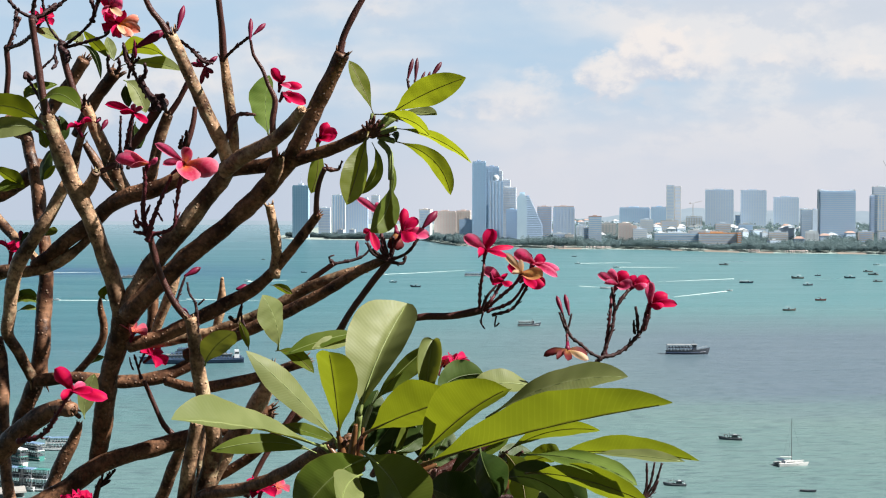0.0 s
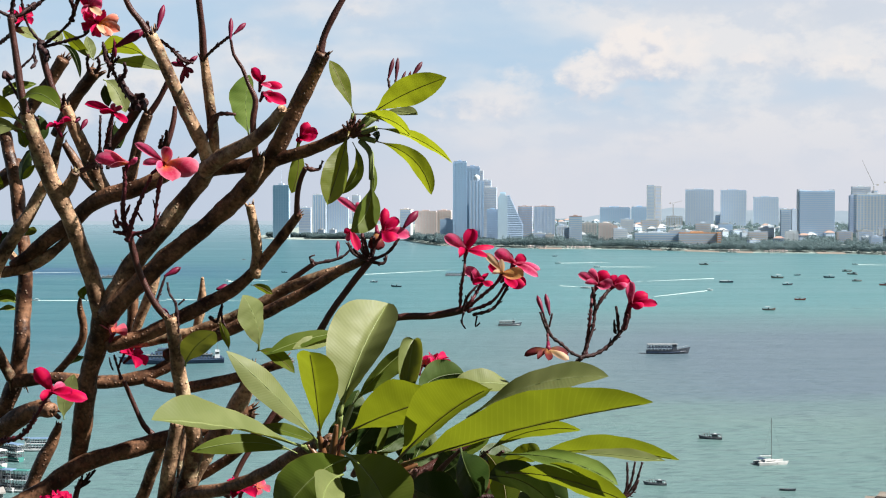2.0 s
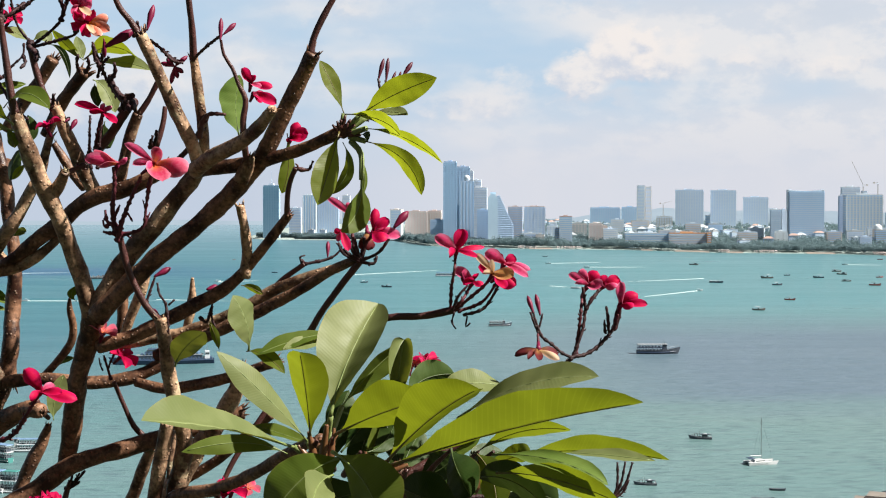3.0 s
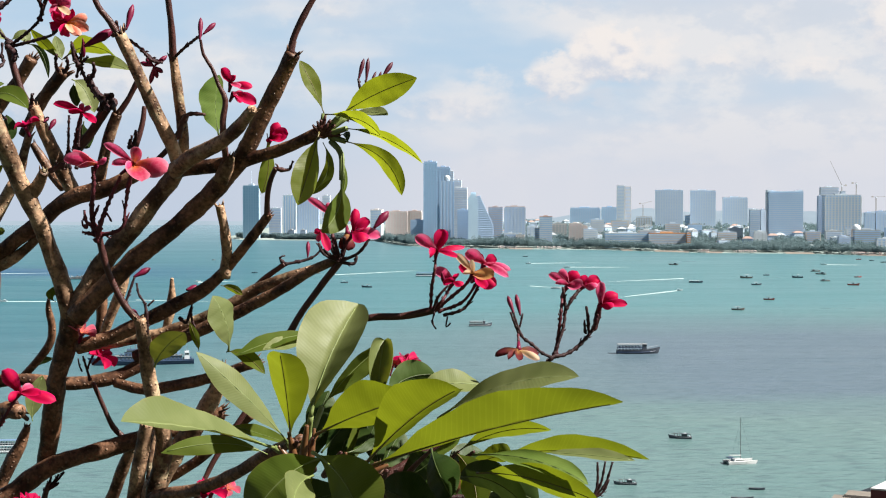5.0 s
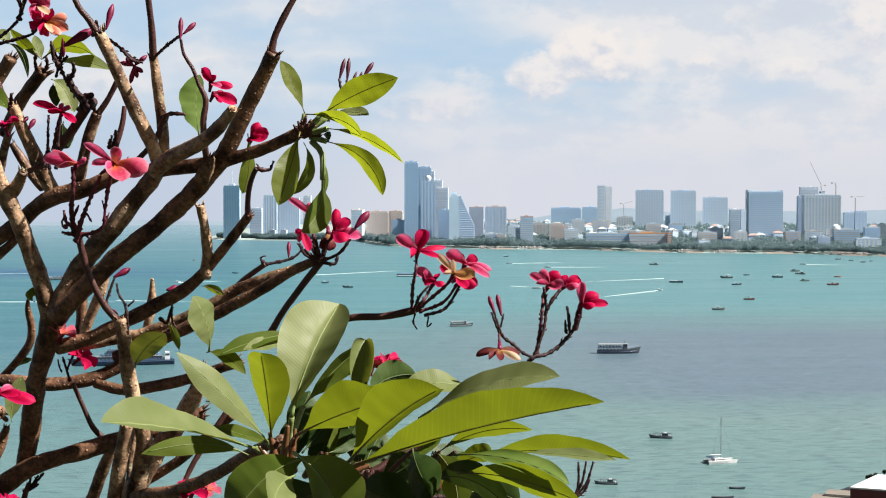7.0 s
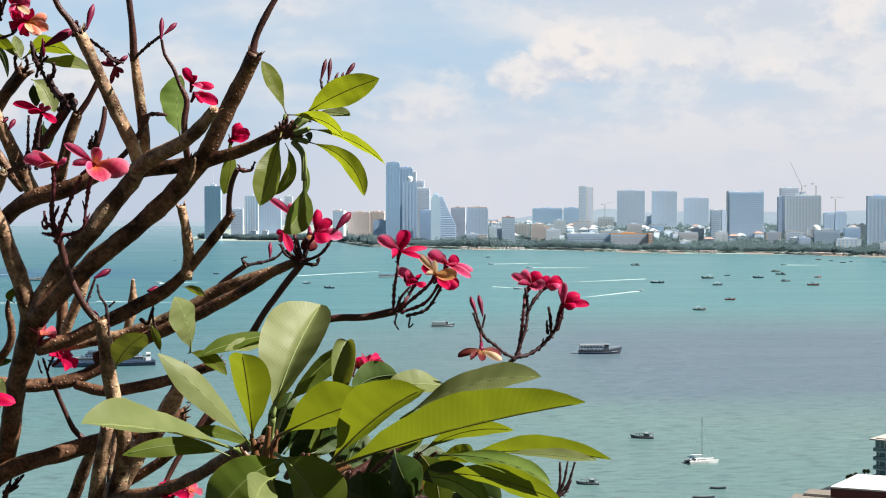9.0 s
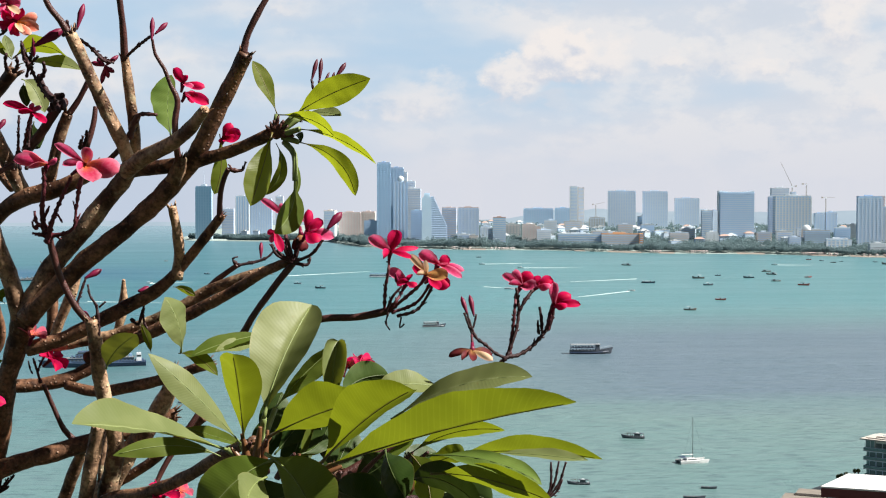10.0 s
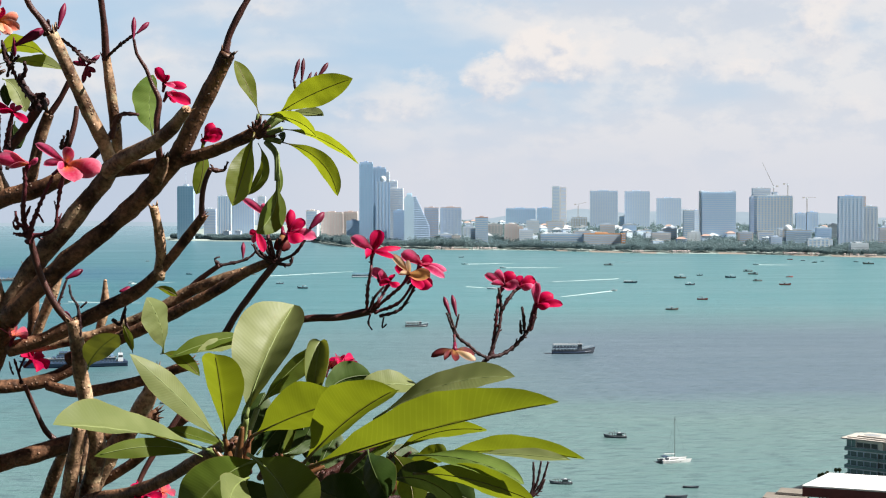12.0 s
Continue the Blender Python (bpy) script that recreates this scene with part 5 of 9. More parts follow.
open_boat(pose(-163.6, 1677.9, 0, 0, 0, 176), 5.4, 'small dark-hulled open boat with an awning', M_HULL_DARK, M_CANVAS)
open_boat(pose(-51.9, 1477.2, 0, 0, 0, 2), 5.9, 'small dark-hulled open boat with an awning')
open_boat(pose(-26.7, 1399.4, 0, 0, 0, 168), 8.0, 'small dark-hulled open boat with an awning', M_HULL_DARK, M_CANVAS)
tour_boat(pose(38.3, 1600.5, 0, 0, 0, 3), 28.0, 'blue ferry with long flat roof', M_HULL_BLUE, M_DECKHOUSE, M_FERRY, 1)
tour_boat(pose(156.3, 1375.9, 0, 0, 0, -2), 9.3, 'white excursion boat with low roof', M_HULL_WHITE, M_HULL_BLUE, M_DECKHOUSE, 1)
patrol_ship(pose(-130.0, 747.7, 0, 0, 0, 190), 50.0, 'large dark blue ship with grey superstructure at anchor')
patrol_ship(pose(-340.3, 1554.4, 0, 0, 0, 14), 25.2, 'grey ship lying far out on the bay', M_HULL_DARK, M_HULL_GREY)
open_boat(pose(-206.0, 1499.4, 0, 0, 0, 11), 4.8, 'small white speedboat under way', M_HULL_WHITE, M_DECKHOUSE)
open_boat(pose(269.4, 1340.9, 0, 0, 0, -7), 4.9, 'small white speedboat under way', M_HULL_WHITE, M_DECKHOUSE)
wake(266.4, 1336.8, 198.6, 1251.1, 3.8)
wake(570.7, 1869.1, 619.2, 1856.9, 4.9)
open_boat(pose(568.4, 1869.3, 0, 0, 0, 167), 6.2, 'small white speedboat under way', M_HULL_WHITE, M_DECKHOUSE)
wake(183.2, 1916.8, 256.2, 1945.9, 5.5)
open_boat(pose(180.1, 1908.5, 0, 0, 0, 179), 6.1, 'small white speedboat under way', M_HULL_WHITE, M_DECKHOUSE)
wake(222.1, 1808.3, 300.3, 1809.8, 4.6)
open_boat(pose(219.0, 1800.9, 0, 0, 0, 177), 5.8, 'small white speedboat under way', M_HULL_WHITE, M_DECKHOUSE)
wake(315.1, 1543.9, 219.7, 1486.3, 2.3)
wake(135.7, 1414.0, 156.1, 1393.9, 3.7)
wake(-68.2, 1633.0, 38.3, 1742.2, 4.4)
open_boat(pose(-70.8, 1633.2, 0, 0, 0, 192), 5.9, 'small white speedboat under way', M_HULL_WHITE, M_DECKHOUSE)
wake(-327.2, 1214.3, -218.7, 1214.3, 3.2)
open_boat(pose(-329.1, 1214.3, 0, 0, 0, 195), 5.0, 'small white speedboat under way', M_HULL_WHITE, M_DECKHOUSE)
wake(-204.6, 1489.3, -162.6, 1516.5, 3.1)
wake(-496.8, 1661.7, -397.5, 1687.6, 4.4)
wake(-221.2, 1228.1, -145.7, 1207.5, 1.7)
tour_boat(pose(-133.1, 487.1, 0, 0, 0, 183), 12.8, 'white excursion boat moored at the landing', M_HULL_WHITE, M_DECKHOUSE, M_FERRY, 2, 1.6)
tour_boat(pose(-138.1, 471.1, 0, 0, 0, 144), 15.4, 'white and teal excursion boat moored bow-on', M_HULL_TEAL, M_HULL_WHITE, M_FERRY, 2, 2.1)
tour_boat(pose(-139.9, 461.0, 0, 0, 0, 137), 15.3, 'white excursion boat with teal trim moored bow-on', M_HULL_WHITE, M_HULL_TEAL, M_DECKHOUSE, 2, 2.1)
tour_boat(pose(-122.1, 419.5, 0, 0, 0, 166), 13.2, 'white excursion boat with a teal roof at the landing', M_HULL_WHITE, M_DECKHOUSE, M_HULL_TEAL, 2, 2.6)
tour_boat(pose(-127.1, 421.1, 0, 0, 0, 157), 15.0, 'white excursion boat with a grey roof at the landing', M_HULL_WHITE, M_DECKHOUSE, M_FERRY, 2, 2.6)
fishing_boat(pose(-58.1, 413.8, 0, 0, 0, 14), 7.3, 'grey-roofed boat lying off the landing')
fishing_boat(pose(-68.9, 610.1, 0, 0, 0, 12), 6.4, 'small dark boat at anchor')


# ---------------------------------------------------------------- buildings at the foot of the hill
def condo(x, y, eave, turn):
    """A seaside apartment block: glazed balconies on thin slabs, a set-back penthouse and a broad beige roof.
    The origin is the corner of the front and the seaward flank; the front runs along +X."""
    ob = thing("apartment_block", pose(x, y, 0, 0, 0, -turn), "beige-roofed seaside apartment block with teal glass balconies", "building")
    w, d, s = 27.0, 10.0, 2.65
    floor_ = eave - 3.3
    part("wall", Geo().box(0.75, w, 0.75, d, -2, floor_), M_RAIL, ob)
    slab = Geo().box(0, w, 0, d, -0.14, 0.10, 0.03).mesh("balcony_slab", M_DECKHOUSE)
    rail = Geo().box(0.06, w, 0.06, 0.11, 0.16, 0.95).box(0.06, 0.11, 0.12, d, 0.16, 0.95).mesh("balcony_rail", M_RAIL)
    bar = Geo().box(0.03, w, 0.03, 0.14, 0.95, 1.02).mesh("handrail", M_GREY)
    pane = Geo().box(-0.88, 0.88, 0.65, 0.77, 0.12, s - 0.3).mesh("pane", M_TEALPANE)
    edge = Geo().box(-1.0, -0.88, 0.61, 0.77, 0.12, s - 0.25).box(0.88, 1.0, 0.61, 0.77, 0.12, s - 0.25).box(-0.88, 0.88, 0.61, 0.77, s - 0.33, s - 0.25).mesh("window_frame", M_GREY)
    k = 0
    while floor_ - k * s > 1:
        z = floor_ - k * s
        part("balcony_slab", slab, None, ob, at=Matrix.Translation((0, 0, z)))
        part("balcony_rail", rail, None, ob, at=Matrix.Translation((0, 0, z)))
        part("handrail", bar, None, ob, at=Matrix.Translation((0, 0, z)))
        if k:
            for i in range(12):
                win = part("window", edge, None, ob, at=Matrix.Translation((2.7 + 2.05 * i, 0, z)))
                part("pane", pane, None, win)
        k += 1
    for fx in (10.3, 20.4):
        part("party_wall", Geo().box(fx, fx + 0.25, 0.02, 0.75, 0, floor_ - 0.2), M_SPAR, ob)
    # penthouse: cream walls, wide dark windows and a glazed corner
    part("penthouse_wall", Geo().box(3.3, w, 1.0, d, floor_, eave), M_PENTHOUSE, ob)
    for a, e in ((3.6, 5.4), (5.7, 7.6), (8.0, 9.8), (12.4, 15.0), (16.0, 19.0), (21.0, 24.5)):
        win = part("penthouse_window", Geo().box(a - 0.12, e + 0.12, 0.88, 1.0, floor_ + 0.35, floor_ + 2.5), M_DECKHOUSE, ob)
        part("pane", Geo().box(a, e, 0.84, 0.90, floor_ + 0.45, floor_ + 1.0).box(a, e, 0.84, 0.90, floor_ + 1.12, floor_ + 2.4), M_PANE, win)
    part("corner_glazing", Geo().box(0.5, 3.3, 0.55, 0.6, floor_ + 0.1, eave - 0.1).box(0.5, 0.55, 0.6, d - 1, floor_ + 0.1, eave - 0.1), M_RAIL, ob)
    for px, py in ((0.5, 0.5), (1.9, 0.5), (3.2, 0.5), (0.5, 4.0)):
        part("post", Geo().box(px, px + 0.14, py, py + 0.14, floor_ + 0.1, eave), M_DECKHOUSE, ob)
    part("pillar", Geo().box(10.4, 11.8, 0.15, 1.0, floor_ - 0.1, eave, 0.1), M_PENTHOUSE, ob)
    part("roof", Geo().box(-0.8, w + 0.5, -0.9, d + 0.3, eave, eave + 0.35, 0.12).box(0.6, w + 0.3, 0.3, d, eave + 0.33, eave + 0.65, 0.15), M_ROOF_BEIGE, ob)
    part("raised_roof", Geo().box(3.2, w, 1.6, d - 0.6, eave + 0.64, eave + 1.05, 0.2), M_ROOF_BEIGE, ob)
    for cx in (6.8, 16.5):
        e = Geo().tube([(cx, 4.6, eave + 1.0), (cx, 4.6, eave + 1.12)], [1.0, 1.0], 20)
        e.v = [(cx + (v[0] - cx) * 2.6, 4.6 + (v[1] - 4.6) * 1.9, v[2]) for v in e.v]
        part("roof_light", e, M_CANVAS, ob)
    return ob


def white_hall(x, y, top, w, d, turn):
    """A long low hall with a bright sheet roof, a deep maroon fascia and corrugations."""
    ob = thing("seaside_hall", pose(x, y, 0, 0, 0, -turn), "long hall with bright white sheet roof and maroon fascia", "building")
    g = Geo()
    g.add([(-w / 2, -d / 2, top - 0.9), (w / 2, -d / 2, top - 0.9), (w / 2, d / 2, top), (-w / 2 + 5, d / 2, top),
           (-w / 2, -d / 2, top - 1.25), (w / 2, -d / 2, top - 1.25), (w / 2, d / 2, top - 0.35), (-w / 2 + 5, d / 2, top - 0.35)],
          [(0, 1, 2, 3), (7, 6, 5, 4), (0, 4, 5, 1), (1, 5, 6, 2), (2, 6, 7, 3), (3, 7, 4, 0)])
    part("roof", g, M_ROOF_WHITE, ob, "bright white metal sheet roof")
    rib = Geo().add([(-0.05, -d / 2 + 0.1, top - 0.87), (0.05, -d / 2 + 0.1, top - 0.87), (0.05, d / 2 - 0.1, top + 0.03), (-0.05, d / 2 - 0.1, top + 0.03),
                     (0, -d / 2 + 0.1, top - 0.83), (0, d / 2 - 0.1, top + 0.07)], [(0, 1, 4), (1, 2, 5, 4), (2, 3, 5), (3, 0, 4, 5)]).mesh("roof_rib", M_ROOF_WHITE)
    for i in range(1, 30):
        part("roof_rib", rib, None, ob, at=Matrix.Translation((-w / 2 + 5 + (w - 6) * i / 30, 0, 0)))
    part("fascia", Geo().box(-w / 2 + 0.1, w / 2 - 0.1, -d / 2 + 0.05, -d / 2 + 0.35, top - 3.4, top - 1.26), M_MAROON, ob)
    part("wall", Geo().box(-w / 2 + 5.8, w / 2 - 0.5, -d / 2 + 0.8, d / 2 - 0.5, 0, top - 1.3), M_MAROON, ob)
    return ob


def terrace_roof(x, y, top, w, d, turn, label):
    ob = thing("terrace_roof", pose(x, y, 0, 0, 0, -turn), label, "roof")
    part("slab", Geo().box(-w / 2, w / 2, -d / 2, d / 2, top - 0.3, top, 0.06), M_TERRACE, ob)
    part("edge_trim", Geo().box(-w / 2 - 0.1, w / 2 + 0.1, -d / 2 - 0.12, -d / 2, top - 0.5, top + 0.05), M_ROOF_BEIGE, ob)
    for sx in (-1, 0, 1):
        for sy in (-1, 1):
            part("post", Geo().box(sx * w * 0.46 - 0.15, sx * w * 0.46 + 0.15, sy * d * 0.44 - 0.15, sy * d * 0.44 + 0.15, 0.5, top - 0.3), M_PANE, ob)
    part("back_wall", Geo().box(-w * 0.4, w * 0.46, d * 0.3, d * 0.36, 0.5, top - 0.31), M_PANE, ob)
    return ob


def shrub(x, y, z, r, seed):
    rng = random.Random(seed)
    ob = thing("shrub", pose(x, y, z), "dark rounded tree top beside the white roof", "tree")
    part("trunk", Geo().tube([(0, 0, -9), (0.1, 0, -4), (0, 0, 0)], [0.25, 0.2, 0.12], 6), M_HULL_WOOD, ob)
    g = Geo()
    for i in range(420):
        d = Vector((rng.gauss(0, 1), rng.gauss(0, 1), rng.gauss(0, 1))).normalized() * r * rng.uniform(0.55, 1.05)
        a, b = Vector((rng.gauss(0, 1), rng.gauss(0, 1), rng.gauss(0, 1))).normalized() * 0.32, Vector((rng.gauss(0, 1), rng.gauss(0, 1), rng.gauss(0, 1))).normalized() * 0.22
        g.add([tuple(d - a), tuple(d + b), tuple(d + a), tuple(d - b)], [(0, 1, 2, 3)])
    part("crown", g, M_SHRUB, ob)
    return ob


condo(151.4, 409.0, 15.7, 44.2)
white_hall(123.9, 315.4, 22.0, 31, 13, 24.1)
terrace_roof(109.4, 334.6, 14.7, 10, 7, 26.1, 'pale flat terrace roof on dark posts')
terrace_roof(112.4, 337.8, 15.3, 7, 6, 26.4, 'upper cream terrace roof on dark posts')
shrub(121.2, 344.3, 17.6, 0.4, 0)
shrub(121.9, 344.0, 17.9, 0.4, 1)
shrub(123.0, 343.7, 18.3, 0.4, 2)
shrub(124.9, 343.0, 19.2, 0.3, 3)
shrub(125.7, 342.7, 19.3, 0.3, 4)


def pier(x, y, turn):
    """A concrete landing stage with a railed ramp, at which the excursion boats lie."""
    ob = thing("landing_pier", pose(x, y, 0, 0, 0, turn), "grey concrete landing pier with a railed ramp", "pier")
    part("deck", Geo().box(-9, 9, -4, 4, 1.4, 1.9, 0.05), M_DECK, ob)
    for px in (-8, -3, 3, 8):
        for py in (-3, 3):
            part("pile", Geo().tube([(px, py, -3), (px, py, 1.4)], [0.35, 0.35], 8), M_DECK, ob)
    ramp_ = Geo()
    for i in range(14):
        ramp_.box(-8 + i * 0.9, -7.15 + i * 0.9, 4.2, 6.0, 1.5 + i * 0.24, 1.66 + i * 0.24)
    part("ramp", ramp_, M_HULL_GREY, ob)
    for yy in (4.2, 6.0):
        rail = Geo().tube([(-8, yy, 2.5), (4.6, yy, 5.8)], [0.07, 0.07], 5)
        for i in range(8):
            rail.tube([(-8 + i * 1.8, yy, 1.5 + i * 0.47), (-8 + i * 1.8, yy, 2.5 + i * 0.47)], [0.05, 0.05], 4)
        part("handrail", rail, M_HULL_GREY, ob)
    return ob


pier(-130.1, 410.2, 20)


# ---------------------------------------------------------------- the frangipani in front of the camera
TREE = thing("frangipani_tree", pose(-0.42, 2.25, 83.4), "frangipani tree with bare grey-brown limbs, green leaves and crimson flowers", "tree")
TREE_INV = TREE.matrix_world.inverted()


def grown(name, geo, material, parent=None, label=""):
    """A part of the tree, given in world metres."""
    ob = part(name, geo, material, parent or TREE, label)
    ob.matrix_parent_inverse = (parent or TREE).matrix_world.inverted()
    return ob


def limb(pts, bark=None, name="limb", end=1.0, sides=14, remnants=7):
    """A limb through points (x, y, z, radius): knobbly, with swollen leaf scars and a blunt, rounded end."""
    sp = spline(pts, 0.0075)
    seed = pts[0][0] * 31 + pts[0][2] * 17
    n = len(sp)
    rad = []
    for i, p in enumerate(sp):
        r = p[3] * (1 + 0.03 * math.sin(i * 0.9 + seed) + 0.04 * noise.noise((i * 0.13, seed, 0)))
        rad.append(r)
    pos = [p.to_3d() for p in sp]
    tip_dir = (pos[-1] - pos[-2]).normalized()
    for k, f in ((0.22, 0.97), (0.38, 0.80), (0.42, 0.45), (0.34, 0.10)):
        pos.append(sp[-1].to_3d() + tip_dir * rad[n - 1] * k * end)
        rad.append(sp[-1][3] * f)
    g = Geo().tube(pos, rad, sides, 0.11, seed)
    if name == "limb" and sp[-1][3] > 0.005:
        # dry remnants of old stalks round the blunt tip
        trng = random.Random(int(abs(seed) * 77))
        for i in range(remnants):
            a = trng.uniform(0, 6.283)
            s = tip_dir.orthogonal().normalized()
            s.rotate(Matrix.Rotation(a, 3, tip_dir))
            r0 = sp[-1][3]
            b0 = sp[-1].to_3d() + s * r0 * trng.uniform(0.3, 0.9)
            h = r0 * trng.uniform(0.6, 1.9)
            g.tube([b0, b0 + tip_dir * h * 0.6 + s * h * 0.2, b0 + tip_dir * h + s * h * 0.4], [r0 * 0.20, r0 * 0.14, r0 * 0.03], 5)
    # raised half-moon scars of fallen leaves
    rng = random.Random(int(abs(seed) * 1000))
    if name == "limb" and sp[0][3] > 0.007:
        for i in range(2, n - 2, 2):
            if rng.random() < 0.34:
                d = (pos[i + 1] - pos[i - 1]).normalized()
                s = d.orthogonal().normalized()
                s.rotate(Matrix.Rotation(rng.uniform(0, 6.283), 3, d))
                c = pos[i] + s * rad[i] * 0.95
                q = d.cross(s)
                w, h = rad[i] * rng.uniform(0.24, 0.46), rad[i] * rng.uniform(0.10, 0.18)
                ring = [c + q * w * math.cos(a) + d * h * math.sin(a) for a in (0, 1.05, 2.09, 3.14, 4.19, 5.24)]
                g.add([tuple(v) for v in ring] + [tuple(c + s * rad[i] * rng.uniform(0.02, 0.08))], [(j, (j + 1) % 6, 6) for j in range(6)])
    g.smooth = True
    return grown(name, g, bark or M_BARK)


def shoot(pts):
    if max(p[3] for p in pts) < 0.0042:
        return stalk(pts, M_SHOOT)
    return limb(pts, M_SHOOT, "shoot", 1.0, 9)


def stalk(pts, material=None):
    """A thin flower stalk, knotted with the stubs of fallen flowers."""
    sp = spline(pts, 0.003)
    g = Geo()
    krng = random.Random(int(abs(pts[0][0]) * 5000))
    rad = [p[3] * (krng.uniform(1.15, 1.55) if i % 3 == 1 and krng.random() < 0.75 else krng.uniform(0.85, 1.05)) for i, p in enumerate(sp)]
    g.tube([p.to_3d() for p in sp], rad, 7, 0.1)
    for i in range(1, len(sp) - 1, 2):
        if krng.random() < 0.45:
            d = (sp[i + 1].to_3d() - sp[i - 1].to_3d()).normalized()
            q = d.orthogonal().normalized()
            q.rotate(Matrix.Rotation(krng.uniform(0, 6.283), 3, d))
            c, h = sp[i].to_3d(), sp[i][3] * krng.uniform(1.2, 2.5)
            g.tube([c, c + q * h * 0.7 + d * h * 0.4, c + q * h * 0.9 + d * h * 0.9], [sp[i][3] * 0.6, sp[i][3] * 0.5, sp[i][3] * 0.2], 5)
    g.smooth = True
    return grown("flower_stalk", g, material or M_STALK)


def bud(a, b, r, material=None):
    """A closed pointed bud between two points."""
    a, b = Vector(a), Vector(b)
    prof = [(0, 0.25), (0.12, 0.42), (0.35, 0.7), (0.6, 1.0), (0.8, 0.85), (0.93, 0.45), (1, 0.08)]
    g = Geo().tube([a + (b - a) * t for t, _ in prof], [r * f for _, f in prof], 8, 0.08)
    g.smooth = True
    return grown("bud", g, material or M_BUD)


def leaf(base, mid, tip, half, side, fold=0.25, mat=None, blunt=0.5, curl=0.0, petiole=None):
    """A long leaf from base over mid to tip; side points across it, fold lifts its halves, curl rolls the margins."""
    base, mid, tip, side = Vector(base), Vector(mid), Vector(tip), Vector(side)
    ctrl = mid * 2 - (base + tip) / 2
    n, m = 22, 5
    g = Geo()
    g.uv = []
    length = (tip - base).length
    seed = base.x * 13 + tip.z * 7 + tip.x
    rib_pts, rib_rad = [], []
    for i in range(n + 1):
        t = i / n
        p = base * (1 - t) ** 2 + ctrl * 2 * t * (1 - t) + tip * t * t
        d = (ctrl - base) * 2 * (1 - t) + (tip - ctrl) * 2 * t
        d.normalize()
        s = (side - d * side.dot(d)).normalized()
        up = s.cross(d)
        # narrow at the foot, widest past the middle, drawn to a point
        w = half * (math.sin(math.pi * min(1.0, t ** (1.30 + 0.32 * blunt))) ** (0.95 - 0.28 * blunt) if t < 1 else 0)
        w = max(w * min(1, 0.10 + t * 3.4), half * 0.02)
        for j in range(-m, m + 1):
            u = j / m
            a = u * curl
            x = (math.sin(a) / curl if curl else u) * w
            z = (abs(u) ** 1.25 * fold + ((1 - math.cos(a)) / curl if curl else 0)) * w
            ripple = 0.060 * w * math.sin(t * 15 + seed + 2 * u) * abs(u) + 0.07 * w * math.sin(t * 7 + seed * 2) * u + 0.015 * w * math.sin(t * 47 + seed)
            g.v.append(tuple(p + s * x + up * (z + ripple)))
            g.uv.append((0.5 + 0.5 * u, t))
        if i < n:
            rib_pts.append(p - up * half * 0.012)
            rib_rad.append(max(0.0005, half * (0.026 * (1 - 0.85 * t) + 0.045 * max(0.0, 1 - t / 0.35) ** 1.5)))
    k = 2 * m + 1
    g.f = [(i * k + j, i * k + j + 1, (i + 1) * k + j + 1, (i + 1) * k + j) for i in range(n) for j in range(2 * m)]
    g.smooth = True
    ob = grown("leaf", g, mat or M_LEAF)
    r = Geo().tube(rib_pts, rib_rad, 6)
    r.smooth = True
    grown("midrib", r, M_RIB_DARK if mat in (M_LEAF_YOUNG, M_LEAF_LIME, M_LEAF_SUNLIT) else M_RIB_DIM if mat in (M_LEAF_DARK, M_LEAF_SHADE, M_LEAF_ROLLED) else M_RIB, ob)
    if petiole:
        q = [*petiole, tuple(base)]
        sp = spline([(*v, 0.0046 - 0.0016 * i / len(q)) for i, v in enumerate(q)], 0.008)
        pg = Geo().tube([v.to_3d() for v in sp], [v[3] for v in sp], 7)
        pg.smooth = True
        grown("petiole", pg, M_RUSSET if mat in (M_LEAF_YOUNG, M_LEAF_LIME) else M_RIB, ob)
    return ob


def petal_mesh(name, material, cup, twist):
    g = Geo()
    g.uv = []
    n, m = 10, 4
    for i in range(n + 1):
        t = i / n
        w = 0.295 * (0.26 + 0.74 * math.sin(math.pi * min(1.0, 0.08 + 0.62 * t))) * (1 - t ** 6) ** 0.5 + 0.008
        for j in range(-m, m + 1):
            u = j / m
            x = 0.05 + t * 0.97
            y = u * w + 0.07 * t * t
            z = 0.42 * t - 0.26 * t ** 2.5 + cup * u * u * w + 0.22 * u ** 6 * w + twist * u * w * t - 0.02 * math.cos(5 * u + 6 * t) * t
            g.v.append((x, y, z))
            g.uv.append((0.5 + 0.5 * u, t))
    k = 2 * m + 1
    g.f = [(i * k + j, i * k + j + 1, (i + 1) * k + j + 1, (i + 1) * k + j) for i in range(n) for j in range(2 * m)]
    g.smooth = True
    return g.mesh(name, material)


PETALS = {"red": [petal_mesh("petal", M_PETAL, 0.6, 0.45), petal_mesh("petal", M_PETAL, 0.9, 0.15)],
          "pink": [petal_mesh("petal", M_PETAL_PINK, 0.5, 0.55), petal_mesh("petal", M_PETAL_PINK, 0.8, 0.2)],
          "orange": [petal_mesh("petal", M_PETAL_ORANGE, 1.1, 0.4), petal_mesh("petal", M_PETAL, 1.0, 0.2)],
          "dry": [petal_mesh("petal", M_PETAL_DRY, 1.0, 0.3), petal_mesh("petal", M_PETAL_ORANGE, 1.2, 0.2)]}


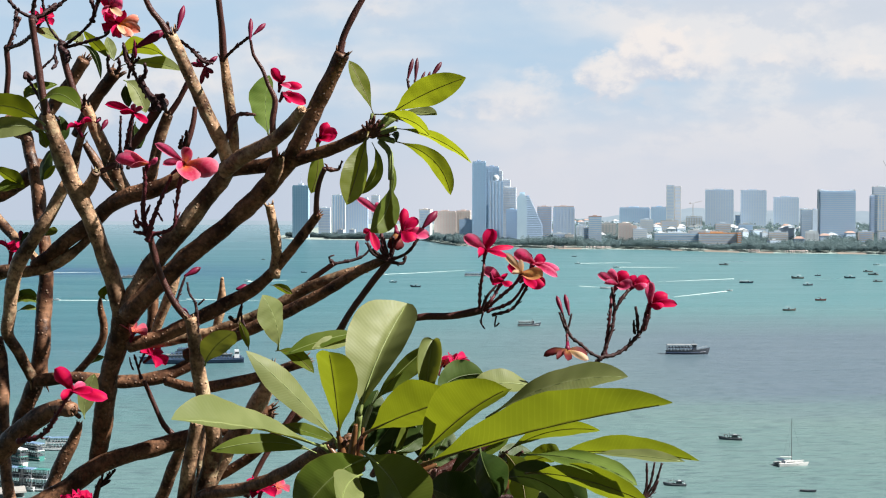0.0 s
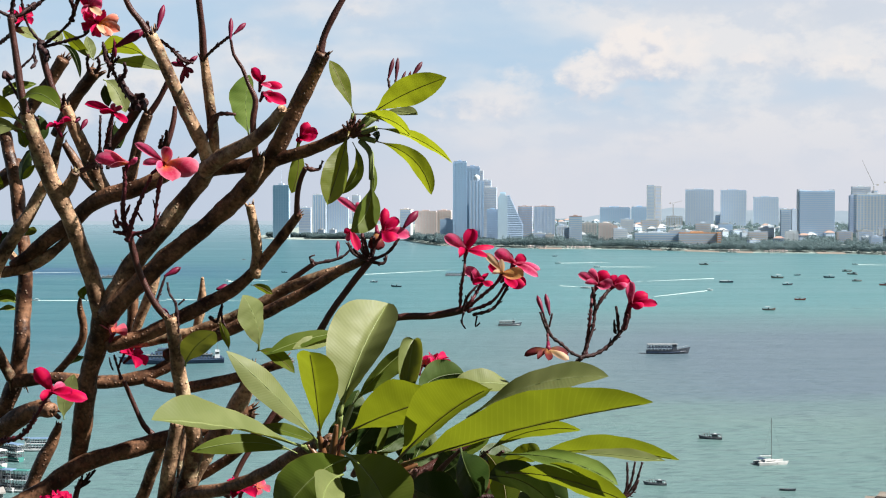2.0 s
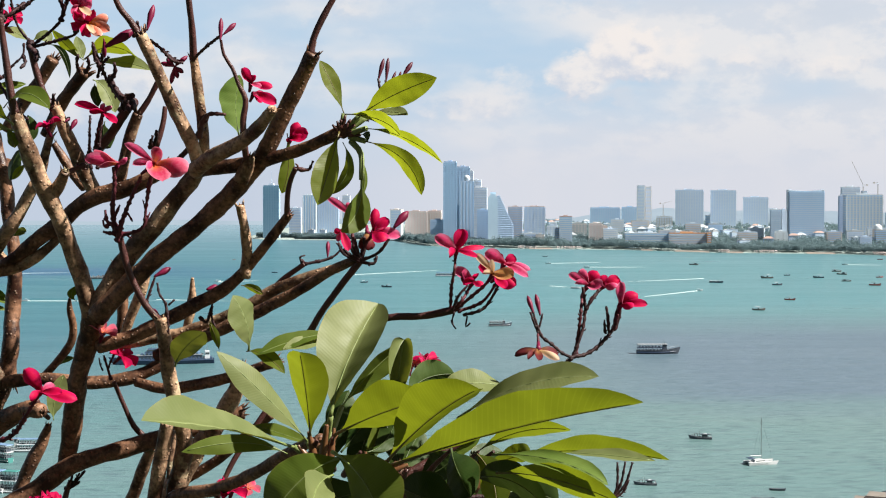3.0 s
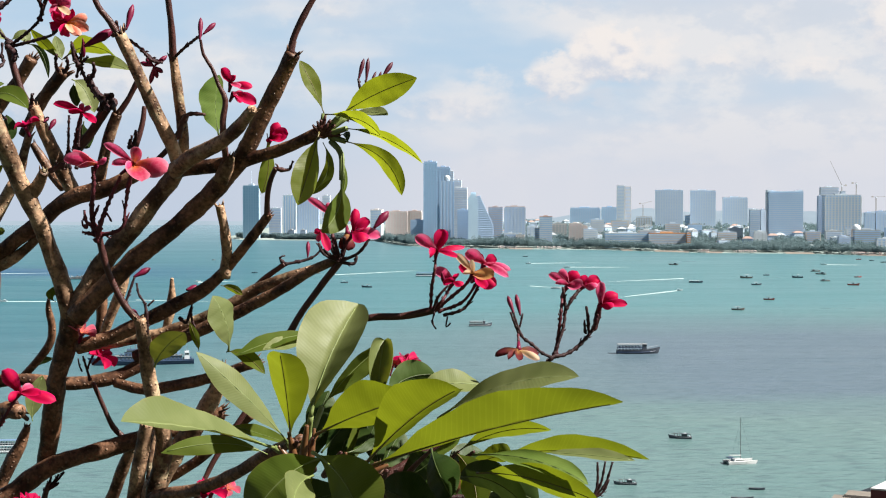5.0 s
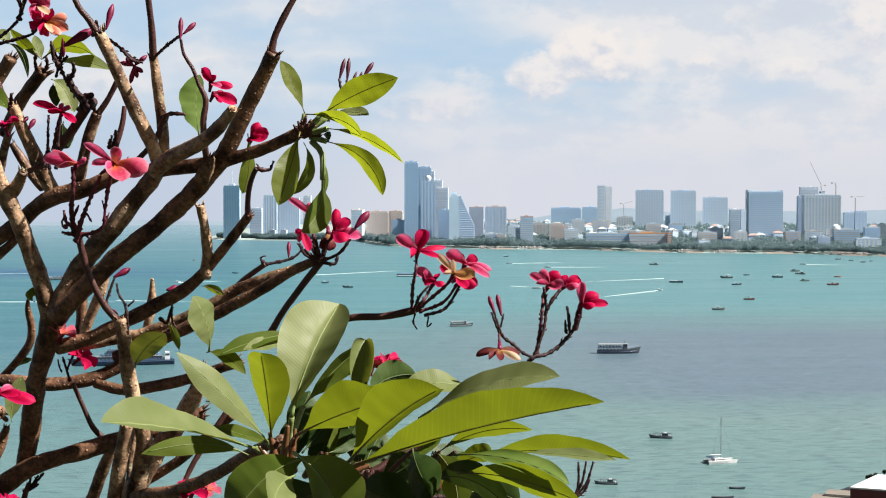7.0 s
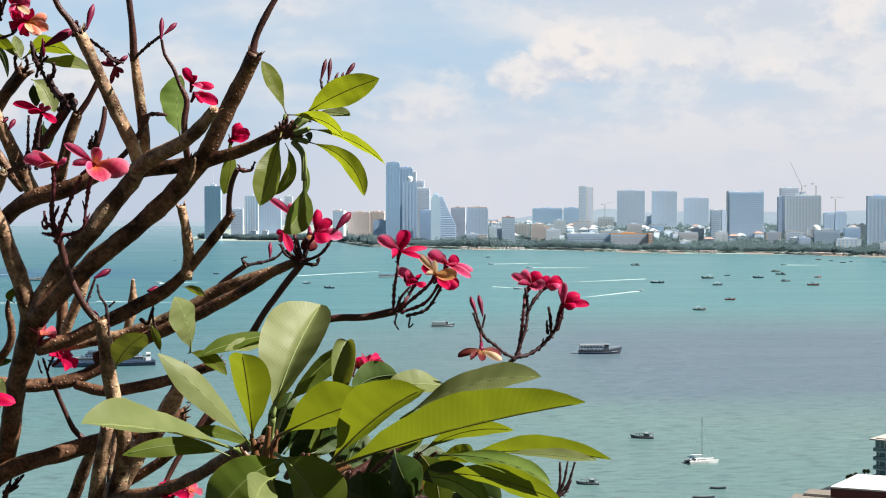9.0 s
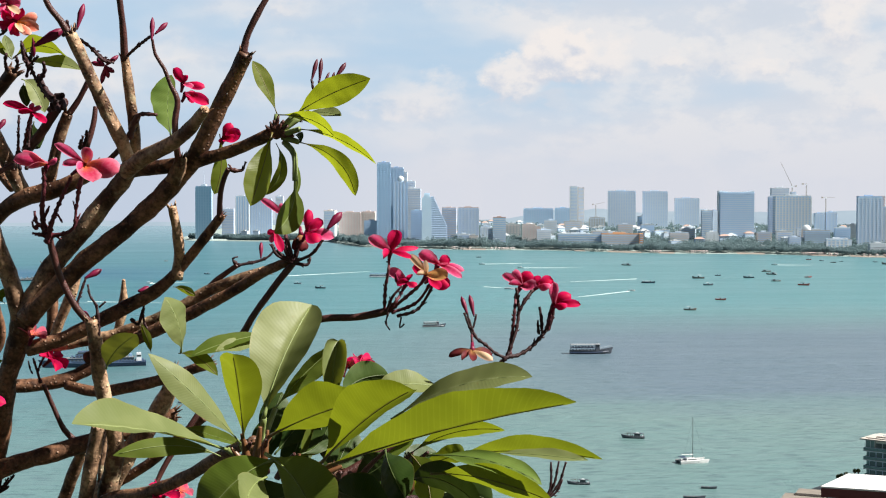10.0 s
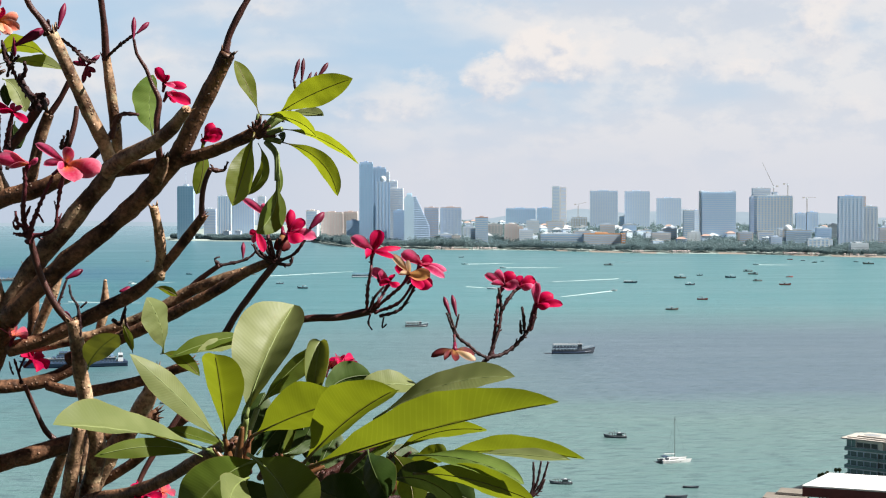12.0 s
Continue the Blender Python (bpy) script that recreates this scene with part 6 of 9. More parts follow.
def flower(at, facing, r, tone="red", spread=0.0, turn=0.0, stem=None, petals=5):
    """A frangipani flower: a slender tube with five overlapping petals that open towards facing."""
    at, facing = Vector(at), Vector(facing).normalized()
    back = at - facing * r * 0.75
    q = [(*back, 0.0022), (*(at - facing * r * 0.2), 0.0030), (*at, 0.0046)]
    g = Geo().tube([v[:3] for v in q], [v[3] for v in q], 8)
    g.smooth = True
    tube_mat = M_PETAL_DRY if tone == "dry" else M_BUD
    ob = grown("flower", g, tube_mat, None, {"red": "crimson flower", "pink": "pink flower with an orange throat", "orange": "fading orange flower", "dry": "withered brown-red flower"}[tone])
    rng = random.Random(int(abs(at.x * 9176 + at.z * 331) * 10))
    base = facing.to_track_quat("Z", "Y").to_matrix().to_4x4()
    for i in range(petals):
        a = turn + i * 72 + rng.uniform(-9, 9)
        tilt = -16 + spread + rng.uniform(-14, 14)
        s = r * rng.uniform(0.9, 1.08)
        m = Matrix.Translation(at) @ base @ pose(0, 0, 0, 0, 0, a) @ pose(0, 0, 0, 0, tilt, 0) @ Matrix.Diagonal((s, s, s, 1))
        p = new("petal", PETALS[tone][i % 2])
        p.parent = ob
        p.matrix_basis = m
        p.matrix_parent_inverse = ob.matrix_world.inverted()
    if stem:
        stalk([*stem, (*back, 0.0022)], M_STALK_RED)
    return ob


def petal(at, tip, half, side, bend, material, cup):
    """One paddle-shaped petal from the throat to its tip; side points across it, bend arches it."""
    at, tip, side, bend = Vector(at), Vector(tip), Vector(side), Vector(bend)
    g = Geo()
    g.uv = []
    n, m = 11, 4
    for i in range(n + 1):
        t = i / n
        p = at + (tip - at) * t + bend * 4 * t * (1 - t)
        d = (tip - at + bend * 4 * (1 - 2 * t)).normalized()
        s = (side - d * side.dot(d)).normalized()
        up = s.cross(d)
        w = half * (0.34 + 0.66 * smooth01(0.0, 0.62, t)) * (1 - t ** 5) ** 0.55 + half * 0.03
        for j in range(-m, m + 1):
            u = j / m
            lift = cup * (u * u - 0.35) * w + 0.25 * u ** 5 * w + 0.05 * half * math.sin(7 * t + 3 * u)
            g.v.append(tuple(p + s * (u * w + 0.12 * half * t * t) + up * lift))
            g.uv.append((0.5 + 0.5 * u, t))
    k = 2 * m + 1
    g.f = [(i * k + j, i * k + j + 1, (i + 1) * k + j + 1, (i + 1) * k + j) for i in range(n) for j in range(2 * m)]
    g.smooth = True
    return g, material


def bloom(at, back, petals, label="crimson flower", stem=None):
    """A flower with a slender tube behind the throat and petals given by their tips."""
    g = Geo().tube([back, tuple((Vector(back) + Vector(at)) / 2), at], [0.0021, 0.0027, 0.0042], 8)
    g.smooth = True
    ob = grown("flower", g, M_BUD, None, label)
    for tip, half, side, bend, material, cup in petals:
        pg, pm = petal(at, tip, half, side, bend, material, cup)
        grown("petal", pg, pm, ob)
    if stem:
        stalk([*stem, (*back, 0.0021)], M_STALK_RED)
    return ob


M_RUSSET = plain("russet_leaf_stalk", (0.075, 0.026, 0.012), (0.165, 0.075, 0.026), 50, 0.45)
M_RIB = plain("pale_midrib", (0.12, 0.16, 0.045), (0.18, 0.22, 0.07), 60, 0.5)
M_RIB_DARK = plain("brown_midrib", (0.080, 0.060, 0.012), (0.115, 0.095, 0.018), 60, 0.5)
M_RIB_DIM = plain("green_midrib", (0.040, 0.062, 0.014), (0.060, 0.085, 0.022), 60, 0.5)


# trunk and the limbs that rise from it
limb([(-0.405, 2.250, 82.633, 0.0570), (-0.398, 2.236, 83.284, 0.0478), (-0.398, 2.221, 83.869, 0.0431), (-0.407, 2.207, 84.392, 0.0402), (-0.420, 2.193, 84.720, 0.0382), (-0.437, 2.179, 84.996, 0.0362), (-0.453, 2.164, 85.223, 0.0343), (-0.463, 2.150, 85.358, 0.0307)])
limb([(-0.461, 2.150, 85.290, 0.0290), (-0.580, 2.150, 85.428, 0.0221), (-0.658, 2.160, 85.509, 0.0180), (-0.616, 2.160, 85.535, 0.0154), (-0.580, 2.165, 85.556, 0.0150), (-0.548, 2.170, 85.579, 0.0155), (-0.513, 2.170, 85.600, 0.0142), (-0.466, 2.170, 85.614, 0.0133), (-0.423, 2.175, 85.626, 0.0134), (-0.380, 2.175, 85.638, 0.0129), (-0.324, 2.180, 85.654, 0.0121), (-0.265, 2.180, 85.674, 0.0112)], M_BARK_DARK)
limb([(-0.537, 2.190, 85.591, 0.0104), (-0.522, 2.170, 85.640, 0.0150), (-0.512, 2.150, 85.687, 0.0153), (-0.504, 2.140, 85.729, 0.0148), (-0.491, 2.130, 85.768, 0.0152), (-0.480, 2.120, 85.801, 0.0176), (-0.468, 2.100, 85.836, 0.0183)], M_BARK_DARK)
limb([(-0.473, 2.100, 85.831, 0.0141), (-0.483, 2.090, 85.879, 0.0128), (-0.495, 2.080, 85.920, 0.0119), (-0.504, 2.060, 85.960, 0.0118), (-0.517, 2.050, 85.994, 0.0122), (-0.527, 2.040, 86.020, 0.0129), (-0.538, 2.030, 86.051, 0.0129), (-0.544, 2.010, 86.082, 0.0115), (-0.553, 2.000, 86.116, 0.0091)])
shoot([(-0.553, 2.000, 86.115, 0.0063), (-0.558, 1.995, 86.144, 0.0055), (-0.562, 1.990, 86.183, 0.0051), (-0.566, 1.985, 86.222, 0.0047), (-0.568, 1.980, 86.248, 0.0047)])
limb([(-0.520, 2.050, 86.003, 0.0097), (-0.504, 2.040, 86.020, 0.0093), (-0.491, 2.020, 86.038, 0.0064)])
limb([(-0.468, 2.100, 85.831, 0.0175), (-0.445, 2.090, 85.874, 0.0141), (-0.423, 2.085, 85.908, 0.0140), (-0.399, 2.080, 85.937, 0.0148), (-0.376, 2.070, 85.960, 0.0148), (-0.351, 2.065, 85.992, 0.0139), (-0.327, 2.060, 86.019, 0.0126), (-0.308, 2.050, 86.043, 0.0114)])
limb([(-0.308, 2.020, 86.041, 0.0120), (-0.277, 1.980, 86.060, 0.0110), (-0.237, 1.940, 86.076, 0.0100), (-0.206, 1.900, 86.096, 0.0090), (-0.184, 1.860, 86.116, 0.0066)])
limb([(-0.303, 2.050, 86.043, 0.0106), (-0.251, 2.025, 86.048, 0.0104), (-0.201, 2.000, 86.057, 0.0095), (-0.151, 1.975, 86.071, 0.0086), (-0.107, 1.950, 86.089, 0.0085)], M_BARK_DARK)
limb([(-0.306, 2.050, 86.047, 0.0106), (-0.317, 2.037, 86.083, 0.0097), (-0.335, 2.025, 86.123, 0.0096), (-0.354, 2.013, 86.169, 0.0088), (-0.378, 2.000, 86.226, 0.0087)])
shoot([(-0.379, 2.000, 86.223, 0.0063), (-0.392, 1.993, 86.246, 0.0047), (-0.406, 1.987, 86.265, 0.0039), (-0.416, 1.980, 86.291, 0.0039)])
limb([(-0.301, 2.060, 86.056, 0.0082), (-0.301, 2.050, 86.096, 0.0081), (-0.306, 2.040, 86.152, 0.0073), (-0.311, 2.030, 86.199, 0.0064)])
shoot([(-0.311, 2.030, 86.196, 0.0056), (-0.311, 2.015, 86.241, 0.0048), (-0.315, 2.000, 86.294, 0.0040)])
limb([(-0.462, 2.080, 85.830, 0.0157), (-0.428, 2.068, 85.863, 0.0139), (-0.370, 2.056, 85.916, 0.0138), (-0.311, 2.044, 85.962, 0.0130), (-0.265, 2.032, 86.003, 0.0137), (-0.237, 2.020, 86.031, 0.0136)], M_BARK_DARK)
limb([(-0.239, 2.020, 86.028, 0.0120), (-0.216, 2.008, 86.054, 0.0127), (-0.196, 1.996, 86.089, 0.0126), (-0.174, 1.984, 86.132, 0.0118), (-0.155, 1.972, 86.166, 0.0109), (-0.139, 1.960, 86.197, 0.0109)], M_BARK_DARK)
shoot([(-0.142, 1.960, 86.196, 0.0062), (-0.137, 1.957, 86.219, 0.0046), (-0.125, 1.953, 86.245, 0.0046), (-0.101, 1.950, 86.287, 0.0039)])
limb([(-0.242, 2.000, 86.025, 0.0111), (-0.234, 1.995, 86.042, 0.0111), (-0.228, 1.990, 86.058, 0.0079)])
shoot([(-0.231, 1.990, 86.042, 0.0055), (-0.235, 1.986, 86.077, 0.0047), (-0.236, 1.981, 86.108, 0.0047), (-0.232, 1.977, 86.137, 0.0039), (-0.241, 1.973, 86.158, 0.0031), (-0.249, 1.969, 86.180, 0.0027), (-0.260, 1.964, 86.198, 0.0023), (-0.263, 1.960, 86.217, 0.0019)])
shoot([(-0.304, 2.030, 86.087, 0.0040), (-0.297, 2.023, 86.111, 0.0036), (-0.287, 2.017, 86.120, 0.0032), (-0.264, 2.010, 86.119, 0.0024)])
limb([(-0.468, 2.120, 85.782, 0.0118), (-0.414, 2.110, 85.799, 0.0109), (-0.362, 2.100, 85.824, 0.0108), (-0.314, 2.090, 85.849, 0.0103), (-0.276, 2.085, 85.870, 0.0095), (-0.249, 2.080, 85.894, 0.0078), (-0.221, 2.070, 85.926, 0.0074), (-0.195, 2.060, 85.959, 0.0069), (-0.180, 2.050, 85.978, 0.0061)], M_BARK_DARK)
shoot([(-0.182, 2.050, 85.972, 0.0049), (-0.181, 2.043, 86.003, 0.0040), (-0.176, 2.037, 86.027, 0.0040), (-0.168, 2.030, 86.044, 0.0040)])
limb([(-0.247, 2.080, 85.887, 0.0091), (-0.242, 2.073, 85.921, 0.0082), (-0.244, 2.067, 85.954, 0.0074), (-0.250, 2.060, 85.990, 0.0065)])
limb([(-0.448, 2.160, 85.780, 0.0077), (-0.379, 2.150, 85.793, 0.0081), (-0.326, 2.140, 85.808, 0.0085), (-0.282, 2.130, 85.824, 0.0093), (-0.247, 2.120, 85.842, 0.0092), (-0.205, 2.110, 85.867, 0.0088), (-0.161, 2.090, 85.884, 0.0087), (-0.120, 2.080, 85.897, 0.0078)])
limb([(-0.386, 2.140, 85.765, 0.0102), (-0.305, 2.112, 85.800, 0.0100), (-0.235, 2.084, 85.833, 0.0091), (-0.170, 2.056, 85.867, 0.0081), (-0.120, 2.028, 85.898, 0.0072), (-0.078, 2.000, 85.917, 0.0063)], M_BARK_DARK)
shoot([(-0.149, 2.020, 85.810, 0.0056), (-0.131, 2.013, 85.841, 0.0048), (-0.103, 2.007, 85.879, 0.0048), (-0.076, 2.000, 85.913, 0.0048)])
shoot([(-0.235, 2.120, 85.843, 0.0042), (-0.196, 2.110, 85.880, 0.0042), (-0.162, 2.100, 85.905, 0.0042)])

# the left-hand limbs
limb([(-0.691, 2.270, 86.127, 0.0120), (-0.670, 2.260, 86.108, 0.0115), (-0.656, 2.250, 86.100, 0.0105), (-0.651, 2.250, 86.076, 0.0094), (-0.641, 2.240, 86.045, 0.0106), (-0.635, 2.240, 86.007, 0.0111), (-0.632, 2.240, 85.972, 0.0106), (-0.622, 2.230, 85.924, 0.0097), (-0.621, 2.230, 85.879, 0.0115), (-0.625, 2.230, 85.826, 0.0128), (-0.625, 2.220, 85.783, 0.0132), (-0.632, 2.220, 85.725, 0.0136)], M_BARK_DARK)
limb([(-0.682, 2.240, 85.602, 0.0083), (-0.661, 2.233, 85.661, 0.0124), (-0.639, 2.227, 85.711, 0.0131), (-0.630, 2.220, 85.747, 0.0103)], M_BARK_DARK)
limb([(-0.559, 2.120, 86.026, 0.0076), (-0.577, 2.130, 85.996, 0.0093), (-0.594, 2.130, 85.967, 0.0101), (-0.616, 2.140, 85.939, 0.0110), (-0.638, 2.150, 85.908, 0.0111), (-0.653, 2.160, 85.870, 0.0103), (-0.661, 2.170, 85.826, 0.0103), (-0.667, 2.180, 85.794, 0.0095), (-0.654, 2.190, 85.766, 0.0082), (-0.636, 2.200, 85.725, 0.0087)])
limb([(-0.709, 2.200, 85.877, 0.0105), (-0.672, 2.190, 85.890, 0.0104), (-0.639, 2.180, 85.890, 0.0091), (-0.608, 2.180, 85.896, 0.0095), (-0.580, 2.170, 85.908, 0.0086), (-0.554, 2.170, 85.927, 0.0073), (-0.531, 2.160, 85.947, 0.0051)])
limb([(-0.626, 2.180, 85.899, 0.0078), (-0.593, 2.170, 85.920, 0.0103), (-0.560, 2.160, 85.945, 0.0115), (-0.527, 2.150, 85.967, 0.0119), (-0.496, 2.140, 85.993, 0.0119), (-0.471, 2.130, 86.005, 0.0131), (-0.438, 2.120, 86.013, 0.0134), (-0.404, 2.110, 86.024, 0.0117), (-0.365, 2.100, 86.044, 0.0091)], M_BARK_DARK)
limb([(-0.732, 2.300, 85.985, 0.0082), (-0.696, 2.283, 85.951, 0.0081), (-0.668, 2.267, 85.927, 0.0072), (-0.639, 2.250, 85.903, 0.0062)])
limb([(-0.473, 2.140, 86.005, 0.0110), (-0.489, 2.130, 86.042, 0.0114), (-0.501, 2.120, 86.072, 0.0105), (-0.513, 2.110, 86.104, 0.0092), (-0.523, 2.100, 86.133, 0.0083)])
shoot([(-0.526, 2.100, 86.131, 0.0058), (-0.539, 2.093, 86.156, 0.0050), (-0.550, 2.087, 86.196, 0.0050), (-0.554, 2.080, 86.224, 0.0049)])
limb([(-0.560, 2.160, 86.041, 0.0077), (-0.552, 2.155, 86.071, 0.0068), (-0.544, 2.150, 86.095, 0.0060)])
limb([(-0.638, 2.250, 86.108, 0.0089), (-0.609, 2.240, 86.149, 0.0098), (-0.580, 2.230, 86.183, 0.0097), (-0.557, 2.220, 86.215, 0.0097)], M_BARK_DARK)
limb([(-0.569, 2.220, 86.099, 0.0088), (-0.546, 2.207, 86.138, 0.0096), (-0.523, 2.193, 86.167, 0.0096), (-0.500, 2.180, 86.192, 0.0104)], M_BARK_DARK)
limb([(-0.645, 2.300, 86.058, 0.0109), (-0.682, 2.317, 86.031, 0.0128), (-0.724, 2.333, 86.010, 0.0139), (-0.767, 2.350, 85.994, 0.0130)], M_BARK_DARK)
limb([(-0.440, 2.130, 86.007, 0.0084), (-0.430, 2.123, 86.053, 0.0084), (-0.417, 2.117, 86.099, 0.0084), (-0.406, 2.110, 86.124, 0.0075)])
shoot([(-0.407, 2.110, 86.121, 0.0050), (-0.390, 2.105, 86.144, 0.0042), (-0.375, 2.100, 86.170, 0.0042)])
shoot([(-0.382, 2.150, 86.041, 0.0043), (-0.367, 2.138, 86.047, 0.0042), (-0.335, 2.125, 86.074, 0.0042), (-0.311, 2.112, 86.107, 0.0042), (-0.302, 2.100, 86.123, 0.0033)])
shoot([(-0.672, 2.200, 86.155, 0.0044), (-0.665, 2.190, 86.193, 0.0043), (-0.664, 2.180, 86.228, 0.0043)])
shoot([(-0.663, 2.180, 86.228, 0.0035), (-0.653, 2.175, 86.250, 0.0026), (-0.640, 2.170, 86.276, 0.0026)])
shoot([(-0.662, 2.180, 86.230, 0.0035), (-0.628, 2.140, 86.234, 0.0025), (-0.594, 2.100, 86.249, 0.0025)])
stalk([(-0.571, 2.000, 86.252, 0.0022), (-0.593, 2.000, 86.264, 0.0022), (-0.608, 2.000, 86.282, 0.0022), (-0.617, 2.000, 86.298, 0.0022)])
stalk([(-0.571, 2.000, 86.252, 0.0027), (-0.548, 2.000, 86.261, 0.0022), (-0.534, 2.000, 86.272, 0.0022), (-0.519, 2.000, 86.286, 0.0022)])
stalk([(-0.551, 2.080, 86.222, 0.0022), (-0.526, 2.070, 86.238, 0.0022), (-0.505, 2.060, 86.256, 0.0022), (-0.494, 2.050, 86.277, 0.0022)])
stalk([(-0.546, 2.080, 86.221, 0.0022), (-0.508, 2.067, 86.229, 0.0022), (-0.482, 2.053, 86.236, 0.0017), (-0.473, 2.040, 86.248, 0.0016)])
stalk([(-0.600, 2.100, 86.177, 0.0023), (-0.585, 2.100, 86.195, 0.0017), (-0.570, 2.100, 86.210, 0.0017), (-0.568, 2.100, 86.228, 0.0017)])
stalk([(-0.612, 2.100, 86.181, 0.0023), (-0.595, 2.083, 86.161, 0.0022), (-0.575, 2.067, 86.133, 0.0022), (-0.550, 2.050, 86.114, 0.0022)])
stalk([(-0.554, 2.080, 86.228, 0.0022), (-0.565, 2.070, 86.243, 0.0017), (-0.571, 2.060, 86.262, 0.0017), (-0.573, 2.050, 86.289, 0.0017)])
limb([(-0.689, 2.200, 85.786, 0.0087), (-0.677, 2.188, 85.742, 0.0087), (-0.673, 2.175, 85.666, 0.0086), (-0.667, 2.163, 85.590, 0.0086), (-0.655, 2.150, 85.532, 0.0094)], M_BARK_DARK)
limb([(-0.670, 2.120, 85.615, 0.0168), (-0.631, 2.103, 85.652, 0.0158), (-0.592, 2.085, 85.681, 0.0149), (-0.558, 2.067, 85.697, 0.0131), (-0.536, 2.050, 85.697, 0.0106)], M_BARK_DARK, remnants=2)
limb([(-0.638, 2.300, 85.527, 0.0110), (-0.618, 2.293, 85.572, 0.0110), (-0.597, 2.287, 85.609, 0.0100), (-0.584, 2.280, 85.639, 0.0054)], M_BARK_DARK)
shoot([(-0.543, 2.050, 85.713, 0.0049), (-0.542, 2.075, 85.693, 0.0041), (-0.538, 2.100, 85.679, 0.0033)])
limb([(-0.589, 2.250, 85.715, 0.0057), (-0.560, 2.240, 85.745, 0.0064), (-0.535, 2.230, 85.777, 0.0063), (-0.529, 2.220, 85.805, 0.0063), (-0.532, 2.210, 85.832, 0.0049), (-0.529, 2.200, 85.848, 0.0021)], M_BARK_DARK)
limb([(-0.633, 2.200, 85.719, 0.0105), (-0.573, 2.204, 85.724, 0.0096), (-0.499, 2.208, 85.717, 0.0105), (-0.439, 2.212, 85.724, 0.0105), (-0.395, 2.216, 85.743, 0.0097), (-0.361, 2.220, 85.767, 0.0079)], M_BARK_DARK)
limb([(-0.428, 2.200, 85.719, 0.0078), (-0.380, 2.175, 85.712, 0.0086), (-0.328, 2.150, 85.721, 0.0085), (-0.269, 2.125, 85.737, 0.0084), (-0.204, 2.100, 85.761, 0.0075)], M_BARK_DARK)
limb([(-0.495, 2.160, 86.018, 0.0077), (-0.517, 2.170, 86.042, 0.0077), (-0.530, 2.170, 86.063, 0.0069), (-0.543, 2.170, 86.083, 0.0052)], M_BARK_DARK)
shoot([(-0.502, 2.060, 86.036, 0.0041), (-0.488, 2.070, 86.044, 0.0041), (-0.474, 2.080, 86.052, 0.0041)])
limb([(-0.365, 2.120, 85.585, 0.0050), (-0.361, 2.120, 85.623, 0.0046), (-0.354, 2.120, 85.655, 0.0042)])

# limbs that rise through the middle
limb([(-0.373, 2.100, 85.417, 0.0166), (-0.355, 2.090, 85.529, 0.0149), (-0.347, 2.080, 85.584, 0.0140), (-0.337, 2.070, 85.620, 0.0135), (-0.332, 2.060, 85.654, 0.0122), (-0.337, 2.050, 85.686, 0.0114), (-0.344, 2.040, 85.719, 0.0109), (-0.349, 2.030, 85.754, 0.0105), (-0.350, 2.010, 85.796, 0.0103), (-0.354, 2.000, 85.832, 0.0095)])
shoot([(-0.356, 2.000, 85.831, 0.0055), (-0.369, 1.994, 85.846, 0.0051), (-0.382, 1.988, 85.869, 0.0047), (-0.395, 1.982, 85.901, 0.0047), (-0.402, 1.976, 85.932, 0.0047), (-0.406, 1.970, 85.956, 0.0047)])
limb([(-0.385, 2.080, 85.505, 0.0115), (-0.376, 2.067, 85.575, 0.0106), (-0.365, 2.053, 85.627, 0.0106), (-0.354, 2.040, 85.678, 0.0097)])
limb([(-0.417, 2.200, 85.388, 0.0227), (-0.383, 2.187, 85.524, 0.0191), (-0.359, 2.173, 85.574, 0.0172), (-0.332, 2.160, 85.618, 0.0163), (-0.301, 2.147, 85.657, 0.0145), (-0.273, 2.133, 85.702, 0.0135), (-0.252, 2.120, 85.742, 0.0109)])
limb([(-0.477, 2.260, 85.462, 0.0107), (-0.446, 2.240, 85.525, 0.0098), (-0.425, 2.220, 85.574, 0.0097), (-0.405, 2.200, 85.618, 0.0087)])
shoot([(-0.413, 2.200, 85.631, 0.0052), (-0.431, 2.193, 85.652, 0.0043), (-0.445, 2.187, 85.686, 0.0035), (-0.458, 2.180, 85.721, 0.0035)])
limb([(-0.380, 2.100, 85.500, 0.0116), (-0.347, 2.050, 85.570, 0.0097), (-0.282, 2.000, 85.592, 0.0095), (-0.221, 1.950, 85.624, 0.0085), (-0.177, 1.900, 85.656, 0.0083), (-0.136, 1.850, 85.684, 0.0073)], M_BARK_DARK)
limb([(-0.350, 2.200, 85.569, 0.0078), (-0.299, 2.183, 85.603, 0.0078), (-0.254, 2.167, 85.643, 0.0069), (-0.217, 2.150, 85.674, 0.0068)], M_BARK_DARK)
shoot([(-0.292, 2.100, 85.559, 0.0050), (-0.270, 2.107, 85.609, 0.0042), (-0.239, 2.113, 85.658, 0.0042), (-0.206, 2.120, 85.708, 0.0042)])
limb([(-0.360, 2.200, 85.785, 0.0007), (-0.347, 2.193, 85.812, 0.0069), (-0.340, 2.187, 85.847, 0.0069), (-0.338, 2.180, 85.880, 0.0026)])
limb([(-0.464, 2.240, 85.770, 0.0089), (-0.456, 2.233, 85.808, 0.0088), (-0.454, 2.227, 85.853, 0.0088), (-0.459, 2.220, 85.897, 0.0079)], M_BARK_DARK)
limb([(-0.450, 2.220, 85.792, 0.0070), (-0.434, 2.210, 85.828, 0.0079), (-0.418, 2.200, 85.863, 0.0078), (-0.410, 2.200, 85.891, 0.0070)])
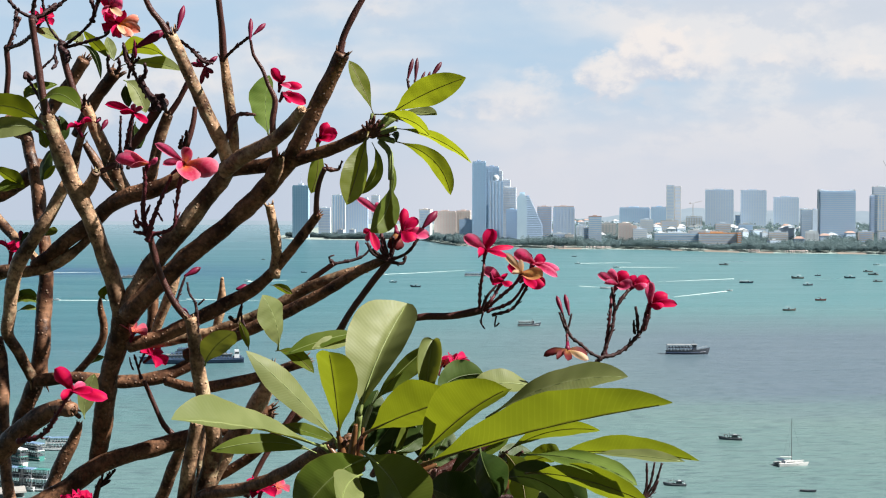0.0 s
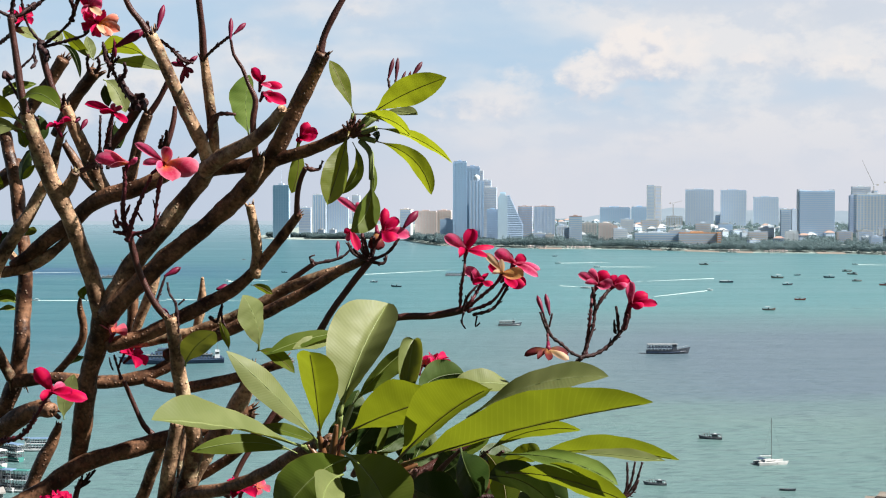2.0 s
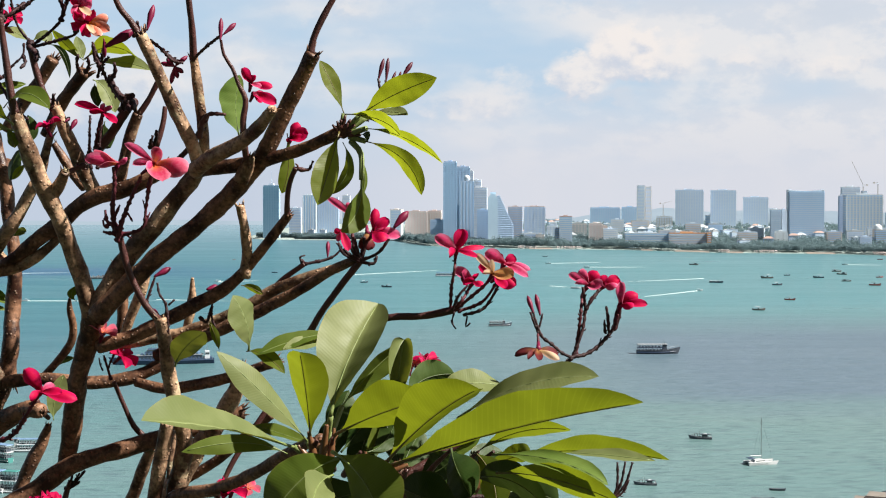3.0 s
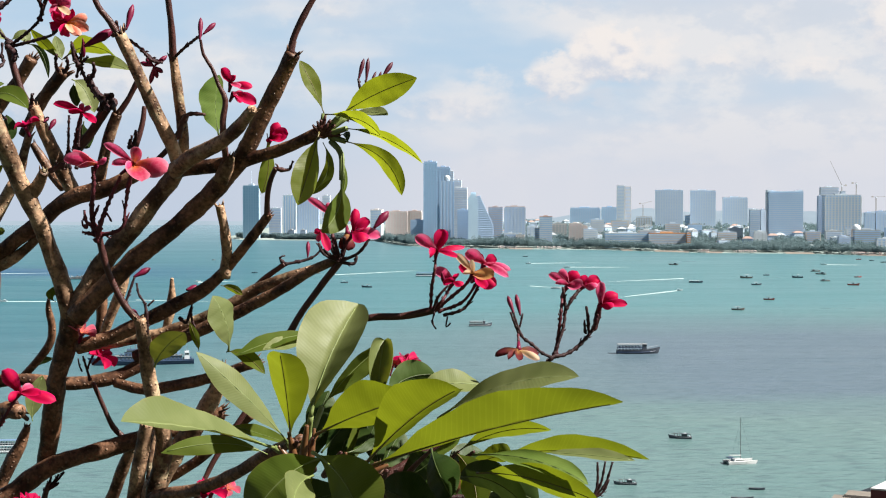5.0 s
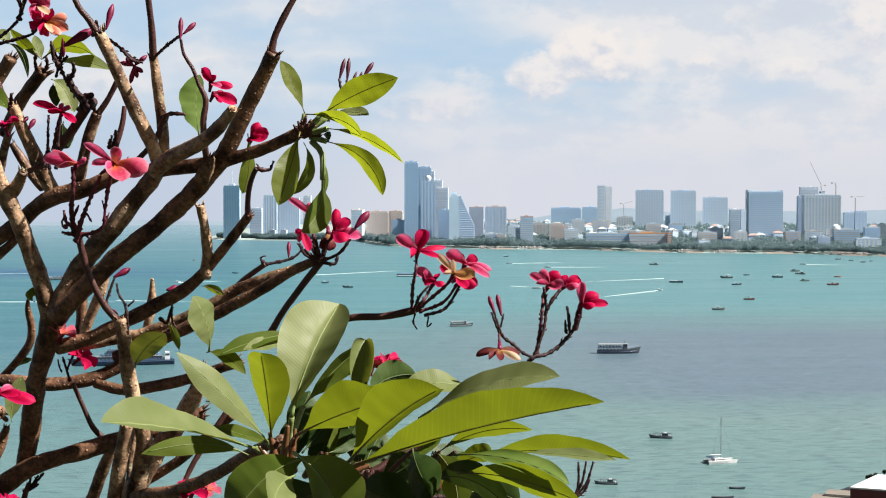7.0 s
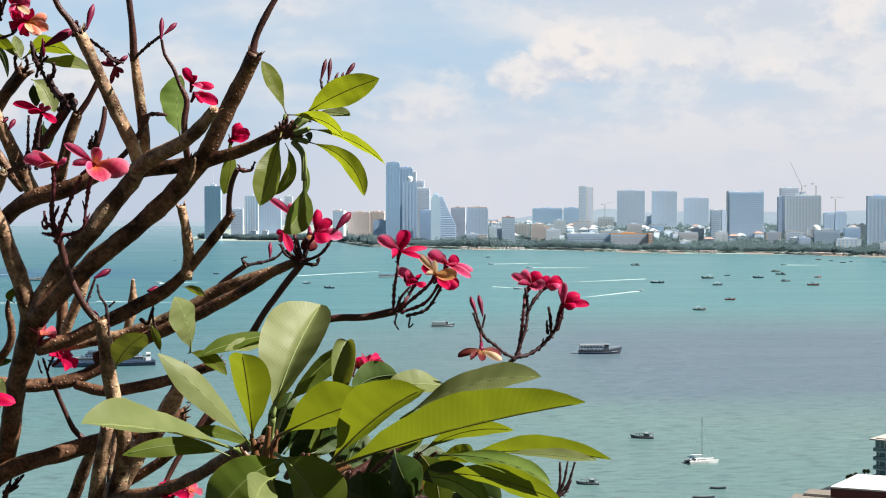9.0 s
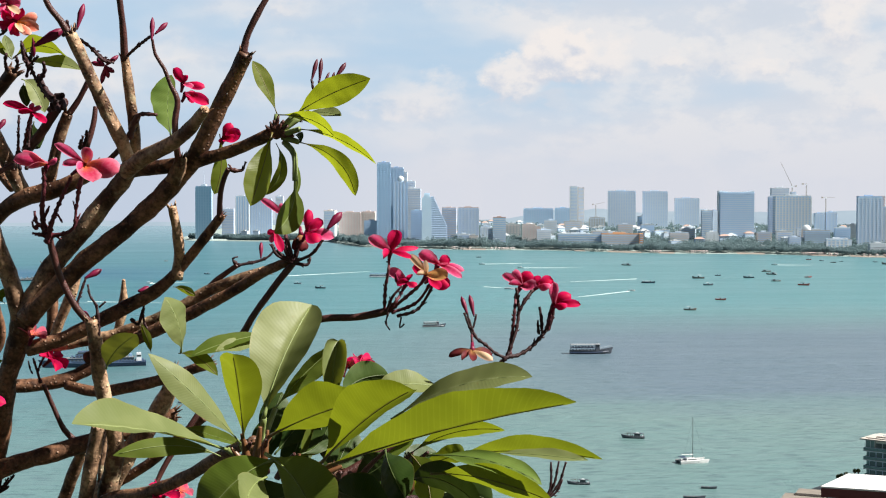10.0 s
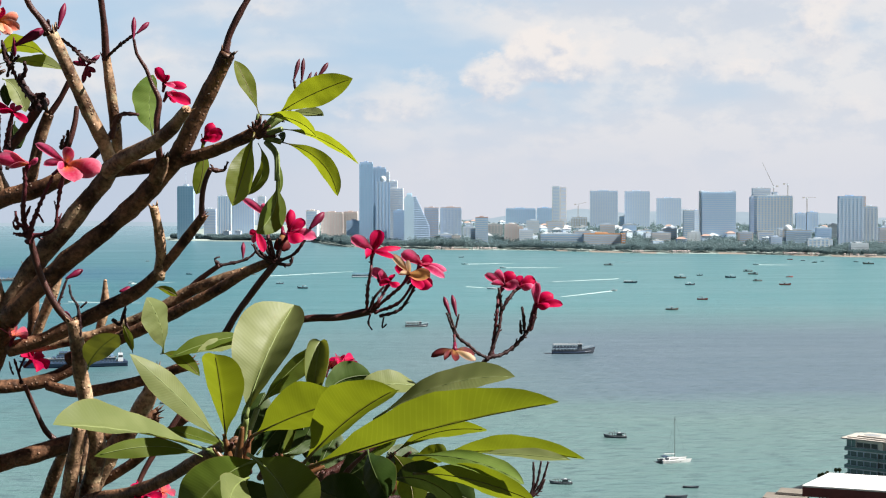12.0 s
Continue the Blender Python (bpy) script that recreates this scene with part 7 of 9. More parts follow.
stalk([(-0.456, 2.150, 85.728, 0.0024), (-0.460, 2.150, 85.742, 0.0020), (-0.467, 2.150, 85.766, 0.0015)])
stalk([(-0.461, 2.150, 85.745, 0.0019), (-0.454, 2.150, 85.762, 0.0015), (-0.446, 2.150, 85.776, 0.0013)])
stalk([(-0.468, 2.150, 85.742, 0.0012), (-0.472, 2.150, 85.751, 0.0014), (-0.474, 2.150, 85.762, 0.0012)])

# stems below the two large leaf rosettes
limb([(-0.299, 2.050, 85.372, 0.0179), (-0.210, 1.992, 85.518, 0.0158), (-0.165, 1.935, 85.594, 0.0138), (-0.134, 1.877, 85.651, 0.0126), (-0.120, 1.820, 85.691, 0.0101)], M_BARK_DARK)
limb([(-0.274, 2.050, 85.347, 0.0195), (-0.146, 1.982, 85.488, 0.0173), (-0.064, 1.915, 85.567, 0.0152), (-0.032, 1.847, 85.627, 0.0132), (-0.021, 1.780, 85.662, 0.0099)], M_BARK_DARK)
shoot([(-0.021, 1.800, 85.644, 0.0064), (0.040, 1.812, 85.678, 0.0057), (0.099, 1.824, 85.720, 0.0051), (0.150, 1.836, 85.754, 0.0040), (0.181, 1.848, 85.775, 0.0038), (0.195, 1.860, 85.782, 0.0034)])
shoot([(-0.094, 1.900, 85.799, 0.0060), (-0.063, 1.895, 85.833, 0.0053), (-0.029, 1.890, 85.844, 0.0049), (0.012, 1.885, 85.846, 0.0049), (0.051, 1.880, 85.854, 0.0052)])
stalk([(-0.018, 1.900, 85.586, 0.0048), (0.088, 1.912, 85.599, 0.0036), (0.166, 1.925, 85.581, 0.0030), (0.244, 1.938, 85.574, 0.0030), (0.274, 1.950, 85.591, 0.0025)])

# leaves of the first rosette
leaf((-0.104, 1.770, 85.731), (-0.082, 1.800, 85.800), (-0.047, 1.865, 85.864), 0.0420, (-0.929, 0.340, 0.150), -0.75, mat=M_LEAF_PALE, blunt=0.75, petiole=[(-0.116, 1.810, 85.662)])
leaf((-0.128, 1.760, 85.704), (-0.126, 1.660, 85.774), (-0.126, 1.570, 85.832), 0.0255, (-0.952, 0.171, 0.255), 0.50, mat=M_LEAF_YOUNG, blunt=1.00, petiole=[(-0.122, 1.770, 85.668), (-0.125, 1.770, 85.685)])
leaf((-0.134, 1.790, 85.696), (-0.183, 1.760, 85.757), (-0.241, 1.740, 85.815), 0.0186, (0.197, 0.502, 0.842), -0.15, mat=M_LEAF_PALE, blunt=0.40, petiole=[(-0.120, 1.810, 85.662)])
leaf((-0.152, 1.800, 85.687), (-0.231, 1.690, 85.729), (-0.306, 1.600, 85.752), 0.0340, (-0.629, 0.632, 0.453), 0.45, mat=M_LEAF_PALE, blunt=0.70, petiole=[(-0.120, 1.810, 85.662)])
leaf((-0.164, 1.840, 85.671), (-0.220, 1.820, 85.689), (-0.294, 1.800, 85.681), 0.0135, (0.080, -0.478, -0.875), 0.20, mat=M_LEAF, blunt=0.60)
leaf((-0.097, 1.760, 85.710), (-0.040, 1.680, 85.747), (0.020, 1.630, 85.772), 0.0350, (-0.732, -0.254, 0.633), 0.35, mat=M_LEAF_YOUNG, blunt=0.90, petiole=[(-0.118, 1.780, 85.666), (-0.109, 1.770, 85.689)])
leaf((-0.095, 1.860, 85.729), (-0.054, 1.870, 85.776), (-0.004, 1.880, 85.816), 0.0190, (-0.457, -0.635, 0.623), -0.30, blunt=0.40, petiole=[(-0.120, 1.810, 85.662)])
leaf((-0.020, 1.850, 85.736), (-0.019, 1.840, 85.780), (-0.013, 1.860, 85.817), 0.0300, (-0.997, 0.000, 0.081), -0.30, mat=M_LEAF_PALE, blunt=0.90, curl=-1.90)
leaf((-0.102, 2.000, 85.814), (-0.160, 1.980, 85.806), (-0.217, 1.960, 85.786), 0.0159, (0.389, -0.771, -0.505), -0.20)
leaf((-0.114, 2.000, 85.798), (-0.145, 1.980, 85.801), (-0.181, 1.960, 85.794), 0.0134, (0.460, -0.711, -0.532), -0.20, mat=M_LEAF_PALE)
leaf((-0.078, 1.680, 85.696), (-0.128, 1.660, 85.676), (-0.172, 1.660, 85.621), 0.0387, (0.603, -0.417, -0.680), 0.30, mat=M_LEAF, blunt=0.80)
leaf((-0.097, 1.690, 85.700), (-0.055, 1.610, 85.677), (-0.034, 1.540, 85.635), 0.0387, (0.528, -0.132, 0.839), 0.25, mat=M_LEAF, blunt=0.80)
leaf((-0.095, 1.660, 85.678), (-0.108, 1.580, 85.680), (-0.108, 1.520, 85.666), 0.0230, (0.703, 0.000, -0.711), -0.30, mat=M_LEAF_PALE, blunt=0.80)
leaf((-0.127, 1.860, 85.677), (-0.168, 1.880, 85.688), (-0.215, 1.900, 85.699), 0.0127, (-0.462, -0.803, -0.376), -0.30, blunt=0.40)
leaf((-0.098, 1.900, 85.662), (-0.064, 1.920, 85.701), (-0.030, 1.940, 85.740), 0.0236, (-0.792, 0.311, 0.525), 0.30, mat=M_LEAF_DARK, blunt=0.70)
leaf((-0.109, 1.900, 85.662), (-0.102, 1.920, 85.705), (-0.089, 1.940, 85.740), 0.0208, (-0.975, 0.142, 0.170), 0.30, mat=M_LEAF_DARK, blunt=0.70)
leaf((-0.070, 1.880, 85.658), (-0.042, 1.900, 85.685), (-0.011, 1.920, 85.724), 0.0240, (-0.648, -0.227, 0.727), -0.30, blunt=0.70)
leaf((0.012, 1.860, 85.647), (0.049, 1.880, 85.673), (0.088, 1.900, 85.696), 0.0258, (-0.637, 0.583, 0.505), -0.30, blunt=0.70)

# leaves of the second rosette
leaf((-0.034, 1.720, 85.682), (0.018, 1.610, 85.751), (0.070, 1.540, 85.795), 0.0380, (-0.904, -0.349, 0.248), 0.58, mat=M_LEAF_YOUNG, blunt=0.60, petiole=[(-0.053, 1.740, 85.654), (-0.044, 1.740, 85.664)])
leaf((-0.032, 1.740, 85.673), (0.101, 1.580, 85.743), (0.236, 1.460, 85.791), 0.0390, (-0.738, -0.513, 0.438), 0.55, mat=M_LEAF_LIME, blunt=0.55, petiole=[(-0.051, 1.740, 85.652), (-0.043, 1.740, 85.661)])
leaf((0.054, 1.780, 85.726), (0.132, 1.720, 85.775), (0.216, 1.660, 85.793), 0.0278, (-0.323, -0.755, -0.571), 0.15, mat=M_LEAF_PALE, blunt=0.60)
leaf((0.075, 1.720, 85.693), (0.123, 1.660, 85.728), (0.177, 1.600, 85.740), 0.0139, (-0.694, -0.345, 0.632), 0.20, mat=M_LEAF_YOUNG, blunt=0.80)
leaf((0.135, 1.892, 85.658), (0.217, 1.782, 85.684), (0.306, 1.694, 85.688), 0.0209, (-0.612, -0.418, 0.672), 0.45, mat=M_LEAF_LIME, blunt=0.60)
leaf((0.090, 1.630, 85.707), (0.155, 1.571, 85.711), (0.210, 1.533, 85.691), 0.0210, (-0.601, -0.671, -0.436), -0.45, mat=M_LEAF_ROLLED, blunt=0.90, curl=1.10)
leaf((0.096, 1.649, 85.682), (0.154, 1.571, 85.690), (0.221, 1.513, 85.675), 0.0223, (-0.386, -0.396, 0.833), 0.20, mat=M_LEAF_YOUNG, blunt=0.70)
leaf((0.177, 1.740, 85.689), (0.230, 1.720, 85.690), (0.290, 1.700, 85.686), 0.0106, (0.307, 0.817, 0.489), -0.30, mat=M_LEAF_PALE)
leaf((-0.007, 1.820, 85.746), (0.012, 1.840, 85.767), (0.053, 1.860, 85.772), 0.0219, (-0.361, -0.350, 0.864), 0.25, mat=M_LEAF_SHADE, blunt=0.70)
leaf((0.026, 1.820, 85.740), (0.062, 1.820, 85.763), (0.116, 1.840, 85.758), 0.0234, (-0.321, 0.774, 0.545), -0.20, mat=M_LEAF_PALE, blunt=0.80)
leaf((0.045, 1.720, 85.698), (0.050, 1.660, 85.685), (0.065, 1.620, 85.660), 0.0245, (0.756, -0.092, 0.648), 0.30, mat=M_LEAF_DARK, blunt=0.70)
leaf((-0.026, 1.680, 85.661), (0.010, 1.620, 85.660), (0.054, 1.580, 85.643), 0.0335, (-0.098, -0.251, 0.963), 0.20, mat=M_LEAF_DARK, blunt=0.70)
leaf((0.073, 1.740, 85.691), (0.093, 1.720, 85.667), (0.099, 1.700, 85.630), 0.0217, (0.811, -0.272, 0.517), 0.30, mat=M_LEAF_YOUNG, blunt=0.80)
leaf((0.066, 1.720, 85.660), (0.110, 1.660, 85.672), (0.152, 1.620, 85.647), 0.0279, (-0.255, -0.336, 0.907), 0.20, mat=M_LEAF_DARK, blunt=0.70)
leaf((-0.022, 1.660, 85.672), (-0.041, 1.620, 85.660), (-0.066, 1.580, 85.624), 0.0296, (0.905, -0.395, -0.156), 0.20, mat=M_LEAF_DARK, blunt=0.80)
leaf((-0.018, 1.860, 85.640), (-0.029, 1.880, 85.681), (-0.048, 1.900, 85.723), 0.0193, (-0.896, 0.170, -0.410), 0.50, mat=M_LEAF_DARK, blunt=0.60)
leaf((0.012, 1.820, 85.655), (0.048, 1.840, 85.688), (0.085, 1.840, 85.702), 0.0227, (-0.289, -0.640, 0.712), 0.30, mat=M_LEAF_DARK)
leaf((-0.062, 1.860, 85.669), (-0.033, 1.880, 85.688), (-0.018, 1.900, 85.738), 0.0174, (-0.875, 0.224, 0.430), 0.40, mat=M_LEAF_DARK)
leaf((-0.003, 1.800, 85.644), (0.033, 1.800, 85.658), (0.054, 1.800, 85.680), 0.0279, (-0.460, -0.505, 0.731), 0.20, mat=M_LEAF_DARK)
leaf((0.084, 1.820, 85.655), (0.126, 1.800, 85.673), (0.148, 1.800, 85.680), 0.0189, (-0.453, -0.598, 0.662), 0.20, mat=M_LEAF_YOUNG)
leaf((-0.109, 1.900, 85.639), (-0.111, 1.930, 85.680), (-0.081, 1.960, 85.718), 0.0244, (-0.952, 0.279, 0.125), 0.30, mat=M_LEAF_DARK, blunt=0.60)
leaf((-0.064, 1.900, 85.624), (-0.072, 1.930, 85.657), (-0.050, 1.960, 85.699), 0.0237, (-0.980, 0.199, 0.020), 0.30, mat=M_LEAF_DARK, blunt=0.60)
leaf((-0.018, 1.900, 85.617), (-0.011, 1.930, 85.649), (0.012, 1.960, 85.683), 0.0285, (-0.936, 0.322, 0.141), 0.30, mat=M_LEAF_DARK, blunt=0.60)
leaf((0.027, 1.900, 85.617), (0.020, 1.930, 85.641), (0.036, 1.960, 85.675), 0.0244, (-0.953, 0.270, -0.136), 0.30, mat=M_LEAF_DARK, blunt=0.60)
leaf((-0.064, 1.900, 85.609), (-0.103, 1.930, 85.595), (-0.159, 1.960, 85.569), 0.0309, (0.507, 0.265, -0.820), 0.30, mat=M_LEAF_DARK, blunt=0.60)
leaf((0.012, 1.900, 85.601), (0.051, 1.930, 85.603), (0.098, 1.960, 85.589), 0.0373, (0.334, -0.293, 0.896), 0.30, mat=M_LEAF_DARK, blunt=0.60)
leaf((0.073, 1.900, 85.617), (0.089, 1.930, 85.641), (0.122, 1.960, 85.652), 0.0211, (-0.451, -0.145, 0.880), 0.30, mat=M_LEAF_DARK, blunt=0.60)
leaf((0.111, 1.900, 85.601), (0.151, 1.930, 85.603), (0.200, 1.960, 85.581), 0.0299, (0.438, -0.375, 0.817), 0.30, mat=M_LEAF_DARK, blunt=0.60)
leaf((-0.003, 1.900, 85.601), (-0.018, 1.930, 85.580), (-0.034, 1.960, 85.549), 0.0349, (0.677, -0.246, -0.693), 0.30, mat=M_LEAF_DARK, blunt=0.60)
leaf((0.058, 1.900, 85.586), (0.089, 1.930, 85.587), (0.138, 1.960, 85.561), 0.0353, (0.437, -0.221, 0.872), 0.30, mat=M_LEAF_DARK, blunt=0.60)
shoot([(-0.132, 1.800, 85.658, 0.0050), (-0.129, 1.775, 85.681, 0.0042), (-0.120, 1.750, 85.703, 0.0024)])
shoot([(-0.103, 1.800, 85.658, 0.0050), (-0.105, 1.775, 85.683, 0.0042), (-0.100, 1.750, 85.706, 0.0024)])
shoot([(-0.089, 1.800, 85.651, 0.0043), (-0.080, 1.775, 85.670, 0.0036), (-0.066, 1.750, 85.689, 0.0021)])
shoot([(-0.028, 1.800, 85.622, 0.0057), (-0.039, 1.775, 85.645, 0.0048), (-0.043, 1.750, 85.666, 0.0028)])
shoot([(-0.010, 1.800, 85.622, 0.0057), (-0.013, 1.775, 85.645, 0.0048), (-0.010, 1.750, 85.666, 0.0028)])
shoot([(0.047, 1.800, 85.644, 0.0043), (0.061, 1.775, 85.667, 0.0036), (0.079, 1.750, 85.689, 0.0021)])
shoot([(0.062, 1.800, 85.644, 0.0043), (0.077, 1.775, 85.667, 0.0036), (0.098, 1.750, 85.689, 0.0021)])
shoot([(0.062, 1.800, 85.630, 0.0043), (0.079, 1.775, 85.646, 0.0036), (0.102, 1.750, 85.662, 0.0021)])
shoot([(-0.119, 1.800, 85.658, 0.0043), (-0.127, 1.775, 85.674, 0.0036), (-0.128, 1.750, 85.689, 0.0021)])
shoot([(0.011, 1.800, 85.644, 0.0043), (0.026, 1.775, 85.668, 0.0036), (0.046, 1.750, 85.692, 0.0021)])

# russet stalks at the heart of the rosettes
# thick russet leaf stalks in the heart of the rosette
limb([(-0.121, 1.760, 85.666, 0.0063), (-0.125, 1.760, 85.687, 0.0049), (-0.130, 1.750, 85.714, 0.0021)], M_RUSSET, 'petiole', 0.6, 9)
limb([(-0.113, 1.750, 85.666, 0.0069), (-0.112, 1.750, 85.689, 0.0055), (-0.107, 1.740, 85.724, 0.0024)], M_RUSSET, 'petiole', 0.6, 9)
limb([(-0.107, 1.760, 85.666, 0.0056), (-0.102, 1.760, 85.691, 0.0042), (-0.099, 1.760, 85.717, 0.0017)], M_RUSSET, 'petiole', 0.6, 9)
limb([(-0.127, 1.780, 85.661, 0.0056), (-0.135, 1.780, 85.679, 0.0042), (-0.145, 1.780, 85.692, 0.0021)], M_RUSSET, 'petiole', 0.6, 9)
limb([(-0.058, 1.740, 85.643, 0.0069), (-0.050, 1.740, 85.656, 0.0055), (-0.040, 1.740, 85.671, 0.0028)], M_RUSSET, 'petiole', 0.6, 9)
limb([(-0.066, 1.750, 85.647, 0.0055), (-0.063, 1.750, 85.668, 0.0042), (-0.060, 1.750, 85.689, 0.0021)], M_RUSSET, 'petiole', 0.6, 9)
limb([(-0.050, 1.730, 85.649, 0.0055), (-0.030, 1.730, 85.666, 0.0041), (-0.008, 1.730, 85.677, 0.0021)], M_RUSSET, 'petiole', 0.6, 9)
limb([(0.067, 1.750, 85.641, 0.0062), (0.077, 1.750, 85.659, 0.0049), (0.091, 1.750, 85.678, 0.0028)], M_RUSSET, 'petiole', 0.6, 9)
limb([(0.073, 1.750, 85.640, 0.0055), (0.085, 1.750, 85.654, 0.0042), (0.105, 1.750, 85.662, 0.0024)], M_RUSSET, 'petiole', 0.6, 9)

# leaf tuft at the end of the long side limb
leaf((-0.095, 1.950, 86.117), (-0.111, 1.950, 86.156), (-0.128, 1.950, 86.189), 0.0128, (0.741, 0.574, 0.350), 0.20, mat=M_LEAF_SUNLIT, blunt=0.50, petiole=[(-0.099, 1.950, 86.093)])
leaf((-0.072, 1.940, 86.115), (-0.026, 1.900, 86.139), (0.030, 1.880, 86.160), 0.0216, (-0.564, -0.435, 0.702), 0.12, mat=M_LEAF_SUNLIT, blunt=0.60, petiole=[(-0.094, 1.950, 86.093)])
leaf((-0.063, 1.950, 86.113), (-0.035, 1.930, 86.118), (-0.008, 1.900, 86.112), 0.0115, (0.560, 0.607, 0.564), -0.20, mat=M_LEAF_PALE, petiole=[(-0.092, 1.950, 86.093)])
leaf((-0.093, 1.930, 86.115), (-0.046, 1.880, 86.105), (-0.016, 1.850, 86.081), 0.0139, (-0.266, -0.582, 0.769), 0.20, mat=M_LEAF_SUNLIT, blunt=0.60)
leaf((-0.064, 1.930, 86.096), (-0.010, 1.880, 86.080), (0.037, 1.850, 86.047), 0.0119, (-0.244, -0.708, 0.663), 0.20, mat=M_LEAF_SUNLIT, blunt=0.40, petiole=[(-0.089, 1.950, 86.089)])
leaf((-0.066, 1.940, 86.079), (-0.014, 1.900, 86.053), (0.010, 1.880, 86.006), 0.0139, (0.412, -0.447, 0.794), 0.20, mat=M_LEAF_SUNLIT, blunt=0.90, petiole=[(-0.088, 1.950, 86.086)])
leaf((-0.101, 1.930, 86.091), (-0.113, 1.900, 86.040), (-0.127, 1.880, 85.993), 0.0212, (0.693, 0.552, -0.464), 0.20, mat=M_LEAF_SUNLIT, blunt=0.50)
leaf((-0.097, 1.950, 86.078), (-0.090, 1.950, 86.041), (-0.114, 1.950, 86.007), 0.0100, (0.842, -0.500, -0.203), 0.20, mat=M_LEAF, blunt=0.50)
leaf((-0.071, 1.930, 86.027), (-0.076, 1.920, 85.986), (-0.097, 1.900, 85.957), 0.0185, (0.774, 0.423, -0.472), -0.40, blunt=0.60, petiole=[(-0.086, 1.950, 86.080), (-0.072, 1.940, 86.062)])
leaf((-0.077, 1.940, 86.065), (-0.067, 1.940, 86.033), (-0.072, 1.940, 86.003), 0.0056, (0.864, 0.500, 0.062), 0.40, mat=M_LEAF, blunt=0.50)
leaf((-0.072, 1.950, 86.089), (-0.064, 1.930, 86.086), (-0.061, 1.920, 86.080), 0.0071, (0.163, -0.227, 0.960), 0.20, mat=M_LEAF_DARK, blunt=0.90)
shoot([(-0.099, 1.950, 86.087, 0.0039), (-0.099, 1.945, 86.099, 0.0031), (-0.099, 1.940, 86.108, 0.0015)])
shoot([(-0.099, 1.950, 86.087, 0.0039), (-0.096, 1.945, 86.101, 0.0031), (-0.093, 1.940, 86.114, 0.0015)])
shoot([(-0.099, 1.950, 86.087, 0.0039), (-0.092, 1.945, 86.099, 0.0031), (-0.086, 1.940, 86.108, 0.0015)])
shoot([(-0.099, 1.950, 86.087, 0.0039), (-0.089, 1.945, 86.095, 0.0031), (-0.080, 1.940, 86.101, 0.0015)])
shoot([(-0.099, 1.950, 86.087, 0.0039), (-0.085, 1.945, 86.088, 0.0031), (-0.072, 1.940, 86.087, 0.0015)])
shoot([(-0.099, 1.950, 86.087, 0.0039), (-0.101, 1.945, 86.097, 0.0031), (-0.104, 1.940, 86.106, 0.0015)])
shoot([(-0.099, 1.950, 86.087, 0.0039), (-0.087, 1.945, 86.091, 0.0031), (-0.076, 1.940, 86.093, 0.0015)])
shoot([(-0.099, 1.950, 86.087, 0.0039), (-0.105, 1.945, 86.095, 0.0031), (-0.110, 1.940, 86.101, 0.0015)])
shoot([(-0.099, 1.950, 86.087, 0.0039), (-0.094, 1.945, 86.096, 0.0031), (-0.089, 1.940, 86.104, 0.0015)])
stalk([(-0.043, 2.000, 86.146, 0.0021), (-0.047, 2.000, 86.153, 0.0019), (-0.050, 2.000, 86.169, 0.0016)])
bud((-0.050, 2.000, 86.166), (-0.042, 2.010, 86.198), 0.0033, M_BUD_DARK)
stalk([(-0.043, 2.000, 86.146, 0.0021), (-0.041, 2.000, 86.153, 0.0019), (-0.039, 2.000, 86.167, 0.0016)])
bud((-0.039, 2.000, 86.164), (-0.036, 2.010, 86.199), 0.0033, M_BUD_DARK)
stalk([(-0.043, 2.000, 86.146, 0.0021), (-0.037, 2.000, 86.153, 0.0019), (-0.034, 2.000, 86.162, 0.0016)])
bud((-0.034, 2.000, 86.159), (-0.025, 2.010, 86.180), 0.0021, M_BUD_DARK)
stalk([(-0.043, 2.000, 86.146, 0.0021), (-0.031, 2.000, 86.153, 0.0019), (-0.024, 2.000, 86.162, 0.0016)])
bud((-0.024, 2.000, 86.159), (-0.018, 2.010, 86.180), 0.0021, M_BUD_DARK)
stalk([(-0.043, 2.000, 86.146, 0.0021), (-0.027, 2.000, 86.153, 0.0019), (-0.017, 2.000, 86.173, 0.0016)])
bud((-0.017, 2.000, 86.170), (-0.002, 2.010, 86.193), 0.0036, M_BUD_DARK)
stalk([(-0.031, 2.000, 86.160, 0.0016), (-0.065, 1.970, 86.108, 0.0016)])

# leaves set singly along the limbs
leaf((-0.186, 2.100, 86.097), (-0.184, 2.100, 86.048), (-0.194, 2.100, 86.009), 0.0133, (0.815, 0.574, -0.080), 0.20, mat=M_LEAF_SUNLIT, blunt=0.80)
leaf((-0.246, 2.030, 86.087), (-0.252, 2.030, 86.131), (-0.246, 2.030, 86.176), 0.0310, (0.514, 0.858, 0.000), -0.20, mat=M_LEAF_ROLLED, blunt=0.90)
leaf((-0.211, 1.820, 85.807), (-0.211, 1.800, 85.843), (-0.227, 1.790, 85.880), 0.0238, (0.475, 0.773, 0.422), -0.15, mat=M_LEAF_PALE, blunt=0.80)
leaf((-0.288, 1.720, 85.799), (-0.273, 1.700, 85.823), (-0.246, 1.680, 85.844), 0.0201, (0.811, 0.488, -0.323), -0.12, mat=M_LEAF_PALE, blunt=0.70)
leaf((-0.245, 2.020, 85.879), (-0.230, 2.020, 85.875), (-0.214, 2.020, 85.866), 0.0065, (0.347, -0.411, 0.843), 0.30, mat=M_LEAF_YOUNG, blunt=0.60)
leaf((-0.505, 2.000, 85.691), (-0.503, 2.000, 85.720), (-0.490, 2.000, 85.755), 0.0143, (-0.826, -0.530, 0.192), -0.25, mat=M_LEAF_PALE, blunt=0.80)
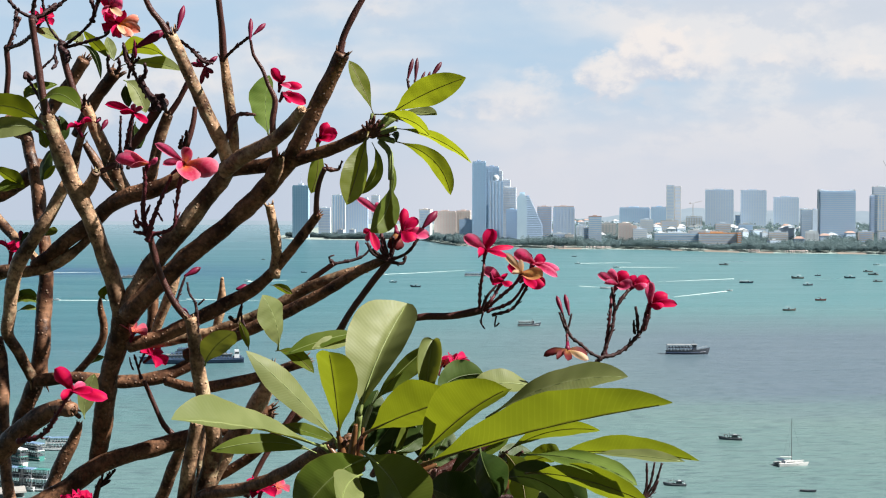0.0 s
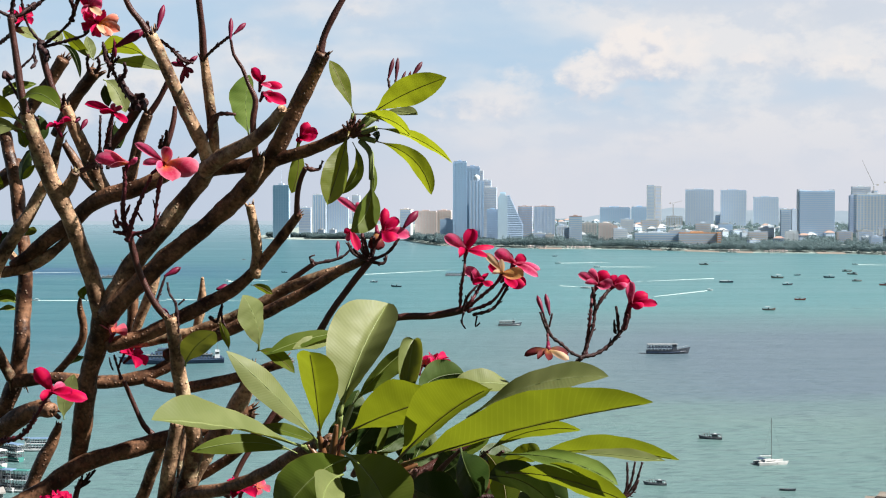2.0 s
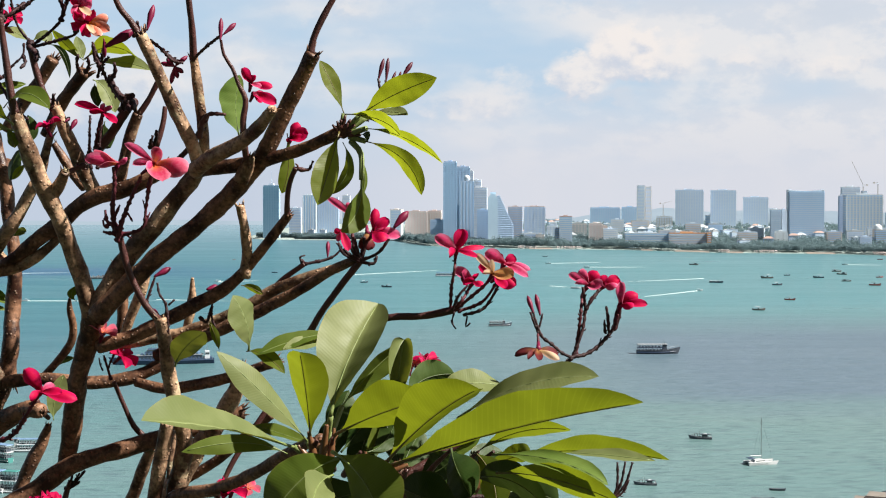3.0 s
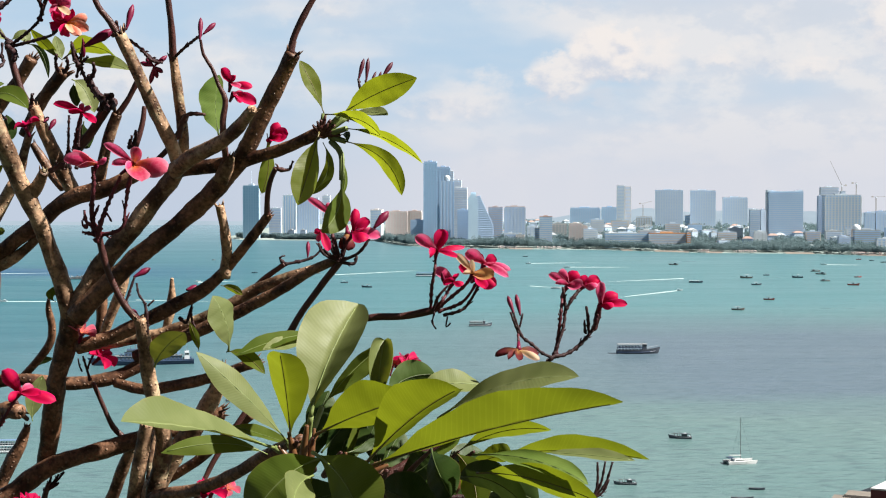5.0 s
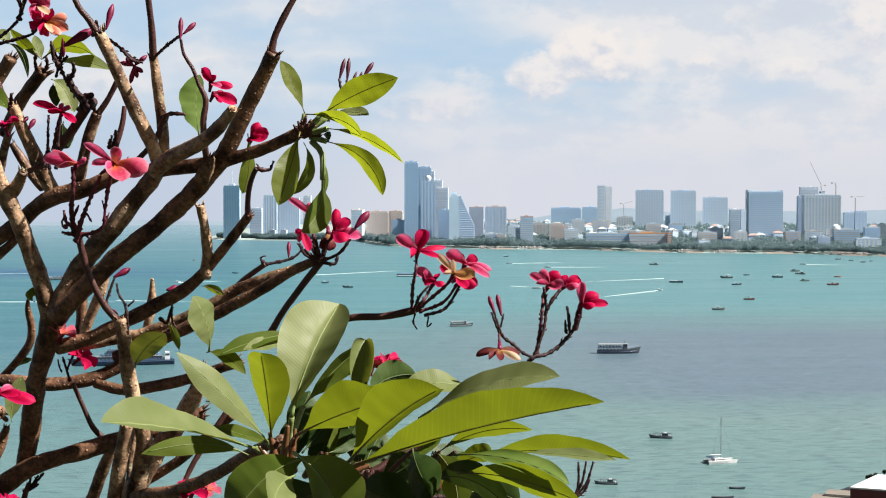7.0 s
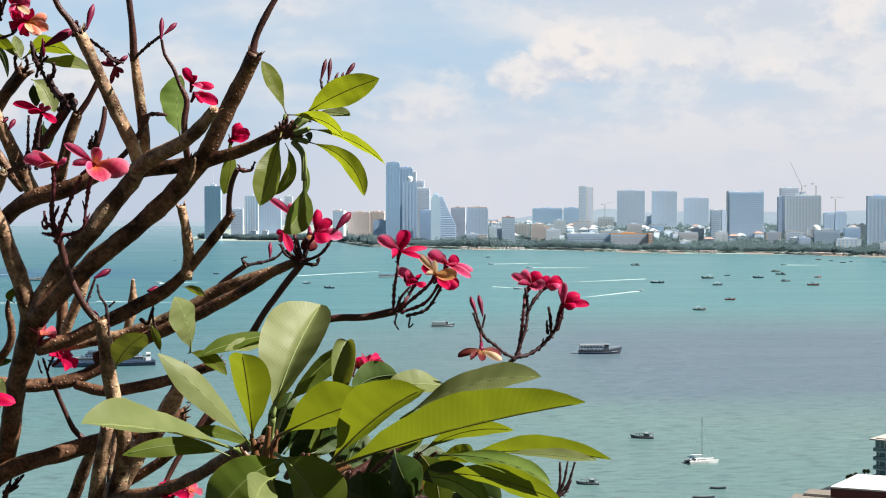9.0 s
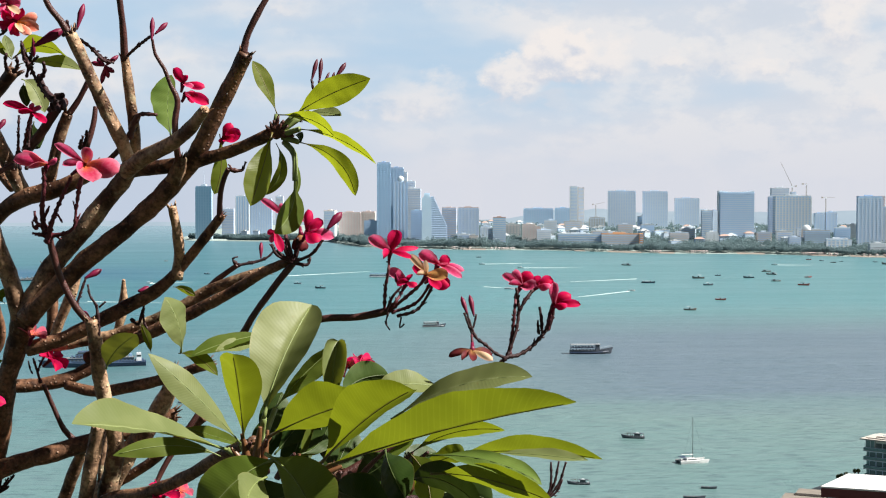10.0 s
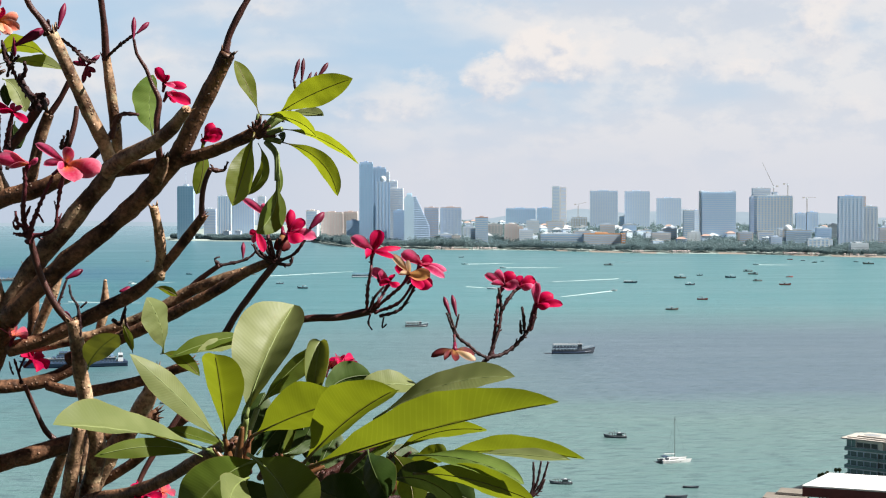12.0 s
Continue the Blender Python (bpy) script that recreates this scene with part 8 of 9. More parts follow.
leaf((-0.233, 1.980, 85.789), (-0.207, 1.970, 85.785), (-0.177, 1.950, 85.762), 0.0108, (0.579, 0.570, 0.584), -0.30, mat=M_LEAF_YOUNG, blunt=0.70)
leaf((-0.280, 2.050, 85.783), (-0.284, 2.050, 85.799), (-0.293, 2.050, 85.824), 0.0060, (-0.937, 0.188, -0.295), 0.30, mat=M_LEAF_YOUNG, blunt=0.60)
leaf((-0.495, 2.100, 85.851), (-0.503, 2.100, 85.861), (-0.493, 2.100, 85.874), 0.0086, (-0.727, -0.684, 0.060), -0.30, blunt=0.70)

# leaves of the upper left
leaf((-0.551, 1.980, 86.103), (-0.588, 1.950, 86.126), (-0.629, 1.920, 86.120), 0.0264, (-0.588, 0.611, -0.530), 0.15, blunt=0.70)
leaf((-0.549, 1.980, 86.094), (-0.587, 1.950, 86.101), (-0.624, 1.920, 86.089), 0.0165, (0.253, -0.390, 0.886), 0.25, mat=M_LEAF_PALE, blunt=0.60)
leaf((-0.570, 2.000, 86.127), (-0.535, 1.980, 86.146), (-0.494, 1.950, 86.123), 0.0164, (0.461, 0.642, 0.612), -0.20, blunt=0.60)
leaf((-0.601, 2.050, 86.140), (-0.600, 2.100, 86.160), (-0.571, 2.120, 86.170), 0.0129, (-0.909, 0.245, 0.337), -0.20, blunt=0.60)
leaf((-0.557, 2.060, 86.080), (-0.550, 2.060, 86.096), (-0.553, 2.060, 86.121), 0.0113, (-0.992, 0.085, 0.089), 0.40, mat=M_LEAF_DARK)
leaf((-0.567, 2.000, 86.101), (-0.560, 2.000, 86.086), (-0.555, 2.000, 86.072), 0.0091, (0.883, -0.283, 0.374), 0.30, mat=M_LEAF_YOUNG)
leaf((-0.558, 2.100, 86.228), (-0.576, 2.100, 86.241), (-0.598, 2.100, 86.249), 0.0106, (-0.327, -0.728, -0.603), -0.20, mat=M_LEAF_PALE, blunt=0.60)
leaf((-0.558, 2.100, 86.228), (-0.541, 2.100, 86.238), (-0.532, 2.100, 86.225), 0.0119, (0.101, 0.579, 0.809), -0.20, mat=M_LEAF_PALE, blunt=0.60)
leaf((-0.500, 2.180, 86.211), (-0.514, 2.150, 86.225), (-0.532, 2.120, 86.250), 0.0100, (-0.914, 0.339, -0.225), 0.20, mat=M_LEAF_YOUNG)
leaf((-0.495, 2.160, 86.209), (-0.501, 2.160, 86.224), (-0.506, 2.160, 86.245), 0.0099, (-0.724, -0.654, -0.219), -0.25, mat=M_LEAF_PALE, blunt=0.60)
leaf((-0.498, 2.180, 86.213), (-0.446, 2.120, 86.225), (-0.399, 2.080, 86.203), 0.0222, (-0.552, -0.604, 0.575), 0.20, mat=M_LEAF_YOUNG, blunt=0.70)
leaf((-0.494, 2.180, 86.202), (-0.437, 2.120, 86.203), (-0.381, 2.080, 86.187), 0.0151, (0.609, 0.606, 0.511), -0.20, mat=M_LEAF_PALE)
leaf((-0.491, 2.200, 86.183), (-0.472, 2.200, 86.168), (-0.457, 2.200, 86.133), 0.0163, (0.695, 0.539, 0.476), -0.30, mat=M_LEAF_PALE, blunt=0.70)
leaf((-0.488, 2.200, 86.177), (-0.488, 2.200, 86.164), (-0.483, 2.200, 86.142), 0.0101, (0.941, -0.312, 0.134), 0.30, mat=M_LEAF_DARK, blunt=0.70)
leaf((-0.477, 2.220, 86.121), (-0.479, 2.220, 86.099), (-0.469, 2.220, 86.080), 0.0159, (0.969, -0.149, 0.199), 0.30, mat=M_LEAF_DARK, blunt=0.70)
leaf((-0.559, 2.200, 86.237), (-0.537, 2.200, 86.224), (-0.526, 2.200, 86.185), 0.0064, (0.759, -0.443, 0.476), 0.30, mat=M_LEAF_DARK)
leaf((-0.588, 2.180, 86.056), (-0.598, 2.180, 86.044), (-0.609, 2.180, 86.030), 0.0058, (0.644, 0.574, -0.506), 0.30, mat=M_LEAF_SUNLIT, blunt=0.70)
leaf((-0.594, 2.200, 86.085), (-0.612, 2.200, 86.059), (-0.618, 2.200, 86.029), 0.0150, (0.752, -0.574, -0.325), 0.30, mat=M_LEAF_SHADE, blunt=0.70)
leaf((-0.668, 2.100, 86.053), (-0.639, 2.100, 86.034), (-0.615, 2.100, 86.018), 0.0141, (0.444, -0.591, 0.673), 0.25, mat=M_LEAF_YOUNG, blunt=0.70)
leaf((-0.668, 2.100, 86.007), (-0.643, 2.100, 86.019), (-0.617, 2.100, 86.023), 0.0129, (-0.226, 0.635, 0.739), -0.25, blunt=0.60)
leaf((-0.695, 2.300, 85.832), (-0.675, 2.300, 85.848), (-0.653, 2.300, 85.841), 0.0113, (-0.137, -0.765, 0.630), 0.20, mat=M_LEAF_DARK, blunt=0.60)
leaf((-0.696, 2.300, 85.825), (-0.675, 2.300, 85.841), (-0.653, 2.300, 85.832), 0.0113, (-0.094, 0.781, 0.617), -0.20, blunt=0.60)
leaf((-0.688, 2.300, 85.819), (-0.672, 2.300, 85.825), (-0.655, 2.300, 85.822), 0.0064, (-0.067, 0.793, 0.605), -0.20, mat=M_LEAF_PALE, blunt=0.60)
leaf((-0.622, 2.200, 85.942), (-0.605, 2.200, 85.949), (-0.594, 2.200, 85.952), 0.0080, (-0.284, 0.584, 0.760), -0.30, blunt=0.60)
leaf((-0.653, 2.200, 85.920), (-0.649, 2.200, 85.938), (-0.638, 2.200, 85.949), 0.0080, (-0.795, 0.440, 0.418), 0.30, mat=M_LEAF_DARK, blunt=0.60)
leaf((-0.593, 2.300, 85.724), (-0.570, 2.300, 85.738), (-0.546, 2.300, 85.746), 0.0077, (-0.291, -0.706, 0.646), 0.30, mat=M_LEAF_DARK)
bud((-0.354, 2.000, 85.832), (-0.369, 2.010, 85.847), 0.0040)

# knotted twigs of the upper left
stalk([(-0.588, 2.060, 86.259, 0.0035), (-0.586, 2.050, 86.273, 0.0028), (-0.577, 2.040, 86.296, 0.0027)])
stalk([(-0.555, 2.060, 86.280, 0.0035), (-0.565, 2.050, 86.271, 0.0028), (-0.572, 2.040, 86.260, 0.0027)])
stalk([(-0.612, 2.060, 86.272, 0.0028), (-0.612, 2.050, 86.253, 0.0021), (-0.611, 2.040, 86.234, 0.0021)])
stalk([(-0.551, 2.060, 86.219, 0.0042), (-0.537, 2.050, 86.206, 0.0041), (-0.536, 2.040, 86.196, 0.0027)])
stalk([(-0.559, 2.060, 86.206, 0.0028), (-0.553, 2.050, 86.195, 0.0021), (-0.557, 2.040, 86.186, 0.0021)])
stalk([(-0.505, 2.060, 86.256, 0.0028), (-0.498, 2.050, 86.269, 0.0028), (-0.501, 2.040, 86.284, 0.0027)])
stalk([(-0.497, 2.060, 86.279, 0.0035), (-0.487, 2.040, 86.290, 0.0027)])
stalk([(-0.484, 2.060, 86.237, 0.0028), (-0.480, 2.050, 86.256, 0.0021), (-0.482, 2.040, 86.272, 0.0021)])
stalk([(-0.590, 2.060, 86.173, 0.0035), (-0.597, 2.050, 86.181, 0.0028), (-0.596, 2.040, 86.173, 0.0027)])
stalk([(-0.464, 2.060, 86.070, 0.0028), (-0.467, 2.050, 86.058, 0.0028), (-0.453, 2.040, 86.051, 0.0027)])
stalk([(-0.450, 2.060, 86.074, 0.0028), (-0.450, 2.040, 86.054, 0.0027)])
stalk([(-0.437, 2.060, 86.167, 0.0035), (-0.426, 2.050, 86.181, 0.0028), (-0.425, 2.040, 86.194, 0.0021)])
stalk([(-0.436, 2.060, 86.178, 0.0035), (-0.426, 2.053, 86.158, 0.0041), (-0.414, 2.047, 86.143, 0.0062), (-0.401, 2.040, 86.136, 0.0082)])
stalk([(-0.413, 2.060, 86.147, 0.0042), (-0.405, 2.050, 86.147, 0.0055), (-0.398, 2.040, 86.148, 0.0027)])
stalk([(-0.423, 2.060, 86.128, 0.0028), (-0.413, 2.050, 86.132, 0.0048), (-0.398, 2.040, 86.133, 0.0062)])
stalk([(-0.449, 2.060, 86.190, 0.0035), (-0.454, 2.050, 86.202, 0.0028), (-0.455, 2.040, 86.220, 0.0021)])
stalk([(-0.471, 2.060, 86.181, 0.0028), (-0.463, 2.050, 86.190, 0.0021), (-0.462, 2.040, 86.201, 0.0021)])
stalk([(-0.479, 2.060, 86.183, 0.0028), (-0.480, 2.050, 86.195, 0.0021), (-0.476, 2.040, 86.205, 0.0021)])
stalk([(-0.361, 2.060, 86.215, 0.0028), (-0.353, 2.050, 86.208, 0.0028), (-0.336, 2.040, 86.194, 0.0027)])
stalk([(-0.393, 2.060, 86.237, 0.0028), (-0.392, 2.040, 86.252, 0.0021)])
stalk([(-0.387, 2.060, 86.237, 0.0028), (-0.381, 2.040, 86.248, 0.0021)])
stalk([(-0.401, 2.060, 86.233, 0.0028), (-0.396, 2.040, 86.247, 0.0021)])
stalk([(-0.568, 2.060, 86.128, 0.0028), (-0.557, 2.040, 86.135, 0.0021)])
stalk([(-0.517, 2.060, 86.136, 0.0028), (-0.511, 2.040, 86.149, 0.0021)])
stalk([(-0.522, 2.060, 86.133, 0.0028), (-0.520, 2.040, 86.143, 0.0021)])
stalk([(-0.375, 2.060, 86.076, 0.0028), (-0.368, 2.050, 86.088, 0.0028), (-0.366, 2.040, 86.098, 0.0021)])
stalk([(-0.379, 2.060, 86.074, 0.0028), (-0.374, 2.040, 86.085, 0.0021)])
limb([(-0.558, 2.080, 86.227, 0.0044), (-0.553, 2.080, 86.224, 0.0074), (-0.547, 2.080, 86.220, 0.0041)], M_STALK, 'knot', 1.0, 8)
limb([(-0.667, 2.180, 86.233, 0.0031), (-0.664, 2.180, 86.231, 0.0052), (-0.660, 2.180, 86.228, 0.0028)], M_STALK, 'knot', 1.0, 8)
limb([(-0.614, 2.100, 86.183, 0.0030), (-0.611, 2.100, 86.181, 0.0050), (-0.607, 2.100, 86.178, 0.0027)], M_STALK, 'knot', 1.0, 8)
limb([(-0.549, 2.080, 86.216, 0.0025), (-0.546, 2.080, 86.214, 0.0041), (-0.543, 2.080, 86.212, 0.0023)], M_STALK, 'knot', 1.0, 8)
limb([(-0.577, 2.000, 86.254, 0.0038), (-0.572, 2.000, 86.252, 0.0063), (-0.567, 2.000, 86.248, 0.0035)], M_STALK, 'knot', 1.0, 8)
limb([(-0.461, 2.100, 86.195, 0.0030), (-0.457, 2.100, 86.193, 0.0050), (-0.453, 2.100, 86.191, 0.0027)], M_STALK, 'knot', 1.0, 8)
limb([(-0.422, 2.100, 86.146, 0.0060), (-0.415, 2.100, 86.142, 0.0100), (-0.407, 2.100, 86.137, 0.0055)], M_STALK, 'knot', 1.0, 8)
limb([(-0.505, 2.050, 86.258, 0.0024), (-0.502, 2.050, 86.256, 0.0041), (-0.498, 2.050, 86.254, 0.0022)], M_STALK, 'knot', 1.0, 8)

# flowers and their stalks
bloom((-0.353, 1.950, 86.049), (-0.373, 1.962, 86.035), [
    ((-0.395, 1.960, 86.077), 0.0068, (-0.519, 0.173, -0.837), (0.0009, -0.0051, 0.0024), M_PETAL_ROSE, 0.55),
    ((-0.343, 1.940, 86.070), 0.0103, (-0.860, 0.145, 0.490), (0.0005, -0.0025, 0.0012), M_PETAL_PINK, -0.50),
    ((-0.304, 1.920, 86.036), 0.0161, (0.346, 0.173, 0.922), (0.0011, -0.0058, 0.0028), M_PETAL_PINK, 0.40),
    ((-0.337, 1.910, 86.024), 0.0164, (0.945, 0.303, 0.125), (0.0009, -0.0049, 0.0024), M_PETAL_PINK, -0.35),
    ((-0.381, 1.940, 86.048), 0.0080, (-0.201, 0.626, -0.753), (0.0005, -0.0029, 0.0014), M_PETAL_ROSE, 0.60),
    ((-0.358, 1.920, 86.041), 0.0070, (0.250, 0.202, -0.947), (0.0006, -0.0031, 0.0015), M_PETAL_ROSE, 0.55)], 'pink flower with an orange throat')
bloom((-0.403, 1.950, 86.048), (-0.408, 1.962, 86.037), [
    ((-0.445, 1.940, 86.055), 0.0112, (-0.221, 0.326, -0.919), (0.0009, -0.0043, 0.0021), M_PETAL_ROSE, 0.55),
    ((-0.435, 1.950, 86.066), 0.0092, (-0.392, 0.581, -0.713), (0.0007, -0.0036, 0.0018), M_PETAL_PINK, -0.50),
    ((-0.387, 1.940, 86.054), 0.0056, (-0.146, 0.328, 0.933), (0.0004, -0.0019, 0.0009), M_PETAL_ROSE, 0.40),
    ((-0.421, 1.920, 86.045), 0.0069, (-0.476, 0.368, -0.799), (0.0007, -0.0034, 0.0017), M_PETAL_PINK, -0.35)], 'pink flower seen from the side')
stalk([(-0.403, 1.970, 85.945, 0.0047), (-0.410, 1.970, 85.957, 0.0043), (-0.413, 1.965, 85.987, 0.0035), (-0.409, 1.960, 86.018, 0.0029), (-0.408, 1.950, 86.044, 0.0025)], M_STALK_RED)
stalk([(-0.407, 1.970, 85.942, 0.0047), (-0.401, 1.960, 85.964, 0.0035), (-0.392, 1.955, 85.987, 0.0028), (-0.381, 1.950, 86.010, 0.0025), (-0.371, 1.950, 86.032, 0.0020)], M_STALK_RED)
stalk([(-0.404, 1.970, 85.952, 0.0035), (-0.384, 1.960, 85.955, 0.0028), (-0.369, 1.955, 85.964, 0.0023), (-0.365, 1.950, 85.987, 0.0020), (-0.361, 1.950, 86.014, 0.0026), (-0.356, 1.950, 86.037, 0.0028)], M_STALK_RED)
stalk([(-0.406, 1.970, 85.951, 0.0031), (-0.417, 1.965, 85.954, 0.0023), (-0.425, 1.960, 85.956, 0.0014)], M_STALK_RED)
stalk([(-0.416, 1.965, 85.965, 0.0027), (-0.420, 1.960, 85.972, 0.0025), (-0.422, 1.960, 85.986, 0.0014)], M_STALK_RED)
stalk([(-0.411, 1.965, 85.975, 0.0023), (-0.405, 1.960, 85.986, 0.0020), (-0.402, 1.960, 85.993, 0.0012)], M_STALK_RED)
stalk([(-0.369, 1.955, 85.964, 0.0020), (-0.364, 1.955, 85.973, 0.0014), (-0.360, 1.955, 85.983, 0.0009)], M_STALK_RED)
stalk([(-0.393, 1.955, 85.983, 0.0019), (-0.389, 1.955, 85.979, 0.0015), (-0.384, 1.955, 85.970, 0.0011)], M_STALK_RED)
stalk([(-0.365, 1.950, 85.986, 0.0015), (-0.367, 1.950, 85.993, 0.0012), (-0.369, 1.950, 86.000, 0.0008)], M_STALK_RED)
stalk([(-0.419, 1.965, 85.962, 0.0023), (-0.424, 1.960, 85.965, 0.0020), (-0.425, 1.960, 85.972, 0.0011)], M_STALK_RED)
bloom((-0.459, 2.030, 86.247), (-0.468, 2.042, 86.255), [
    ((-0.428, 2.020, 86.253), 0.0093, (-0.163, -0.000, 0.987), (0.0007, -0.0032, 0.0013), M_PETAL_PEACH, 0.55),
    ((-0.425, 2.010, 86.234), 0.0088, (0.419, 0.117, 0.900), (0.0009, -0.0041, 0.0016), M_PETAL_PEACH, -0.50),
    ((-0.436, 2.000, 86.226), 0.0076, (0.811, 0.263, 0.523), (0.0009, -0.0042, 0.0017), M_PETAL_PEACH, 0.40),
    ((-0.445, 2.000, 86.230), 0.0063, (0.923, 0.332, 0.195), (0.0008, -0.0037, 0.0014), M_PETAL_CREAM, -0.35),
    ((-0.459, 2.010, 86.228), 0.0095, (0.827, 0.404, -0.390), (0.0006, -0.0027, 0.0011), M_PETAL, 0.60),
    ((-0.475, 2.030, 86.243), 0.0074, (0.218, 0.647, -0.731), (0.0004, -0.0016, 0.0006), M_PETAL, 0.55)], 'peach and pink flower with an orange throat')
bloom((-0.473, 2.040, 86.273), (-0.485, 2.052, 86.261), [
    ((-0.453, 2.030, 86.279), 0.0103, (-0.354, -0.060, 0.933), (0.0005, -0.0022, 0.0008), M_PETAL_ROSE, 0.55),
    ((-0.483, 2.030, 86.262), 0.0083, (0.348, 0.498, -0.795), (0.0004, -0.0018, 0.0007), M_PETAL_ROSE, -0.50),
    ((-0.466, 2.040, 86.298), 0.0095, (-0.968, 0.009, 0.251), (0.0006, -0.0026, 0.0010), M_PETAL_ROSE, 0.40),
    ((-0.452, 2.010, 86.256), 0.0064, (0.822, 0.282, 0.495), (0.0009, -0.0039, 0.0015), M_PETAL_CREAM, -0.35),
    ((-0.489, 2.050, 86.284), 0.0081, (-0.349, 0.362, -0.864), (0.0005, -0.0022, 0.0008), M_PETAL, 0.60),
    ((-0.468, 2.020, 86.251), 0.0086, (0.897, 0.402, -0.185), (0.0007, -0.0029, 0.0011), M_PETAL_ROSE, 0.55)], 'pink flower with pale rims')
flower((-0.464, 2.030, 86.251), (0.10, -0.40, -0.38), 0.0218, 'red', 30, 60)
bud((-0.429, 2.000, 86.212), (-0.390, 2.010, 86.237), 0.0071)
bud((-0.435, 2.020, 86.226), (-0.436, 2.030, 86.199), 0.0032)
bloom((-0.453, 2.100, 86.127), (-0.461, 2.112, 86.116), [
    ((-0.496, 2.100, 86.140), 0.0077, (-0.255, 0.495, -0.830), (0.0009, -0.0044, 0.0020), M_PETAL, 0.55),
    ((-0.470, 2.080, 86.129), 0.0074, (-0.597, 0.439, -0.672), (0.0006, -0.0026, 0.0012), M_PETAL, -0.50),
    ((-0.445, 2.110, 86.138), 0.0064, (-0.877, 0.287, 0.385), (0.0003, -0.0016, 0.0007), M_PETAL_ROSE, 0.40),
    ((-0.431, 2.080, 86.110), 0.0066, (0.747, 0.365, 0.556), (0.0007, -0.0033, 0.0015), M_PETAL, -0.35),
    ((-0.460, 2.110, 86.139), 0.0074, (-0.631, 0.381, -0.676), (0.0004, -0.0017, 0.0008), M_PETAL_ROSE, 0.60)], 'crimson flower', stem=[(-0.471, 2.120, 86.074, 0.0024), (-0.464, 2.110, 86.099, 0.0023)])
stalk([(-0.472, 2.100, 86.044, 0.0023), (-0.474, 2.100, 86.071, 0.0023), (-0.474, 2.100, 86.094, 0.0017), (-0.473, 2.100, 86.123, 0.0017)])
stalk([(-0.463, 2.100, 86.044, 0.0023), (-0.460, 2.100, 86.076, 0.0023), (-0.458, 2.100, 86.098, 0.0017), (-0.455, 2.100, 86.119, 0.0017)])
flower((-0.531, 2.080, 86.105), (-0.30, -0.20, 0.87), 0.0208, 'red', 20, 0)
bud((-0.498, 2.080, 86.100), (-0.490, 2.090, 86.117), 0.0041)
bud((-0.505, 2.080, 86.111), (-0.500, 2.090, 86.120), 0.0033)
flower((-0.588, 2.100, 86.263), (0.40, -0.35, 0.52), 0.0210, 'red', 10, 0)
bloom((-0.237, 2.090, 86.169), (-0.241, 2.102, 86.158), [
    ((-0.252, 2.100, 86.192), 0.0085, (-0.759, 0.270, -0.593), (0.0003, -0.0030, 0.0013), M_PETAL, 0.55),
    ((-0.232, 2.090, 86.181), 0.0081, (-0.824, 0.459, 0.334), (0.0001, -0.0013, 0.0006), M_PETAL, -0.50),
    ((-0.205, 2.080, 86.162), 0.0078, (0.296, 0.350, 0.889), (0.0004, -0.0033, 0.0014), M_PETAL, 0.40),
    ((-0.222, 2.070, 86.161), 0.0062, (0.780, 0.386, 0.493), (0.0003, -0.0026, 0.0011), M_PETAL_ROSE, -0.35)], 'crimson flower')
bloom((-0.232, 2.080, 86.154), (-0.239, 2.092, 86.143), [
    ((-0.218, 2.080, 86.155), 0.0067, (-0.101, 0.574, 0.813), (0.0001, -0.0013, 0.0006), M_PETAL_ROSE, 0.55),
    ((-0.199, 2.070, 86.137), 0.0092, (0.512, 0.236, 0.826), (0.0004, -0.0037, 0.0016), M_PETAL, -0.50),
    ((-0.221, 2.080, 86.140), 0.0049, (0.670, 0.537, 0.512), (0.0002, -0.0017, 0.0007), M_PETAL, 0.40)], 'crimson flower')
bloom((-0.181, 2.100, 86.089), (-0.186, 2.112, 86.078), [
    ((-0.169, 2.100, 86.113), 0.0093, (-0.887, 0.165, 0.432), (0.0002, -0.0027, 0.0012), M_PETAL, 0.55),
    ((-0.154, 2.090, 86.095), 0.0118, (-0.152, 0.183, 0.971), (0.0003, -0.0030, 0.0014), M_PETAL, -0.50),
    ((-0.186, 2.100, 86.084), 0.0049, (0.576, 0.576, -0.579), (0.0001, -0.0007, 0.0003), M_PETAL, 0.40),
    ((-0.164, 2.080, 86.088), 0.0087, (0.486, 0.388, 0.783), (0.0002, -0.0026, 0.0012), M_PETAL, -0.35)], 'crimson flower')
bloom((-0.509, 1.950, 85.738), (-0.521, 1.962, 85.723), [
    ((-0.532, 1.950, 85.769), 0.0123, (-0.787, -0.019, -0.616), (0.0010, -0.0037, 0.0024), M_PETAL, 0.55),
    ((-0.493, 1.960, 85.746), 0.0076, (-0.600, 0.438, 0.669), (0.0005, -0.0019, 0.0012), M_PETAL_ROSE, -0.50),
    ((-0.458, 1.940, 85.727), 0.0112, (0.294, 0.583, 0.757), (0.0013, -0.0051, 0.0033), M_PETAL, 0.40),
    ((-0.475, 1.920, 85.738), 0.0098, (0.544, 0.601, 0.585), (0.0011, -0.0043, 0.0028), M_PETAL, -0.35),
    ((-0.519, 1.930, 85.729), 0.0076, (0.178, 0.322, -0.930), (0.0006, -0.0023, 0.0015), M_PETAL, 0.60)], 'crimson flower', stem=[(-0.600, 2.000, 85.659, 0.0039), (-0.559, 1.980, 85.672, 0.0033), (-0.533, 1.960, 85.703, 0.0027)])
